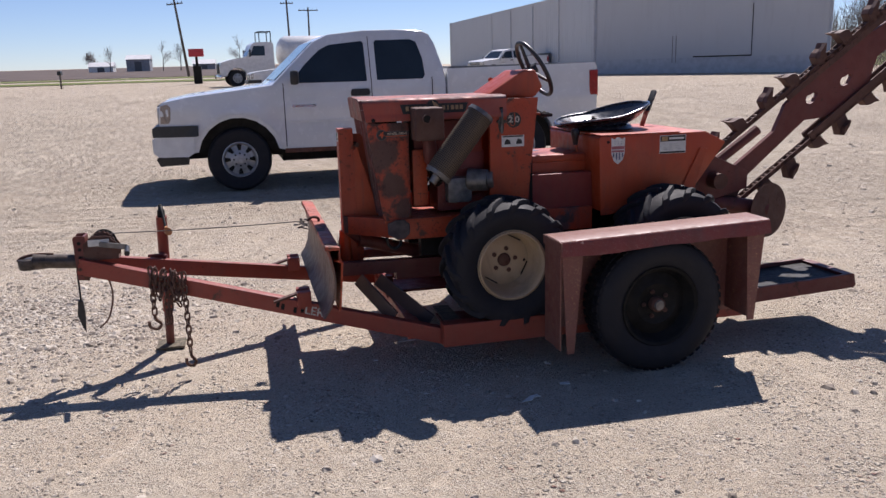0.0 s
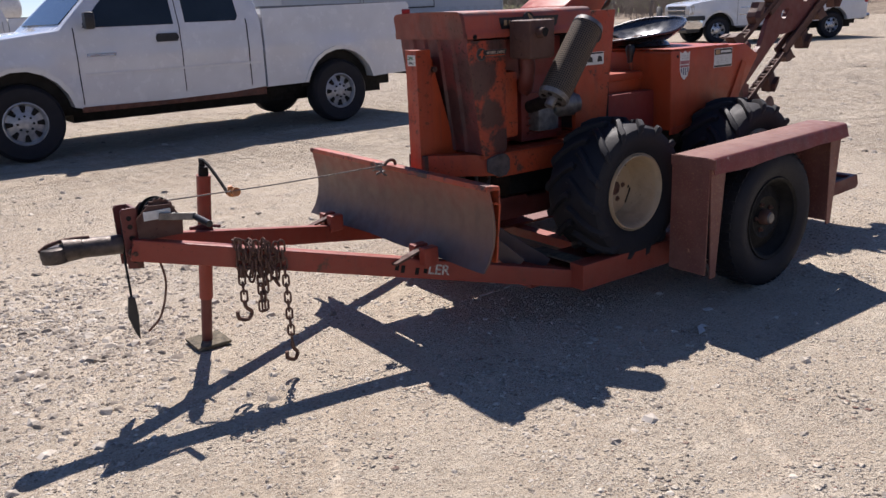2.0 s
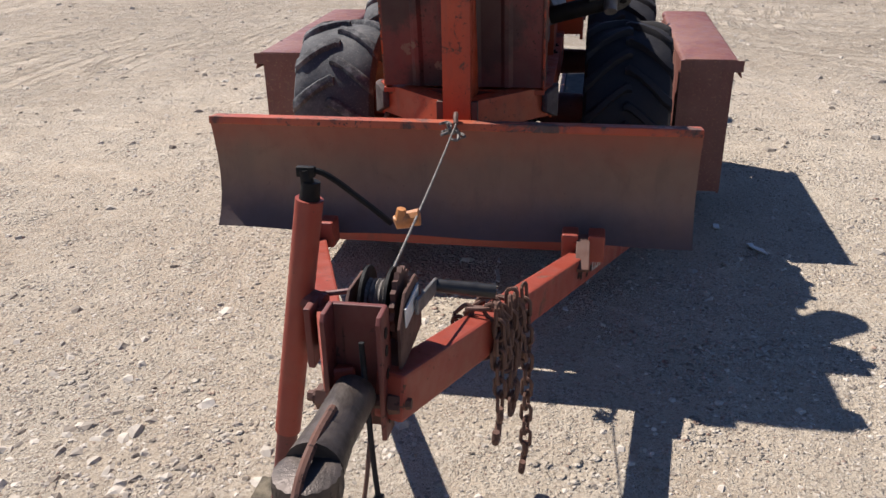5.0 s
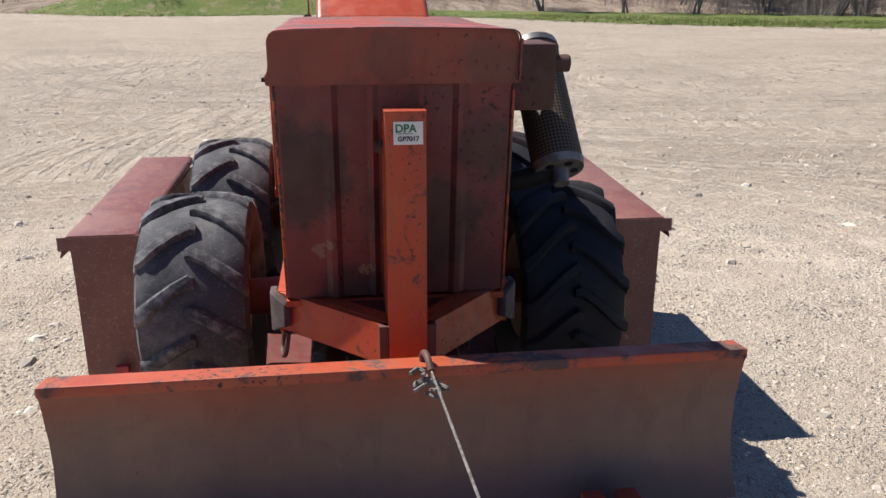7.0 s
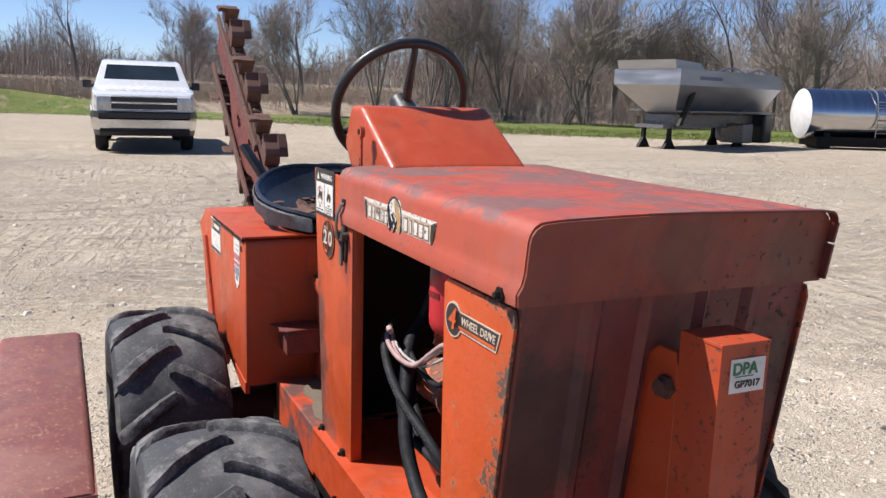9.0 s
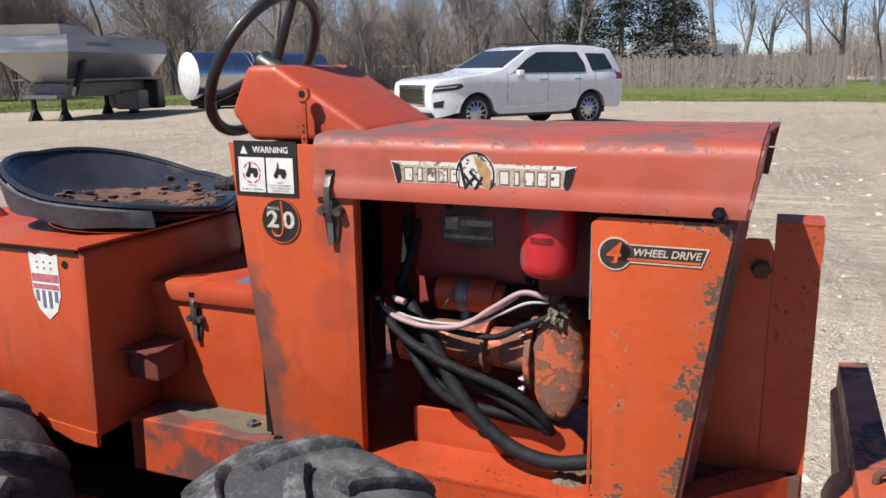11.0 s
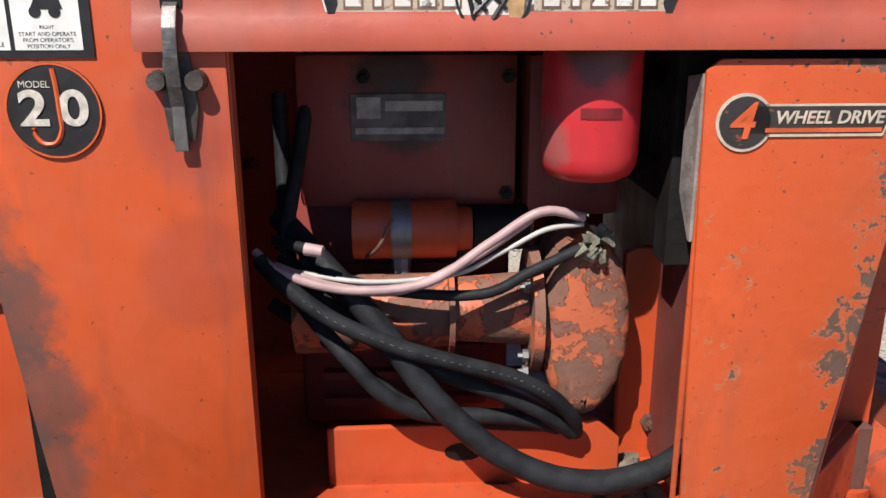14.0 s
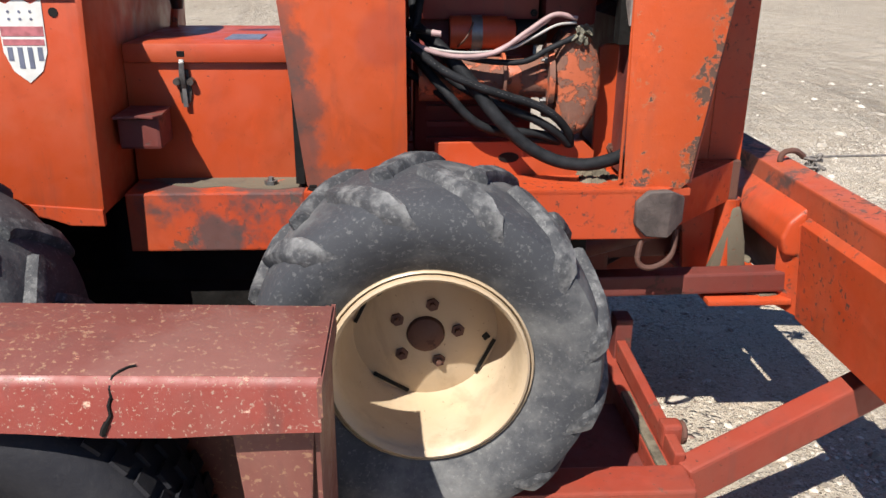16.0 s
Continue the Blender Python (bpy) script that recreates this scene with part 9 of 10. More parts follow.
def build_spreader(m):
    """A stainless fertiliser spreader body off its truck, standing on folding stands. Long side along local x."""
    body = thing("spreader_body", m, "stainless steel spreader hopper standing on black stands", "spreader")
    k = Nodes("stainless_sheet")
    n = k.noise(2.0, 5, 0.6, k.scaled((0.5, 0.5, 3)))
    k.bump(k.noise(1.2, 3), 0.25, 0.05)
    stainless = k.done(k.mix(n, (0.30, 0.30, 0.31), (0.52, 0.52, 0.53)), k.steps(n, 0.3, 0.7, 0.28, 0.5), 0.9)
    bm = bmesh.new()
    # hopper: wide top, narrow bottom, with a sloped front end
    top, low = 2.30, 0.98
    ring = [[(-2.9, -1.15, top), (2.9, -1.15, top), (2.9, 1.15, top), (-2.9, 1.15, top)], [(-2.9, -1.15, 1.85), (2.9, -1.15, 1.85), (2.9, 1.15, 1.85), (-2.9, 1.15, 1.85)], [(-2.0, -0.45, low), (2.9, -0.45, low), (2.9, 0.45, low), (-2.0, 0.45, low)]]
    vs = [[bm.verts.new(p) for p in r] for r in ring]
    for a, b in zip(vs, vs[1:]):
        for i in range(4):
            bm.faces.new((a[i], a[(i + 1) % 4], b[(i + 1) % 4], b[i]))
    bm.faces.new(vs[0])
    bm.faces.new(vs[-1][::-1])
    hopper = part("hopper", bm, stainless, body, "dented stainless hopper with sloping sides")
    bm = bmesh.new()
    prism(bm, [(-2.92, 2.30), (-2.98, 2.55), (-1.7, 2.50), (-1.4, 2.30)], -1.0, 1.0, "y")
    for x in (0.2, 1.9):
        tube(bm, [(x - 0.8, -0.9, 2.30), (x, -0.9, 2.44), (x + 0.8, -0.9, 2.30)], 0.03, 6)
    part("cover", bm, stainless, hopper)
    bm = bmesh.new()
    for x in (-1.2, 0.2, 1.6):
        prism(bm, [(-1.13, 1.85), (-1.02, 1.85), (-0.40, 1.0), (-0.50, 1.0)], x, x + 0.05, "x")
        prism(bm, [(1.13, 1.85), (1.02, 1.85), (0.40, 1.0), (0.50, 1.0)], x, x + 0.05, "x")
    pieces("hopper_rib", bm, stainless, hopper)
    bm = bmesh.new()
    slab(bm, -2.1, 2.9, -1.10, 1.10, 1.08, 1.13)
    slab(bm, -2.1, 2.9, -0.5, 0.5, 0.62, 1.0)
    slab(bm, -2.6, -1.9, -0.5, 0.5, 0.60, 0.70)
    part("lower_frame", bm, GREY_STEEL, body, "grey lower frame and conveyor")
    bm = bmesh.new()
    slab(bm, 0.9, 1.5, -1.08, -0.3, 0.15, 0.75, edge=0.04)
    part("drive_box", bm, GREY_STEEL, body)
    bm = bmesh.new()
    prism(bm, [(-2.55, 0.70), (-2.40, 0.70), (-1.75, 1.75), (-1.95, 1.75)], -1.0, -0.9, "y")
    part("ladder", bm, DARK, body)
    for x in (-2.2, 1.7):
        for y in (-0.45, 0.45):
            bm = bmesh.new()
            prism(bm, [(x - 0.30, 0.0), (x + 0.30, 0.0), (x + 0.06, 0.30), (x + 0.05, 0.64), (x - 0.05, 0.64), (x - 0.06, 0.30)], y - 0.05, y + 0.05, "y")
            part("stand", bm, DARK, body, "black folding stand")
    bm = bmesh.new()
    slab(bm, 2.45, 3.0, -0.95, 0.95, 0.12, 1.05, edge=0.08)
    part("spinner_guard", bm, BLACK, body)
    bm = bmesh.new()
    slab(bm, -1.9, -0.7, -1.158, -1.150, 2.02, 2.12)
    part("mark_bar", bm, DECAL_BLUE, body, "dark letter bar")


build_spreader(pose(21.2, -18.3, 0, 0, 0, -72) @ Matrix.Scale(1.08, 4))


def build_tank(m):
    """A polished milk-type tank on low skids. Long axis along local x."""
    body = thing("steel_tank", m, "polished stainless cylindrical tank lying on skids", "tank")
    k = Nodes("polished_tank")
    n = k.noise(3.0, 4, 0.6, k.scaled((4, 0.3, 0.3)))
    polished = k.done(k.mix(n, (0.42, 0.43, 0.45), (0.60, 0.60, 0.62)), k.steps(n, 0.3, 0.7, 0.12, 0.24), 1.0)
    bm = bmesh.new()
    turned(bm, [(0.885, -2.95), (0.90, -2.9), (0.90, 2.9), (0.885, 2.95)], 48, pose(0, 0, 1.22, 0, 0, 90))
    shellp = part("tank_shell", bm, polished, body, "mirror-like steel shell", True)
    for s in (-1, 1):
        bm = bmesh.new()
        turned(bm, [(0.0, 0.20), (0.35, 0.17), (0.70, 0.09), (0.885, 0.0), (0.885, -0.03)], 40, pose(s * 2.95, 0, 1.22, 0, 0, -90 * s))
        part("tank_head", bm, OLD_WHITE, shellp, "dished white end", True)
    for x in (0.1, 0.62):
        bm = bmesh.new()
        tube(bm, [(x, 0.93, 0.45), (x, 0.95, 1.25), (x, 0.75, 1.95), (x, 0.2, 2.2)], 0.025, 8)
        part("ladder_rail", bm, STEEL, shellp, "", True)
    bm = bmesh.new()
    for i in range(6):
        rod(bm, (0.1, 0.95, 0.6 + i * 0.22), (0.62, 0.95, 0.6 + i * 0.22), 0.016, 0.016, 6)
    part("ladder_rung", bm, STEEL, shellp)
    bm = bmesh.new()
    for x in (-2.2, 2.2):
        prism(bm, [(-0.7, 0.0), (0.7, 0.0), (0.6, 0.62), (-0.6, 0.62)], x - 0.12, x + 0.12, "x", 0.0)
    slab(bm, -2.6, 2.6, -0.72, 0.72, 0.08, 0.42)
    part("skid", bm, DARK, body, "dark skid frame")
    bm = bmesh.new()
    tube(bm, [(-3.05, 0.3, 0.9), (-3.15, 0.3, 0.6), (-3.1, 0.3, 0.05)], 0.04, 8)
    part("drain_pipe", bm, STEEL, body, "", True)


build_tank(pose(20.2, -25.8, 0, 0, 0, 180 - 112))


# ---- surroundings ----
def build_building():
    """The long white metal warehouse: corner C, gable end to R, long wall back to L."""
    C, Rr, Lf = Vector((28.2, 68.1)), Vector((43.2, 55.5)), Vector((27.0, 124.0))
    hall = thing("warehouse", pose(21.8, 52.2, 0.50) @ Matrix.Scale(0.78, 4), "long white metal-clad warehouse with ribbed walls and concrete base", "building")
    k = Nodes("white_cladding")
    n = k.noise(0.35, 5, 0.6)
    stain = k.noise(1.2, 5, 0.7, k.scaled((1, 1, 0.15)))
    clad = k.done(k.mix(k.steps(stain, 0.5, 0.8, 0, 0.35), k.mix(n, (0.47, 0.48, 0.49), (0.52, 0.53, 0.54)), (0.36, 0.35, 0.35)), 0.5)
    base_mat = plain("stained_concrete", (0.47, 0.48, 0.50), 0.85, 0, 0.12, 2.0, 0.2)
    roof_mat = plain("grey_roof_sheet", (0.36, 0.36, 0.37), 0.45, 0.3, 0.2, 2.0)
    H = 7.6
    for name, e in (("gable_wall", Rr - C), ("long_wall", Lf - C)):
        d = Vector((e.x, e.y, 0))
        ln = d.length
        d.normalize()
        m = Matrix(((d.x, -d.y, 0, 0), (d.y, d.x, 0, 0), (0, 0, 1, 0), (0, 0, 0, 1)))
        s = 1 if name == "gable_wall" else -1
        bm = bmesh.new()
        slab(bm, 0, ln, *sorted((0, s * 0.25)), 1.3, H, m)
        wall = part("wall", bm, clad, hall, "white ribbed metal wall")
        bm = bmesh.new()
        i = 0.15
        while i < ln:
            slab(bm, i, i + 0.05, *sorted((0, -s * 0.014)), 1.32, H - 0.05, m)
            i += 0.30 if name == "gable_wall" else 0.60
        ob = part("wall_ribs", bm, clad, wall)
        ob["kind"] = "stuff"
        bm = bmesh.new()
        slab(bm, 0, ln, *sorted((-s * 0.05, s * 0.25)), -0.3, 1.3, m)
        part("concrete_base", bm, base_mat, hall, "stained pale concrete base")
        bm = bmesh.new()
        slab(bm, -0.1, 0.1, *sorted((-s * 0.12, 0)), 0, H, m)
        part("corner_trim", bm, base_mat, wall)
        if name == "gable_wall":
            bm = bmesh.new()
            slab(bm, 8.8, 13.6, -0.10, 0.0, 1.32, 1.42, m)
            slab(bm, 13.54, 13.6, -0.04, 0.0, 1.4, 5.6, m)
            part("door_frame", bm, DARK, hall, "dark sliding door track")
            bm = bmesh.new()
            slab(bm, 7.0, 7.05, -0.06, 0.0, 0.9, 3.2, m)
            slab(bm, 7.3, 7.35, -0.06, 0.0, 0.9, 3.2, m)
            part("downpipe", bm, GREY_STEEL, hall)
        else:
            for x in (9, 17, 25, 33):
                bm = bmesh.new()
                slab(bm, x, x + 0.25, 0.0, 0.12, 1.3, H - 0.2, m)
                part("downpipe", bm, clad, hall)
            for x in (11, 20, 30):
                bm = bmesh.new()
                slab(bm, x, x + 3.0, 0.2, 1.4, 0.3, 2.2, m, 0.05)
                part("wall_unit", bm, GREY_STEEL, hall, "grey machinery box against the wall")
    a, b = Vector((*(Rr - C), 0)), Vector((*(Lf - C), 0))
    bm = bmesh.new()
    up = Vector((0, 0, H))
    ridge = Vector((0, 0, H + 0.8))
    corners = [Vector() - (a + b) * 0.012, a, a + b, b]
    lo = [bm.verts.new(p + up) for p in corners]
    r0, r1 = bm.verts.new(a * 0.5 + ridge), bm.verts.new(a * 0.5 + b + ridge)
    bm.faces.new((lo[0], lo[1], r0))
    bm.faces.new((lo[3], r1, lo[2]))
    bm.faces.new((lo[0], r0, r1, lo[3]))
    bm.faces.new((lo[1], lo[2], r1, r0))
    bm.faces.new(lo[::-1])
    part("roof", bm, roof_mat, hall, "low-pitched metal roof")
    bm = bmesh.new()
    for p, q in ((a, a + b), (b, a + b)):
        vs = [bm.verts.new(v) for v in (p, q, q + up, p + up)]
        bm.faces.new(vs)
    g = bmesh.ops.extrude_face_region(bm, geom=bm.faces[:])
    bmesh.ops.translate(bm, vec=(-0.2, -0.2, 0), verts=[v for v in g["geom"] if isinstance(v, bmesh.types.BMVert)])
    part("back_wall", bm, clad, hall)


build_building()


def grass_material():
    k = Nodes("spring_grass")
    n, f = k.noise(0.5, 5, 0.6), k.noise(14.0, 6, 0.7)
    c = k.mix(k.steps(n, 0.35, 0.7), (0.098, 0.142, 0.026), (0.165, 0.180, 0.050))
    c = k.mix(k.steps(k.noise(1.1, 6, 0.7), 0.50, 0.68, 0, 0.85), c, (0.30, 0.245, 0.155))
    c = k.mix(k.steps(f, 0.4, 0.7, 0, 0.5), c, (0.035, 0.075, 0.012))
    k.bump(f, 0.9, 0.06)
    return k.done(c, 0.85, 0, Specular_IOR_Level=0.2)


GRASS = grass_material()
EDGE = [(52, 104), (66, 84), (75, 60), (48, 22), (42, 11), (44, 3), (38, -6), (31.5, -11), (28.5, -16), (26, -21), (24.0, -27), (21, -32.0), (10, -32.6), (-1, -33), (-20, -33.5), (-60, -35)]


def verge_line(n=9):
    pts = smooth_line([(x, y, 0) for x, y in EDGE], n)
    rng = random.Random(8)
    return [Vector((p.x + rng.uniform(-0.35, 0.35), p.y + rng.uniform(-0.35, 0.35), 0)) for p in pts]


def mound(x, y):
    """The grassed earth bank beyond the yard."""
    a = math.exp(-(((x - 47.5) / 3.2) ** 2 + ((y - 10.0) / 7.5) ** 4))
    b = 0.55 * math.exp(-(((x - 46.0) / 2.6) ** 2 + ((y - 1.0) / 4.0) ** 2))
    return 1.15 * a + b


def build_verge():
    line = verge_line()
    bm = bmesh.new()
    rows = []
    for p in line:
        out = Vector((1, -1, 0)).normalized() if p.y > -28 else Vector((0.1, -1, 0)).normalized()
        if p.y > -5:
            out = Vector((1, 0.1, 0)).normalized()
        row = []
        for d in (0, 0.7, 1.5, 2.5, 3.5, 4.5, 5.5, 7, 9, 12, 16, 22, 30, 45):
            q = p + out * d
            row.append(bm.verts.new((q.x, q.y, rise(q.x, q.y) + (0.012 if q.y < 40 else 0.07) + 0.10 * min(d, 14) * min(1, max(0, (q.y - 45) / 15)) + min(d, 1.5) * 0.03 + mound(q.x, q.y) * min(d / 3.5, 1) + (0.05 * noise.noise(Vector((q.x, q.y, 0))) if d else 0))))
        rows.append(row)
    for a, b in zip(rows, rows[1:]):
        for i in range(len(a) - 1):
            bm.faces.new((a[i], a[i + 1], b[i + 1], b[i]))
    ob = part("grass_verge", bm, GRASS, None, smooth=True)
    tagged(ob, "bright green grass verge with a low bank", "grass", kind="structure")
    # tufts along the verge
    rng = random.Random(21)
    verts, faces = [], []
    for p in line[1:-1]:
        if p.x < -25 or p.x > 72:
            continue
        out = Vector((1, 0.1, 0)) if p.y > -5 else (Vector((0.7, -0.7, 0)) if p.y > -28 else Vector((0.1, -1, 0)))
        for _ in range(170):
            d = rng.uniform(-0.3, 9) * rng.random() ** 0.5
            q = p + out * d + Vector((rng.uniform(-1.4, 1.4), rng.uniform(-1.4, 1.4), 0))
            z = rise(q.x, q.y) + 0.008 + 0.10 * min(max(d, 0), 14) * min(1, max(0, (q.y - 45) / 15)) + mound(q.x, q.y) * min(max(d, 0) / 3.5, 1) + min(max(d, 0), 1.5) * 0.03
            for _ in range(3):
                a, h, w = rng.uniform(0, math.tau), rng.uniform(0.03, 0.10), rng.uniform(0.006, 0.014)
                b = len(verts)
                ox, oy = q.x + rng.uniform(-0.08, 0.08), q.y + rng.uniform(-0.08, 0.08)
                verts.extend([(ox - w * math.cos(a), oy - w * math.sin(a), z - 0.01), (ox + w * math.cos(a), oy + w * math.sin(a), z - 0.01), (ox + rng.uniform(-0.05, 0.05), oy + rng.uniform(-0.05, 0.05), z + h)])
                faces.append((b, b + 1, b + 2))
    me = bpy.data.meshes.new("grass_tufts")
    me.from_pydata(verts, [], faces)
    me.materials.append(GRASS)
    tagged(new("grass_tufts", me), "short uneven spring grass blades", "grass", kind="stuff")


build_verge()


def upland(x, y):
    """Height of the stubble field that climbs behind the verge to the east."""
    r, a = math.hypot(x, y), math.degrees(math.atan2(y, x))
    side = min(1.0, max(0.0, (a + 36) / 12)) * min(1.0, max(0.0, (40 - a) / 12))
    return max(rise(x, y), side * 2.3 * min(1.0, max(0.0, (r - 45) / 50)))


def build_stubble():
    k = Nodes("corn_stubble")
    row = k.noise(1.2, 6, 0.7, k.scaled((0.25, 1.6, 1)))
    c = k.mix(k.steps(row, 0.35, 0.65), (0.150, 0.112, 0.082), (0.300, 0.245, 0.185))
    c = k.mix(k.steps(k.noise(7.0, 6, 0.75), 0.50, 0.66, 0, 0.8), c, (0.42, 0.36, 0.285))
    k.bump(k.noise(5.0, 6, 0.7), 1.0, 0.12)
    mat = k.done(c, 0.95, 0, Specular_IOR_Level=0.1)
    bm = bmesh.new()
    grid = []
    for i in range(49):
        a = radians(-46 + 92 * i / 48)
        grid.append([bm.verts.new((r * math.cos(a), r * math.sin(a), upland(r * math.cos(a), r * math.sin(a)) + (0.03 if r > 49 else -0.25))) for r in (48, 50, 54, 60, 68, 78, 88, 96, 120, 180)])
    for a, b in zip(grid, grid[1:]):
        for j in range(9):
            bm.faces.new((a[j], a[j + 1], b[j + 1], b[j]))
    tagged(part("stubble_field", bm, mat, None, smooth=True), "pale brown stubble field rising behind the grass verge", "field", kind="structure")


build_stubble()


def stick(verts, faces, a, b, r0, r1, sides=3):
    d = (b - a)
    if d.length < 1e-6:
        return
    u = d.orthogonal().normalized()
    w = d.cross(u).normalized()
    n = len(verts)
    for p, r in ((a, r0), (b, r1)):
        for i in range(sides):
            t = i * math.tau / sides
            verts.append(p + u * (r * math.cos(t)) + w * (r * math.sin(t)))
    for i in range(sides):
        j = (i + 1) % sides
        faces.append((n + i, n + j, n + sides + j, n + sides + i))


def bark(name, a, b):
    k = Nodes(name)
    k.bump(k.noise(20, 5, 0.7, k.scaled((3, 3, 0.6))), 0.6, 0.03)
    return k.done(k.mix(k.noise(6, 5), a, b), 0.9, 0, Specular_IOR_Level=0.2)


BARK = bark("grey_bark", (0.125, 0.108, 0.096), (0.23, 0.203, 0.182))
TWIG = bark("brown_twigs", (0.195, 0.160, 0.138), (0.30, 0.258, 0.230))
WOODS = bark("pale_woods", (0.175, 0.140, 0.120), (0.275, 0.232, 0.203))
DRY = bark("dry_stalks", (0.19, 0.148, 0.105), (0.29, 0.235, 0.170))
NEEDLE = bark("dark_needles", (0.016, 0.032, 0.014), (0.040, 0.065, 0.028))


def from_lists(name, verts, faces, mat, parent=None):
    me = bpy.data.meshes.new(name)
    me.from_pydata(verts, [], faces)
    me.materials.append(mat)
    ob = new(name, me)
    ob.parent = parent
    return ob


def bare_tree(seed, height, low, spread, stems=1):
    """A leafless tree: trunk and limbs in one mesh, the fine branches in another."""
    rng = random.Random(seed)
    tree = thing("bare_tree", pose(0, 0, -50), "leafless grey deciduous tree in early spring", "tree", "trees round the yard")
    tv, tf, cv, cf = [], [], [], []

    def grow(p, d, length, r, level):
        n = 4 if level < 2 else 3
        for i in range(n):
            bend = 0.10 + 0.07 * level
            d2 = (d + Vector((rng.uniform(-bend, bend), rng.uniform(-bend, bend), rng.uniform(-0.02, bend * 0.8)))).normalized()
            q = p + d2 * (length / n)
            r2 = r * (1 - 0.55 / n)
            stick(*((tv, tf) if level < 2 else (cv, cf)), p, q, max(r, 0.0085), max(r2, 0.006), 7 if level == 0 else (5 if level == 1 else 3))
            p, d, r = q, d2, r2
            if level < 4 and (level > 0 or i >= n - 3):
                for _ in range(1 if level == 0 else (2 if level < 3 else 2)):
                    a = rng.uniform(0, math.tau)
                    lean = rng.uniform(0.45, 1.15) * spread
                    side = d.orthogonal().normalized()
                    side.rotate(Matrix.Rotation(a, 3, d))
                    grow(p, (d + side * lean).normalized(), length * rng.uniform(0.45, 0.68), r * rng.uniform(0.42, 0.60), level + 1)

    for s in range(stems):
        lean = Vector((rng.uniform(-0.34, 0.34), rng.uniform(-0.34, 0.34), 1)) if stems > 1 else Vector((rng.uniform(-0.08, 0.08), rng.uniform(-0.08, 0.08), 1))
        grow(Vector((rng.uniform(-0.2, 0.2) * (stems > 1), rng.uniform(-0.2, 0.2) * (stems > 1), -0.15)), lean.normalized(), height * low, height * (0.020 if stems == 1 else 0.016) / (stems ** 0.4), 0)
    from_lists("trunk", tv, tf, BARK, tree)
    from_lists("crown", cv, cf, TWIG, tree)
    return tree


def build_trees():
    kinds = [bare_tree(3, 9.0, 0.50, 1.0), bare_tree(14, 11.0, 0.55, 0.75), bare_tree(25, 7.0, 0.62, 0.85, 4), bare_tree(37, 10.0, 0.45, 1.15), bare_tree(52, 6.0, 0.6, 0.8, 5)]
    rng = random.Random(77)
    spots = []
    # east side, behind the bank and the field edge
    for x, y, k, s in ((53.5, 12.6, 2, 1.35), (54.5, 10.4, 0, 0.80), (58, 20, 2, 1.4), (62, 17, 4, 1.5), (72, 10, 3, 0.9), (84, 2, 1, 0.9), (80, -8, 0, 0.9), (49.5, -19.8, 2, 1.25), (43.5, -22.3, 2, 1.15), (40, -24.5, 4, 1.2), (70, 34, 1, 0.9), (48, -10.5, 4, 1.0), (46, -15.0, 2, 1.0), (44, -18.5, 2, 1.1), (47, -21.5, 4, 1.2), (39, -25, 2, 0.9), (61, -14, 1, 0.8), (66, -6, 4, 1.1)):
        spots.append((x, y, k, s))
    # south-east wood behind the spreader and the tank
    for i in range(26):
        t = i / 25
        spots.append((42 - 24 * t + rng.uniform(-2.5, 2.5), -27 - 33 * t + rng.uniform(-3.5, 3.5), rng.choice((0, 1, 1, 2, 3, 4)), rng.uniform(0.75, 1.15)))
    for i in range(16):
        t = i / 15
        spots.append((62 - 24 * t + rng.uniform(-3, 3), -30 - 40 * t + rng.uniform(-4, 4), rng.choice((1, 1, 0, 3)), rng.uniform(0.9, 1.25)))
    # south, behind the board fence
    for x, y, k, s in ((17.9, -56, 3, 1.35), (13, -64, 1, 1.0), (0.5, -61, 1, 1.1), (-6.2, -60, 0, 1.15), (-13.5, -63, 3, 1.2), (-20, -59, 0, 1.2), (-1.5, -68, 3, 1.3), (5.5, -66, 0, 1.3), (-28, -60, 3, 1.2), (3.0, -58, 3, 1.0), (-3.5, -56, 0, 1.1), (-10, -66, 1, 1.1), (-17, -62, 3, 1.2), (-24, -70, 1, 1.0), (8, -72, 1, 1.2), (24, -58, 1, 1.2), (29, -61, 0, 1.2), (-31, -64, 0, 1.1), (20, -70, 3, 1.2)):
        spots.append((x, y, k, s))
    # north-east and the far north
    for x, y, k, s in ((33, 33, 0, 0.9), (41, 36, 3, 0.8), (50, 40, 2, 1.3), (58, 34, 1, 0.9), (47, 29, 4, 1.1), (64, 46, 0, 1.0), (67, 88, 3, 1.1), (74, 90, 0, 1.2), (82, 82, 1, 1.1), (71, 100, 1, 1.2), (88, 72, 3, 1.1), (62, 96, 2, 1.3), (80, 96, 2, 1.4), (86, 62, 2, 1.2)):
        spots.append((x, y, k, s))
    for x, y, k, s in ((-43, 235, 0, 0.85), (-29, 232, 3, 0.85), (-24, 228, 0, 0.9), (-48, 240, 4, 0.8), (-8, 222, 3, 0.9)):
        spots.append((x, y, k, s))
    done = set()
    for x, y, k, s in spots:
        m = pose(x, y, upland(x, y), 0, 0, rng.uniform(0, 360)) @ Matrix.Scale(s, 4)
        if k not in done:
            kinds[k].matrix_basis = m
            done.add(k)
        else:
            t = copy_thing(kinds[k], m)
            t.matrix_basis = m


build_trees()


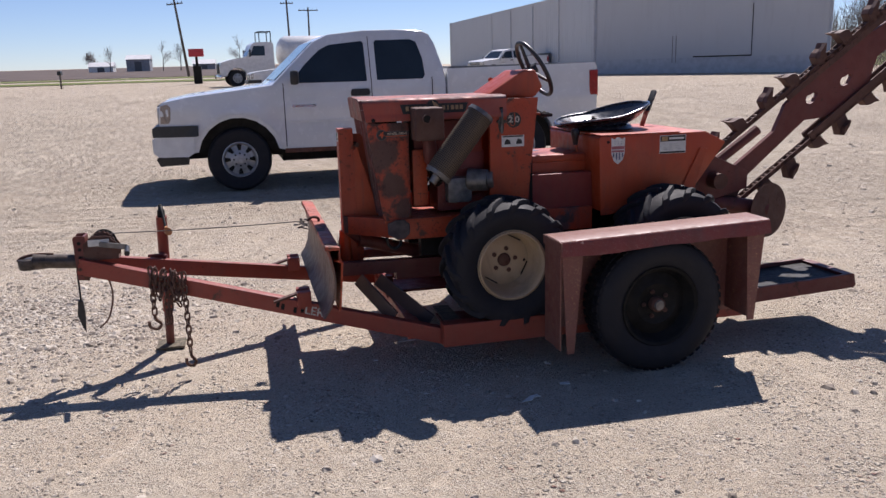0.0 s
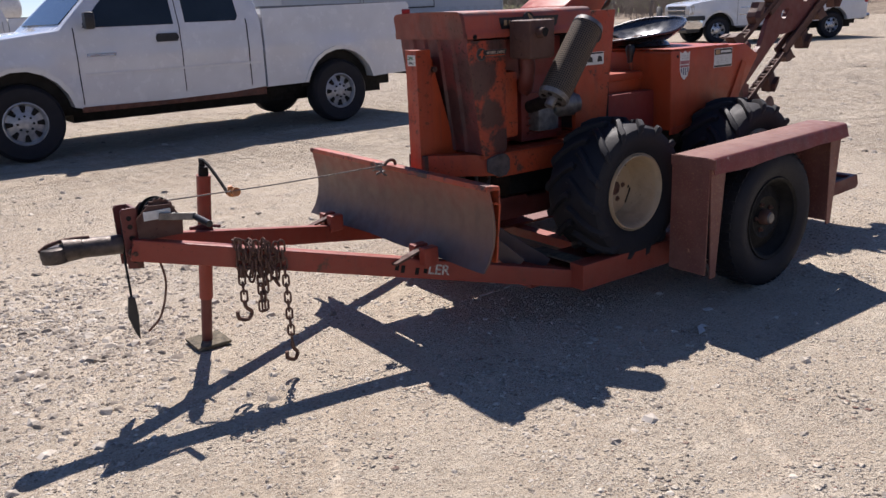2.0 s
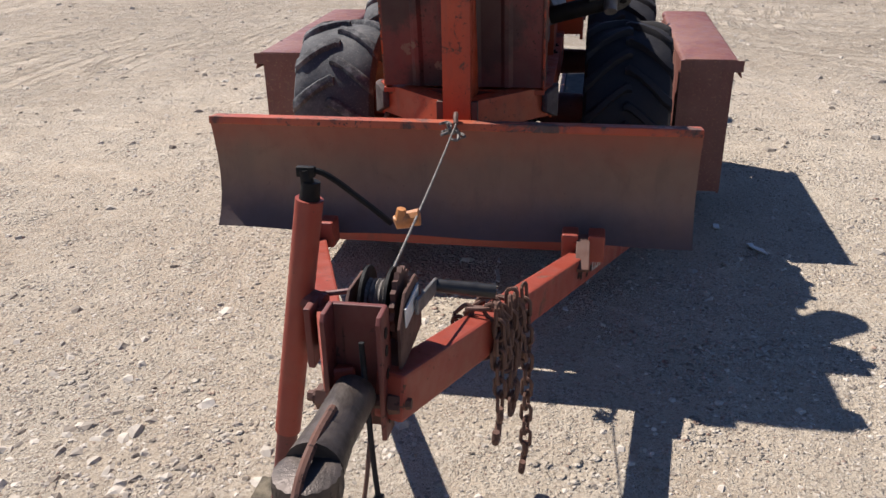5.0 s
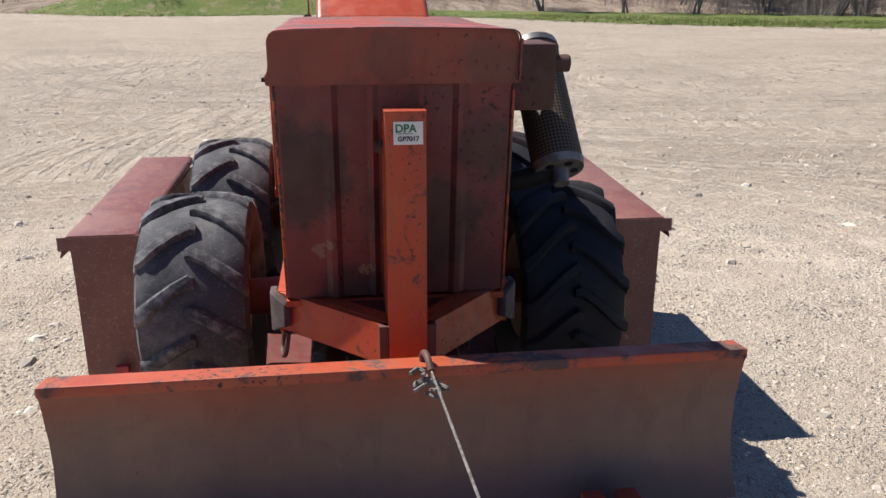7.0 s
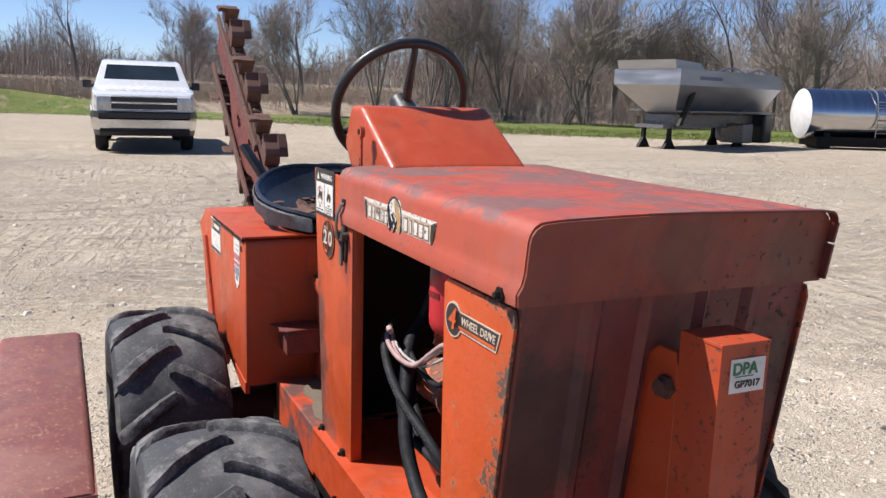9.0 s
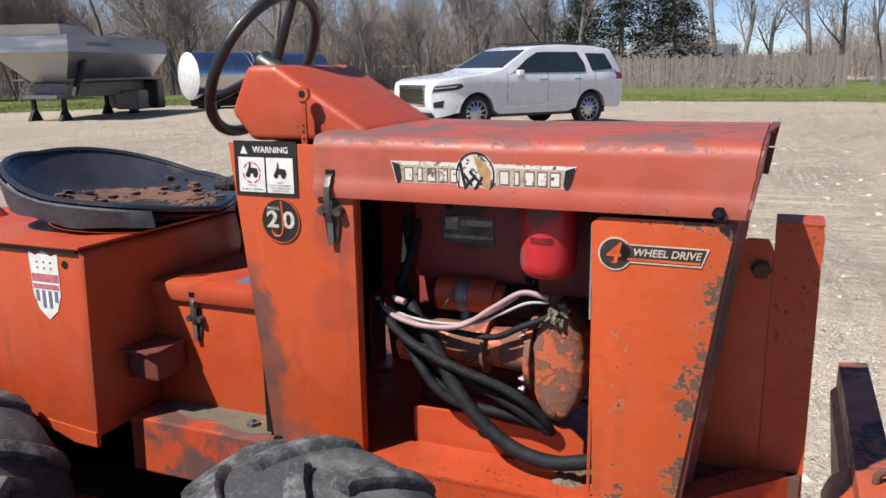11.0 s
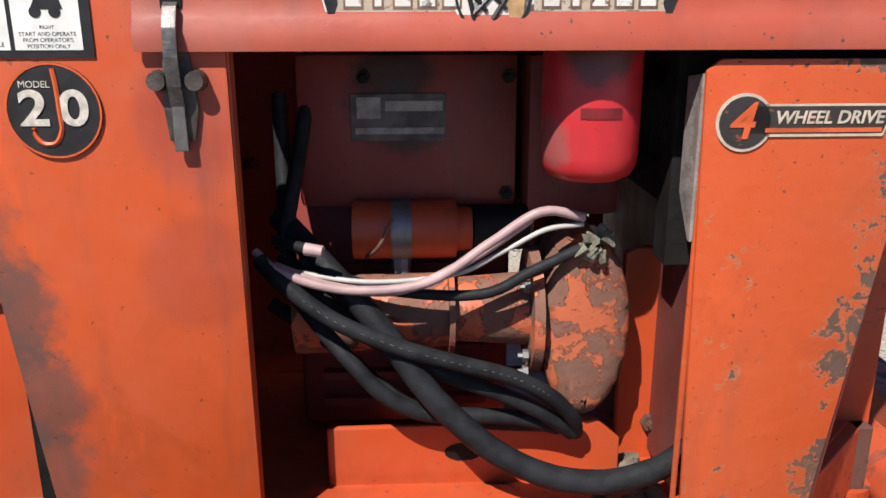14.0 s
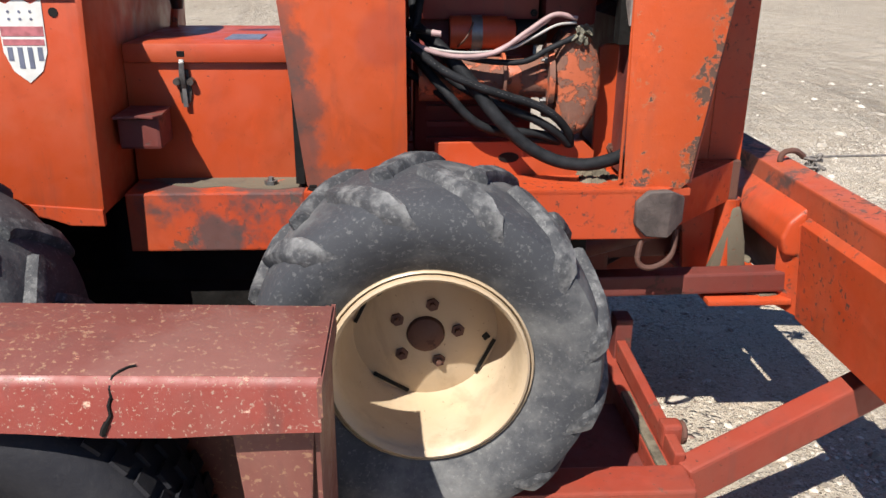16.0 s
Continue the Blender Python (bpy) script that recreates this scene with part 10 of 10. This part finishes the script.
def build_brush():
    """Leafless undergrowth and dead stalks at the field edges: stuff nobody could count."""
    rng = random.Random(9)
    v, f = [], []

    def shrub(x, y, h, n):
        for _ in range(n):
            p = Vector((x + rng.gauss(0, 0.25), y + rng.gauss(0, 0.25), upland(x, y) - 0.05))
            d = Vector((rng.gauss(0, 0.28), rng.gauss(0, 0.28), 1)).normalized()
            hh = h * rng.uniform(0.5, 1.1)
            mid = p + d * hh * 0.5
            q = mid + (d + Vector((rng.gauss(0, 0.22), rng.gauss(0, 0.22), 0))).normalized() * hh * 0.5
            stick(v, f, p, mid, 0.014, 0.009)
            stick(v, f, mid, q, 0.009, 0.003)
            for _ in range(3):
                e = mid.lerp(q, rng.random())
                stick(v, f, e, e + Vector((rng.gauss(0, 0.28), rng.gauss(0, 0.28), rng.uniform(0.1, 0.45))), 0.006, 0.002)

    for _ in range(330):
        t = rng.random()
        shrub(46 - 24 * t + rng.gauss(0, 3.0), -20 - 40 * t + rng.gauss(0, 3.0), rng.uniform(0.8, 2.2), 9)
    for _ in range(240):
        shrub(rng.uniform(50, 74), rng.uniform(-22, 44), rng.uniform(0.8, 2.2), 9)
    for _ in range(150):
        shrub(rng.uniform(34, 66), rng.uniform(28, 48), rng.uniform(1.0, 2.6), 9)
    for _ in range(260):
        a, r = radians(rng.uniform(36, 60)), rng.uniform(100, 122)
        shrub(r * math.cos(a), r * math.sin(a), rng.uniform(1.4, 3.4), 9)
    for _ in range(260):
        shrub(rng.uniform(-35, 30), rng.uniform(-72, -55), rng.uniform(1.2, 3.6), 9)
    for _ in range(90):
        shrub(rng.uniform(-24, -10.5), rng.uniform(-60, -52), rng.uniform(1.2, 3.2), 10)
    ob = from_lists("undergrowth", v, f, TWIG)
    tagged(ob, "leafless grey-brown undergrowth along the field edge", "brush", kind="stuff")
    v, f = [], []
    for _ in range(26000):
        t = rng.random()
        x, y = 58 + 26 * t * t + rng.uniform(-3, 3), rng.uniform(-26, 52)
        h = rng.uniform(0.25, 0.75)
        p = Vector((x, y, upland(x, y) - 0.05))
        stick(v, f, p, p + Vector((rng.gauss(0, 0.12), rng.gauss(0, 0.12), h)), 0.018, 0.008)
    ob = from_lists("dry_weeds", v, f, DRY)
    tagged(ob, "pale dry standing stalks in a field", "weeds", kind="stuff")
    # distant tree line
    v, f = [], []
    for _ in range(17000):
        a = rng.uniform(-112, 48)
        r = rng.uniform(92, 165)
        big = 0.8
        x, y = r * math.cos(radians(a)), r * math.sin(radians(a))
        if -120 < y - 96 < 70 and 25 < x < 60 and y > 50:
            continue
        p = Vector((x, y, upland(x, y)))
        h = rng.uniform(3.0, 9.0) * big * (0.75 + 0.35 * math.sin(a * 0.6))
        q = p + Vector((rng.gauss(0, 0.5), rng.gauss(0, 0.5), h))
        stick(v, f, p, q, 0.055, 0.015)
        for _ in range(5):
            e = p.lerp(q, rng.uniform(0.25, 0.9))
            stick(v, f, e, e + Vector((rng.gauss(0, 1.0), rng.gauss(0, 1.0), rng.uniform(0.4, 2.0))) * big, 0.022, 0.008)
    # thick young growth behind the spreader and the tank
    for _ in range(6500):
        t, o = rng.uniform(-0.25, 1.25), rng.uniform(2, 22)
        p = Vector((46 - 24 * t + 0.78 * o, -26 - 34 * t - 0.62 * o, 0))
        p.z = upland(p.x, p.y) - 0.05
        h = rng.uniform(2.2, 7.5)
        q = p + Vector((rng.gauss(0, 0.6), rng.gauss(0, 0.6), h))
        stick(v, f, p, q, 0.030, 0.010)
        for _ in range(6):
            e = p.lerp(q, rng.uniform(0.2, 0.95))
            stick(v, f, e, e + Vector((rng.gauss(0, 0.55), rng.gauss(0, 0.55), rng.uniform(0.2, 1.2))), 0.013, 0.005)
    # nearer wood north-east of the warehouse
    for _ in range(2300):
        a, r = radians(rng.uniform(30, 60)), rng.uniform(118, 150)
        p = Vector((r * math.cos(a), r * math.sin(a), 0))
        q = p + Vector((rng.gauss(0, 0.7), rng.gauss(0, 0.7), rng.uniform(2.5, 9.0)))
        stick(v, f, p, q, 0.06, 0.015)
        for _ in range(5):
            e = p.lerp(q, rng.uniform(0.2, 0.9))
            stick(v, f, e, e + Vector((rng.gauss(0, 1.0), rng.gauss(0, 1.0), rng.uniform(0.4, 2.0))), 0.024, 0.008)
    ob = from_lists("far_woods", v, f, WOODS)
    tagged(ob, "distant band of bare grey-brown woods", "woods", kind="stuff")


build_brush()


def build_field():
    """Ploughed land and roadside grass far to the north."""
    soil = plain("dark_ploughed_soil", (0.085, 0.058, 0.045), 0.95, 0, 0.4, 0.12)
    bm = bmesh.new()
    rows = []
    for y in (98, 120, 170, 260, 420, 700, 1100):
        rows.append([bm.verts.new((x * (y / 100), y, rise(x * (y / 100), y) + 0.05)) for x in (-75, -45, -20, -6, 4, 11)])
    for a, b in zip(rows, rows[1:]):
        for i in range(5):
            bm.faces.new((a[i], a[i + 1], b[i + 1], b[i]))
    tagged(part("ploughed_field", bm, soil, None), "dark brown ploughed field to the horizon", "field", kind="structure")
    bm = bmesh.new()
    rows = []
    for y, x0, x1 in ((66, -45, -5), (74, -50, -3), (84, -58, -1), (93, -66, 2)):
        rows.append([bm.verts.new((x0 + (x1 - x0) * i / 10, y + 0.9 * math.sin(i * 1.7), rise(x0, y) + 0.04)) for i in range(11)])
    for a, b in list(zip(rows, rows[1:]))[::2]:
        for i in range(10):
            bm.faces.new((a[i], a[i + 1], b[i + 1], b[i]))
    tagged(part("roadside_grass", bm, GRASS, None), "strips of green roadside grass", "grass", kind="structure")


build_field()


def build_north_things():
    shed_roof = plain("white_shed_roof", (0.62, 0.62, 0.62), 0.5, 0, 0.1, 1)
    shed_wall = plain("grey_shed_wall", (0.30, 0.30, 0.31), 0.6, 0, 0.15, 1)
    for x, y, w, d, h, wall, lab in ((-45.5, 238, 6.2, 5, 1.5, OLD_WHITE, "low white farm shed far off"), (-35.5, 236, 6.0, 5.5, 3.2, shed_wall, "grey farm shed with a pale gable roof"), (-19, 244, 6, 5, 1.6, shed_wall, "low grey farm shed far off")):
        hs = thing("farm_shed", pose(x, y, rise(x, y)), lab, "shed")
        bm = bmesh.new()
        slab(bm, -w / 2, w / 2, -d / 2, d / 2, -0.3, h)
        part("wall", bm, wall, hs)
        bm = bmesh.new()
        prism(bm, [(-d / 2 - 0.3, h), (d / 2 + 0.3, h), (0, h + 1.2)], -w / 2 - 0.2, w / 2 + 0.2, "x")
        part("roof", bm, shed_roof, hs)
        bm = bmesh.new()
        slab(bm, -0.9, 0.9, -d / 2 - 0.05, -d / 2, 0, h * 0.8)
        part("door", bm, TRIM_GREY, hs)
    pole_mat = bark("pole_wood", (0.10, 0.08, 0.065), (0.16, 0.13, 0.11))
    for x, y, h, lean, arms in ((-10.3, 98, 9.6, -6.0, 2), (2.2, 118, 10.8, -1.0, 2), (5.4, 128, 9.5, 0.5, 1)):
        pole = thing("utility_pole", pose(x, y, rise(x, y), 0, lean, 0), "weathered wooden utility pole with crossarms", "utility pole", "utility poles along the road")
        bm = bmesh.new()
        rod(bm, (0, 0, -0.3), (0, 0, h), 0.17, 0.11, 10)
        part("pole", bm, pole_mat, pole, "", True)
        for i in range(arms):
            bm = bmesh.new()
            slab(bm, -1.5 + i * 0.6, 1.5 - i * 0.6, -0.06, 0.06, h - 0.5 - i * 0.9, h - 0.36 - i * 0.9)
            arm = part("crossarm", bm, pole_mat, pole)
            for o in (-1.35, -0.6, 0.6, 1.35):
                bm = bmesh.new()
                o2 = o * (1 - i * 0.4)
                rod(bm, (o2, 0, h - 0.36 - i * 0.9), (o2, 0, h - 0.18 - i * 0.9), 0.05, 0.03, 8)
                part("insulator", bm, GREY_STEEL, arm)
    # red sign box on a post beside the drive
    sign = thing("roadside_sign", pose(-6.05, 58.0, 0.60), "small red sign box on a dark post", "sign")
    bm = bmesh.new()
    rod(bm, (0, 0, 0), (0, 0, 2.2), 0.10, 0.09, 10)
    slab(bm, -0.28, 0.28, -0.2, 0.2, 0, 1.3, edge=0.02)
    part("post", bm, DARK, sign)
    bm = bmesh.new()
    slab(bm, -0.52, 0.52, -0.15, 0.15, 1.95, 2.5, edge=0.04)
    part("box", bm, DECAL_RED, sign, "bright red sign box")
    post = thing("mailbox", pose(-14.6, 55, 0.5), "dark mailbox on a short post", "mailbox")
    bm = bmesh.new()
    rod(bm, (0, 0, 0), (0, 0, 1.0), 0.06, 0.06, 8)
    part("post", bm, pole_mat, post)
    bm = bmesh.new()
    slab(bm, -0.12, 0.12, -0.28, 0.28, 1.0, 1.28, edge=0.06)
    part("box", bm, BLACK, post)


build_north_things()


def build_fence():
    k = Nodes("weathered_board")
    rnd = k.tree.nodes.new("ShaderNodeObjectInfo").outputs["Random"]
    n = k.noise(5, 5, 0.7, k.scaled((8, 8, 0.7)))
    wood = k.done(k.mix(k.math("MULTIPLY", rnd, 0.8), k.mix(n, (0.100, 0.086, 0.070), (0.175, 0.152, 0.125)), (0.200, 0.180, 0.152)), 0.9)
    rng = random.Random(4)
    a, b = Vector((19.5, -53.0)), Vector((-1.6, -50.6))
    fence = thing("board_fence", pose(a.x, a.y, 0, 0, 0, math.degrees(math.atan2(b.y - a.y, b.x - a.x))), "old grey upright-board fence, sagging and overgrown", "fence")
    ln = (b - a).length
    x, i = 0.0, 0
    boards = []
    for h in (1.85, 1.95, 2.05):
        bm = bmesh.new()
        slab(bm, -0.065, 0.065, -0.012, 0.012, 0.03, h)
        tmp = part("board", bm, wood, fence)
        boards.append(tmp)
    used = [False] * 3
    while x < ln:
        c = rng.randrange(3)
        m = pose(x, rng.uniform(-0.01, 0.01), rng.uniform(-0.06, 0.03), rng.uniform(-1.0, 1.0), rng.uniform(-0.9, 0.9), 0)
        if not used[c]:
            boards[c].matrix_basis, used[c] = m, True
        else:
            shared("board", boards[c].data, fence, m)
        x += rng.uniform(0.135, 0.16)
    for z in (0.55, 1.55):
        bm = bmesh.new()
        slab(bm, 0, ln, 0.02, 0.07, z, z + 0.10)
        part("rail", bm, wood, fence)
    x = 0.0
    while x <= ln + 0.1:
        bm = bmesh.new()
        slab(bm, x - 0.08, x + 0.08, 0.07, 0.20, 0, 2.12, edge=0.02)
        part("post", bm, wood, fence)
        x += 3.1
    rail = thing("rail_fence", pose(a.x + 0.3, a.y, 0, 0, 0, -3), "dark post and rail fence", "fence")
    for j in range(9):
        bm = bmesh.new()
        slab(bm, j * 2.4 - 0.08, j * 2.4 + 0.08, -0.08, 0.08, 0, 1.7, edge=0.02)
        part("post", bm, wood, rail)
    for z in (0.5, 1.0, 1.5):
        bm = bmesh.new()
        slab(bm, 0, 19.3, -0.03, 0.03, z, z + 0.16)
        part("rail", bm, wood, rail)
    v, f = [], []
    for _ in range(80):
        p = Vector((rng.uniform(-1, 14.5), -50.4 + rng.uniform(-0.3, 0.5), 0))
        for _ in range(3):
            q = p + Vector((rng.gauss(0, 0.5), rng.gauss(0, 0.15), rng.uniform(0.3, 0.8)))
            stick(v, f, p, q, 0.02, 0.012)
            p = q
    ob = from_lists("dead_vines", v, f, TWIG)
    tagged(ob, "bare vines and saplings on the board fence", "vines", kind="stuff")


build_fence()


def build_pines():
    rng = random.Random(31)

    def pine(h, spread):
        tree = thing("evergreen_tree", pose(0, 0, -60), "dark shaggy evergreen tree", "tree", "evergreens behind the fence")
        v, f = [], []
        p = Vector((0, 0, -0.2))
        for i in range(8):
            q = Vector((rng.uniform(-0.1, 0.1), rng.uniform(-0.1, 0.1), h * (i + 1) / 8))
            stick(v, f, p, q, 0.24 * (1 - i / 8.5), 0.24 * (1 - (i + 1) / 8.5), 7)
            p = q
        nv, nf = [], []
        for i in range(230):
            t = rng.random() ** 0.8
            z = h * (0.10 + 0.9 * t)
            r = spread * (1 - t) ** 0.75 * rng.uniform(0.55, 1.1) + 0.25
            a = rng.uniform(0, math.tau)
            tip = Vector((r * math.cos(a), r * math.sin(a), z - r * rng.uniform(0.05, 0.4)))
            root = Vector((0, 0, z))
            stick(v, f, root, tip, 0.035, 0.012)
            for _ in range(34):
                c = root.lerp(tip, rng.uniform(0.25, 1.05)) + Vector((rng.gauss(0, 0.16), rng.gauss(0, 0.16), rng.gauss(-0.06, 0.14)))
                d = Vector((rng.gauss(0, 1), rng.gauss(0, 1), rng.gauss(-0.4, 0.6))).normalized() * rng.uniform(0.14, 0.34)
                e = d.orthogonal().normalized() * rng.uniform(0.03, 0.07)
                n = len(nv)
                nv.extend([c - e, c + e, c + d])
                nf.append((n, n + 1, n + 2))
        from_lists("trunk", v, f, BARK, tree)
        from_lists("crown", nv, nf, NEEDLE, tree)
        return tree

    a, b = pine(11.0, 5.0), pine(8.0, 4.2)
    a.matrix_basis = pose(13.2, -59, 0)
    b.matrix_basis = pose(9.3, -58, 0, 0, 0, 40)
    for x, y, s in ((-17.5, -64, 1.0), (16.8, -61, 0.9), (-26, -66, 1.1), (-10.6, -58.6, 0.75), (-8.9, -59.5, 0.6)):
        m = pose(x, y, 0, 0, 0, x * 40) @ Matrix.Scale(s, 4)
        copy_thing(a if s >= 1 else b, m).matrix_basis = m
    house = thing("house", pose(11.0, -78, 0, 0, 0, 8) @ Matrix.Scale(0.62, 4), "grey-roofed house seen behind the fence", "house")
    bm = bmesh.new()
    slab(bm, -6, 6, -4, 4, 0, 2.7)
    part("wall", bm, OLD_WHITE, house)
    bm = bmesh.new()
    prism(bm, [(-4.5, 2.6), (4.5, 2.6), (0, 5.2)], -6.4, 6.4, "x")
    part("roof", bm, TRIM_GREY, house, "dark grey pitched roof")
    red = thing("farm_shed", pose(-13.5, -120, 0, 0, 0, 5) @ Matrix.Scale(0.8, 4), "low red shed beyond the trees", "shed")
    bm = bmesh.new()
    slab(bm, -5, 5, -3, 3, 0, 2.6)
    part("wall", bm, OXIDE, red)
    bm = bmesh.new()
    prism(bm, [(-3.4, 2.5), (3.4, 2.5), (0, 4.0)], -5.3, 5.3, "x")
    part("roof", bm, GREY_STEEL, red)


build_pines()
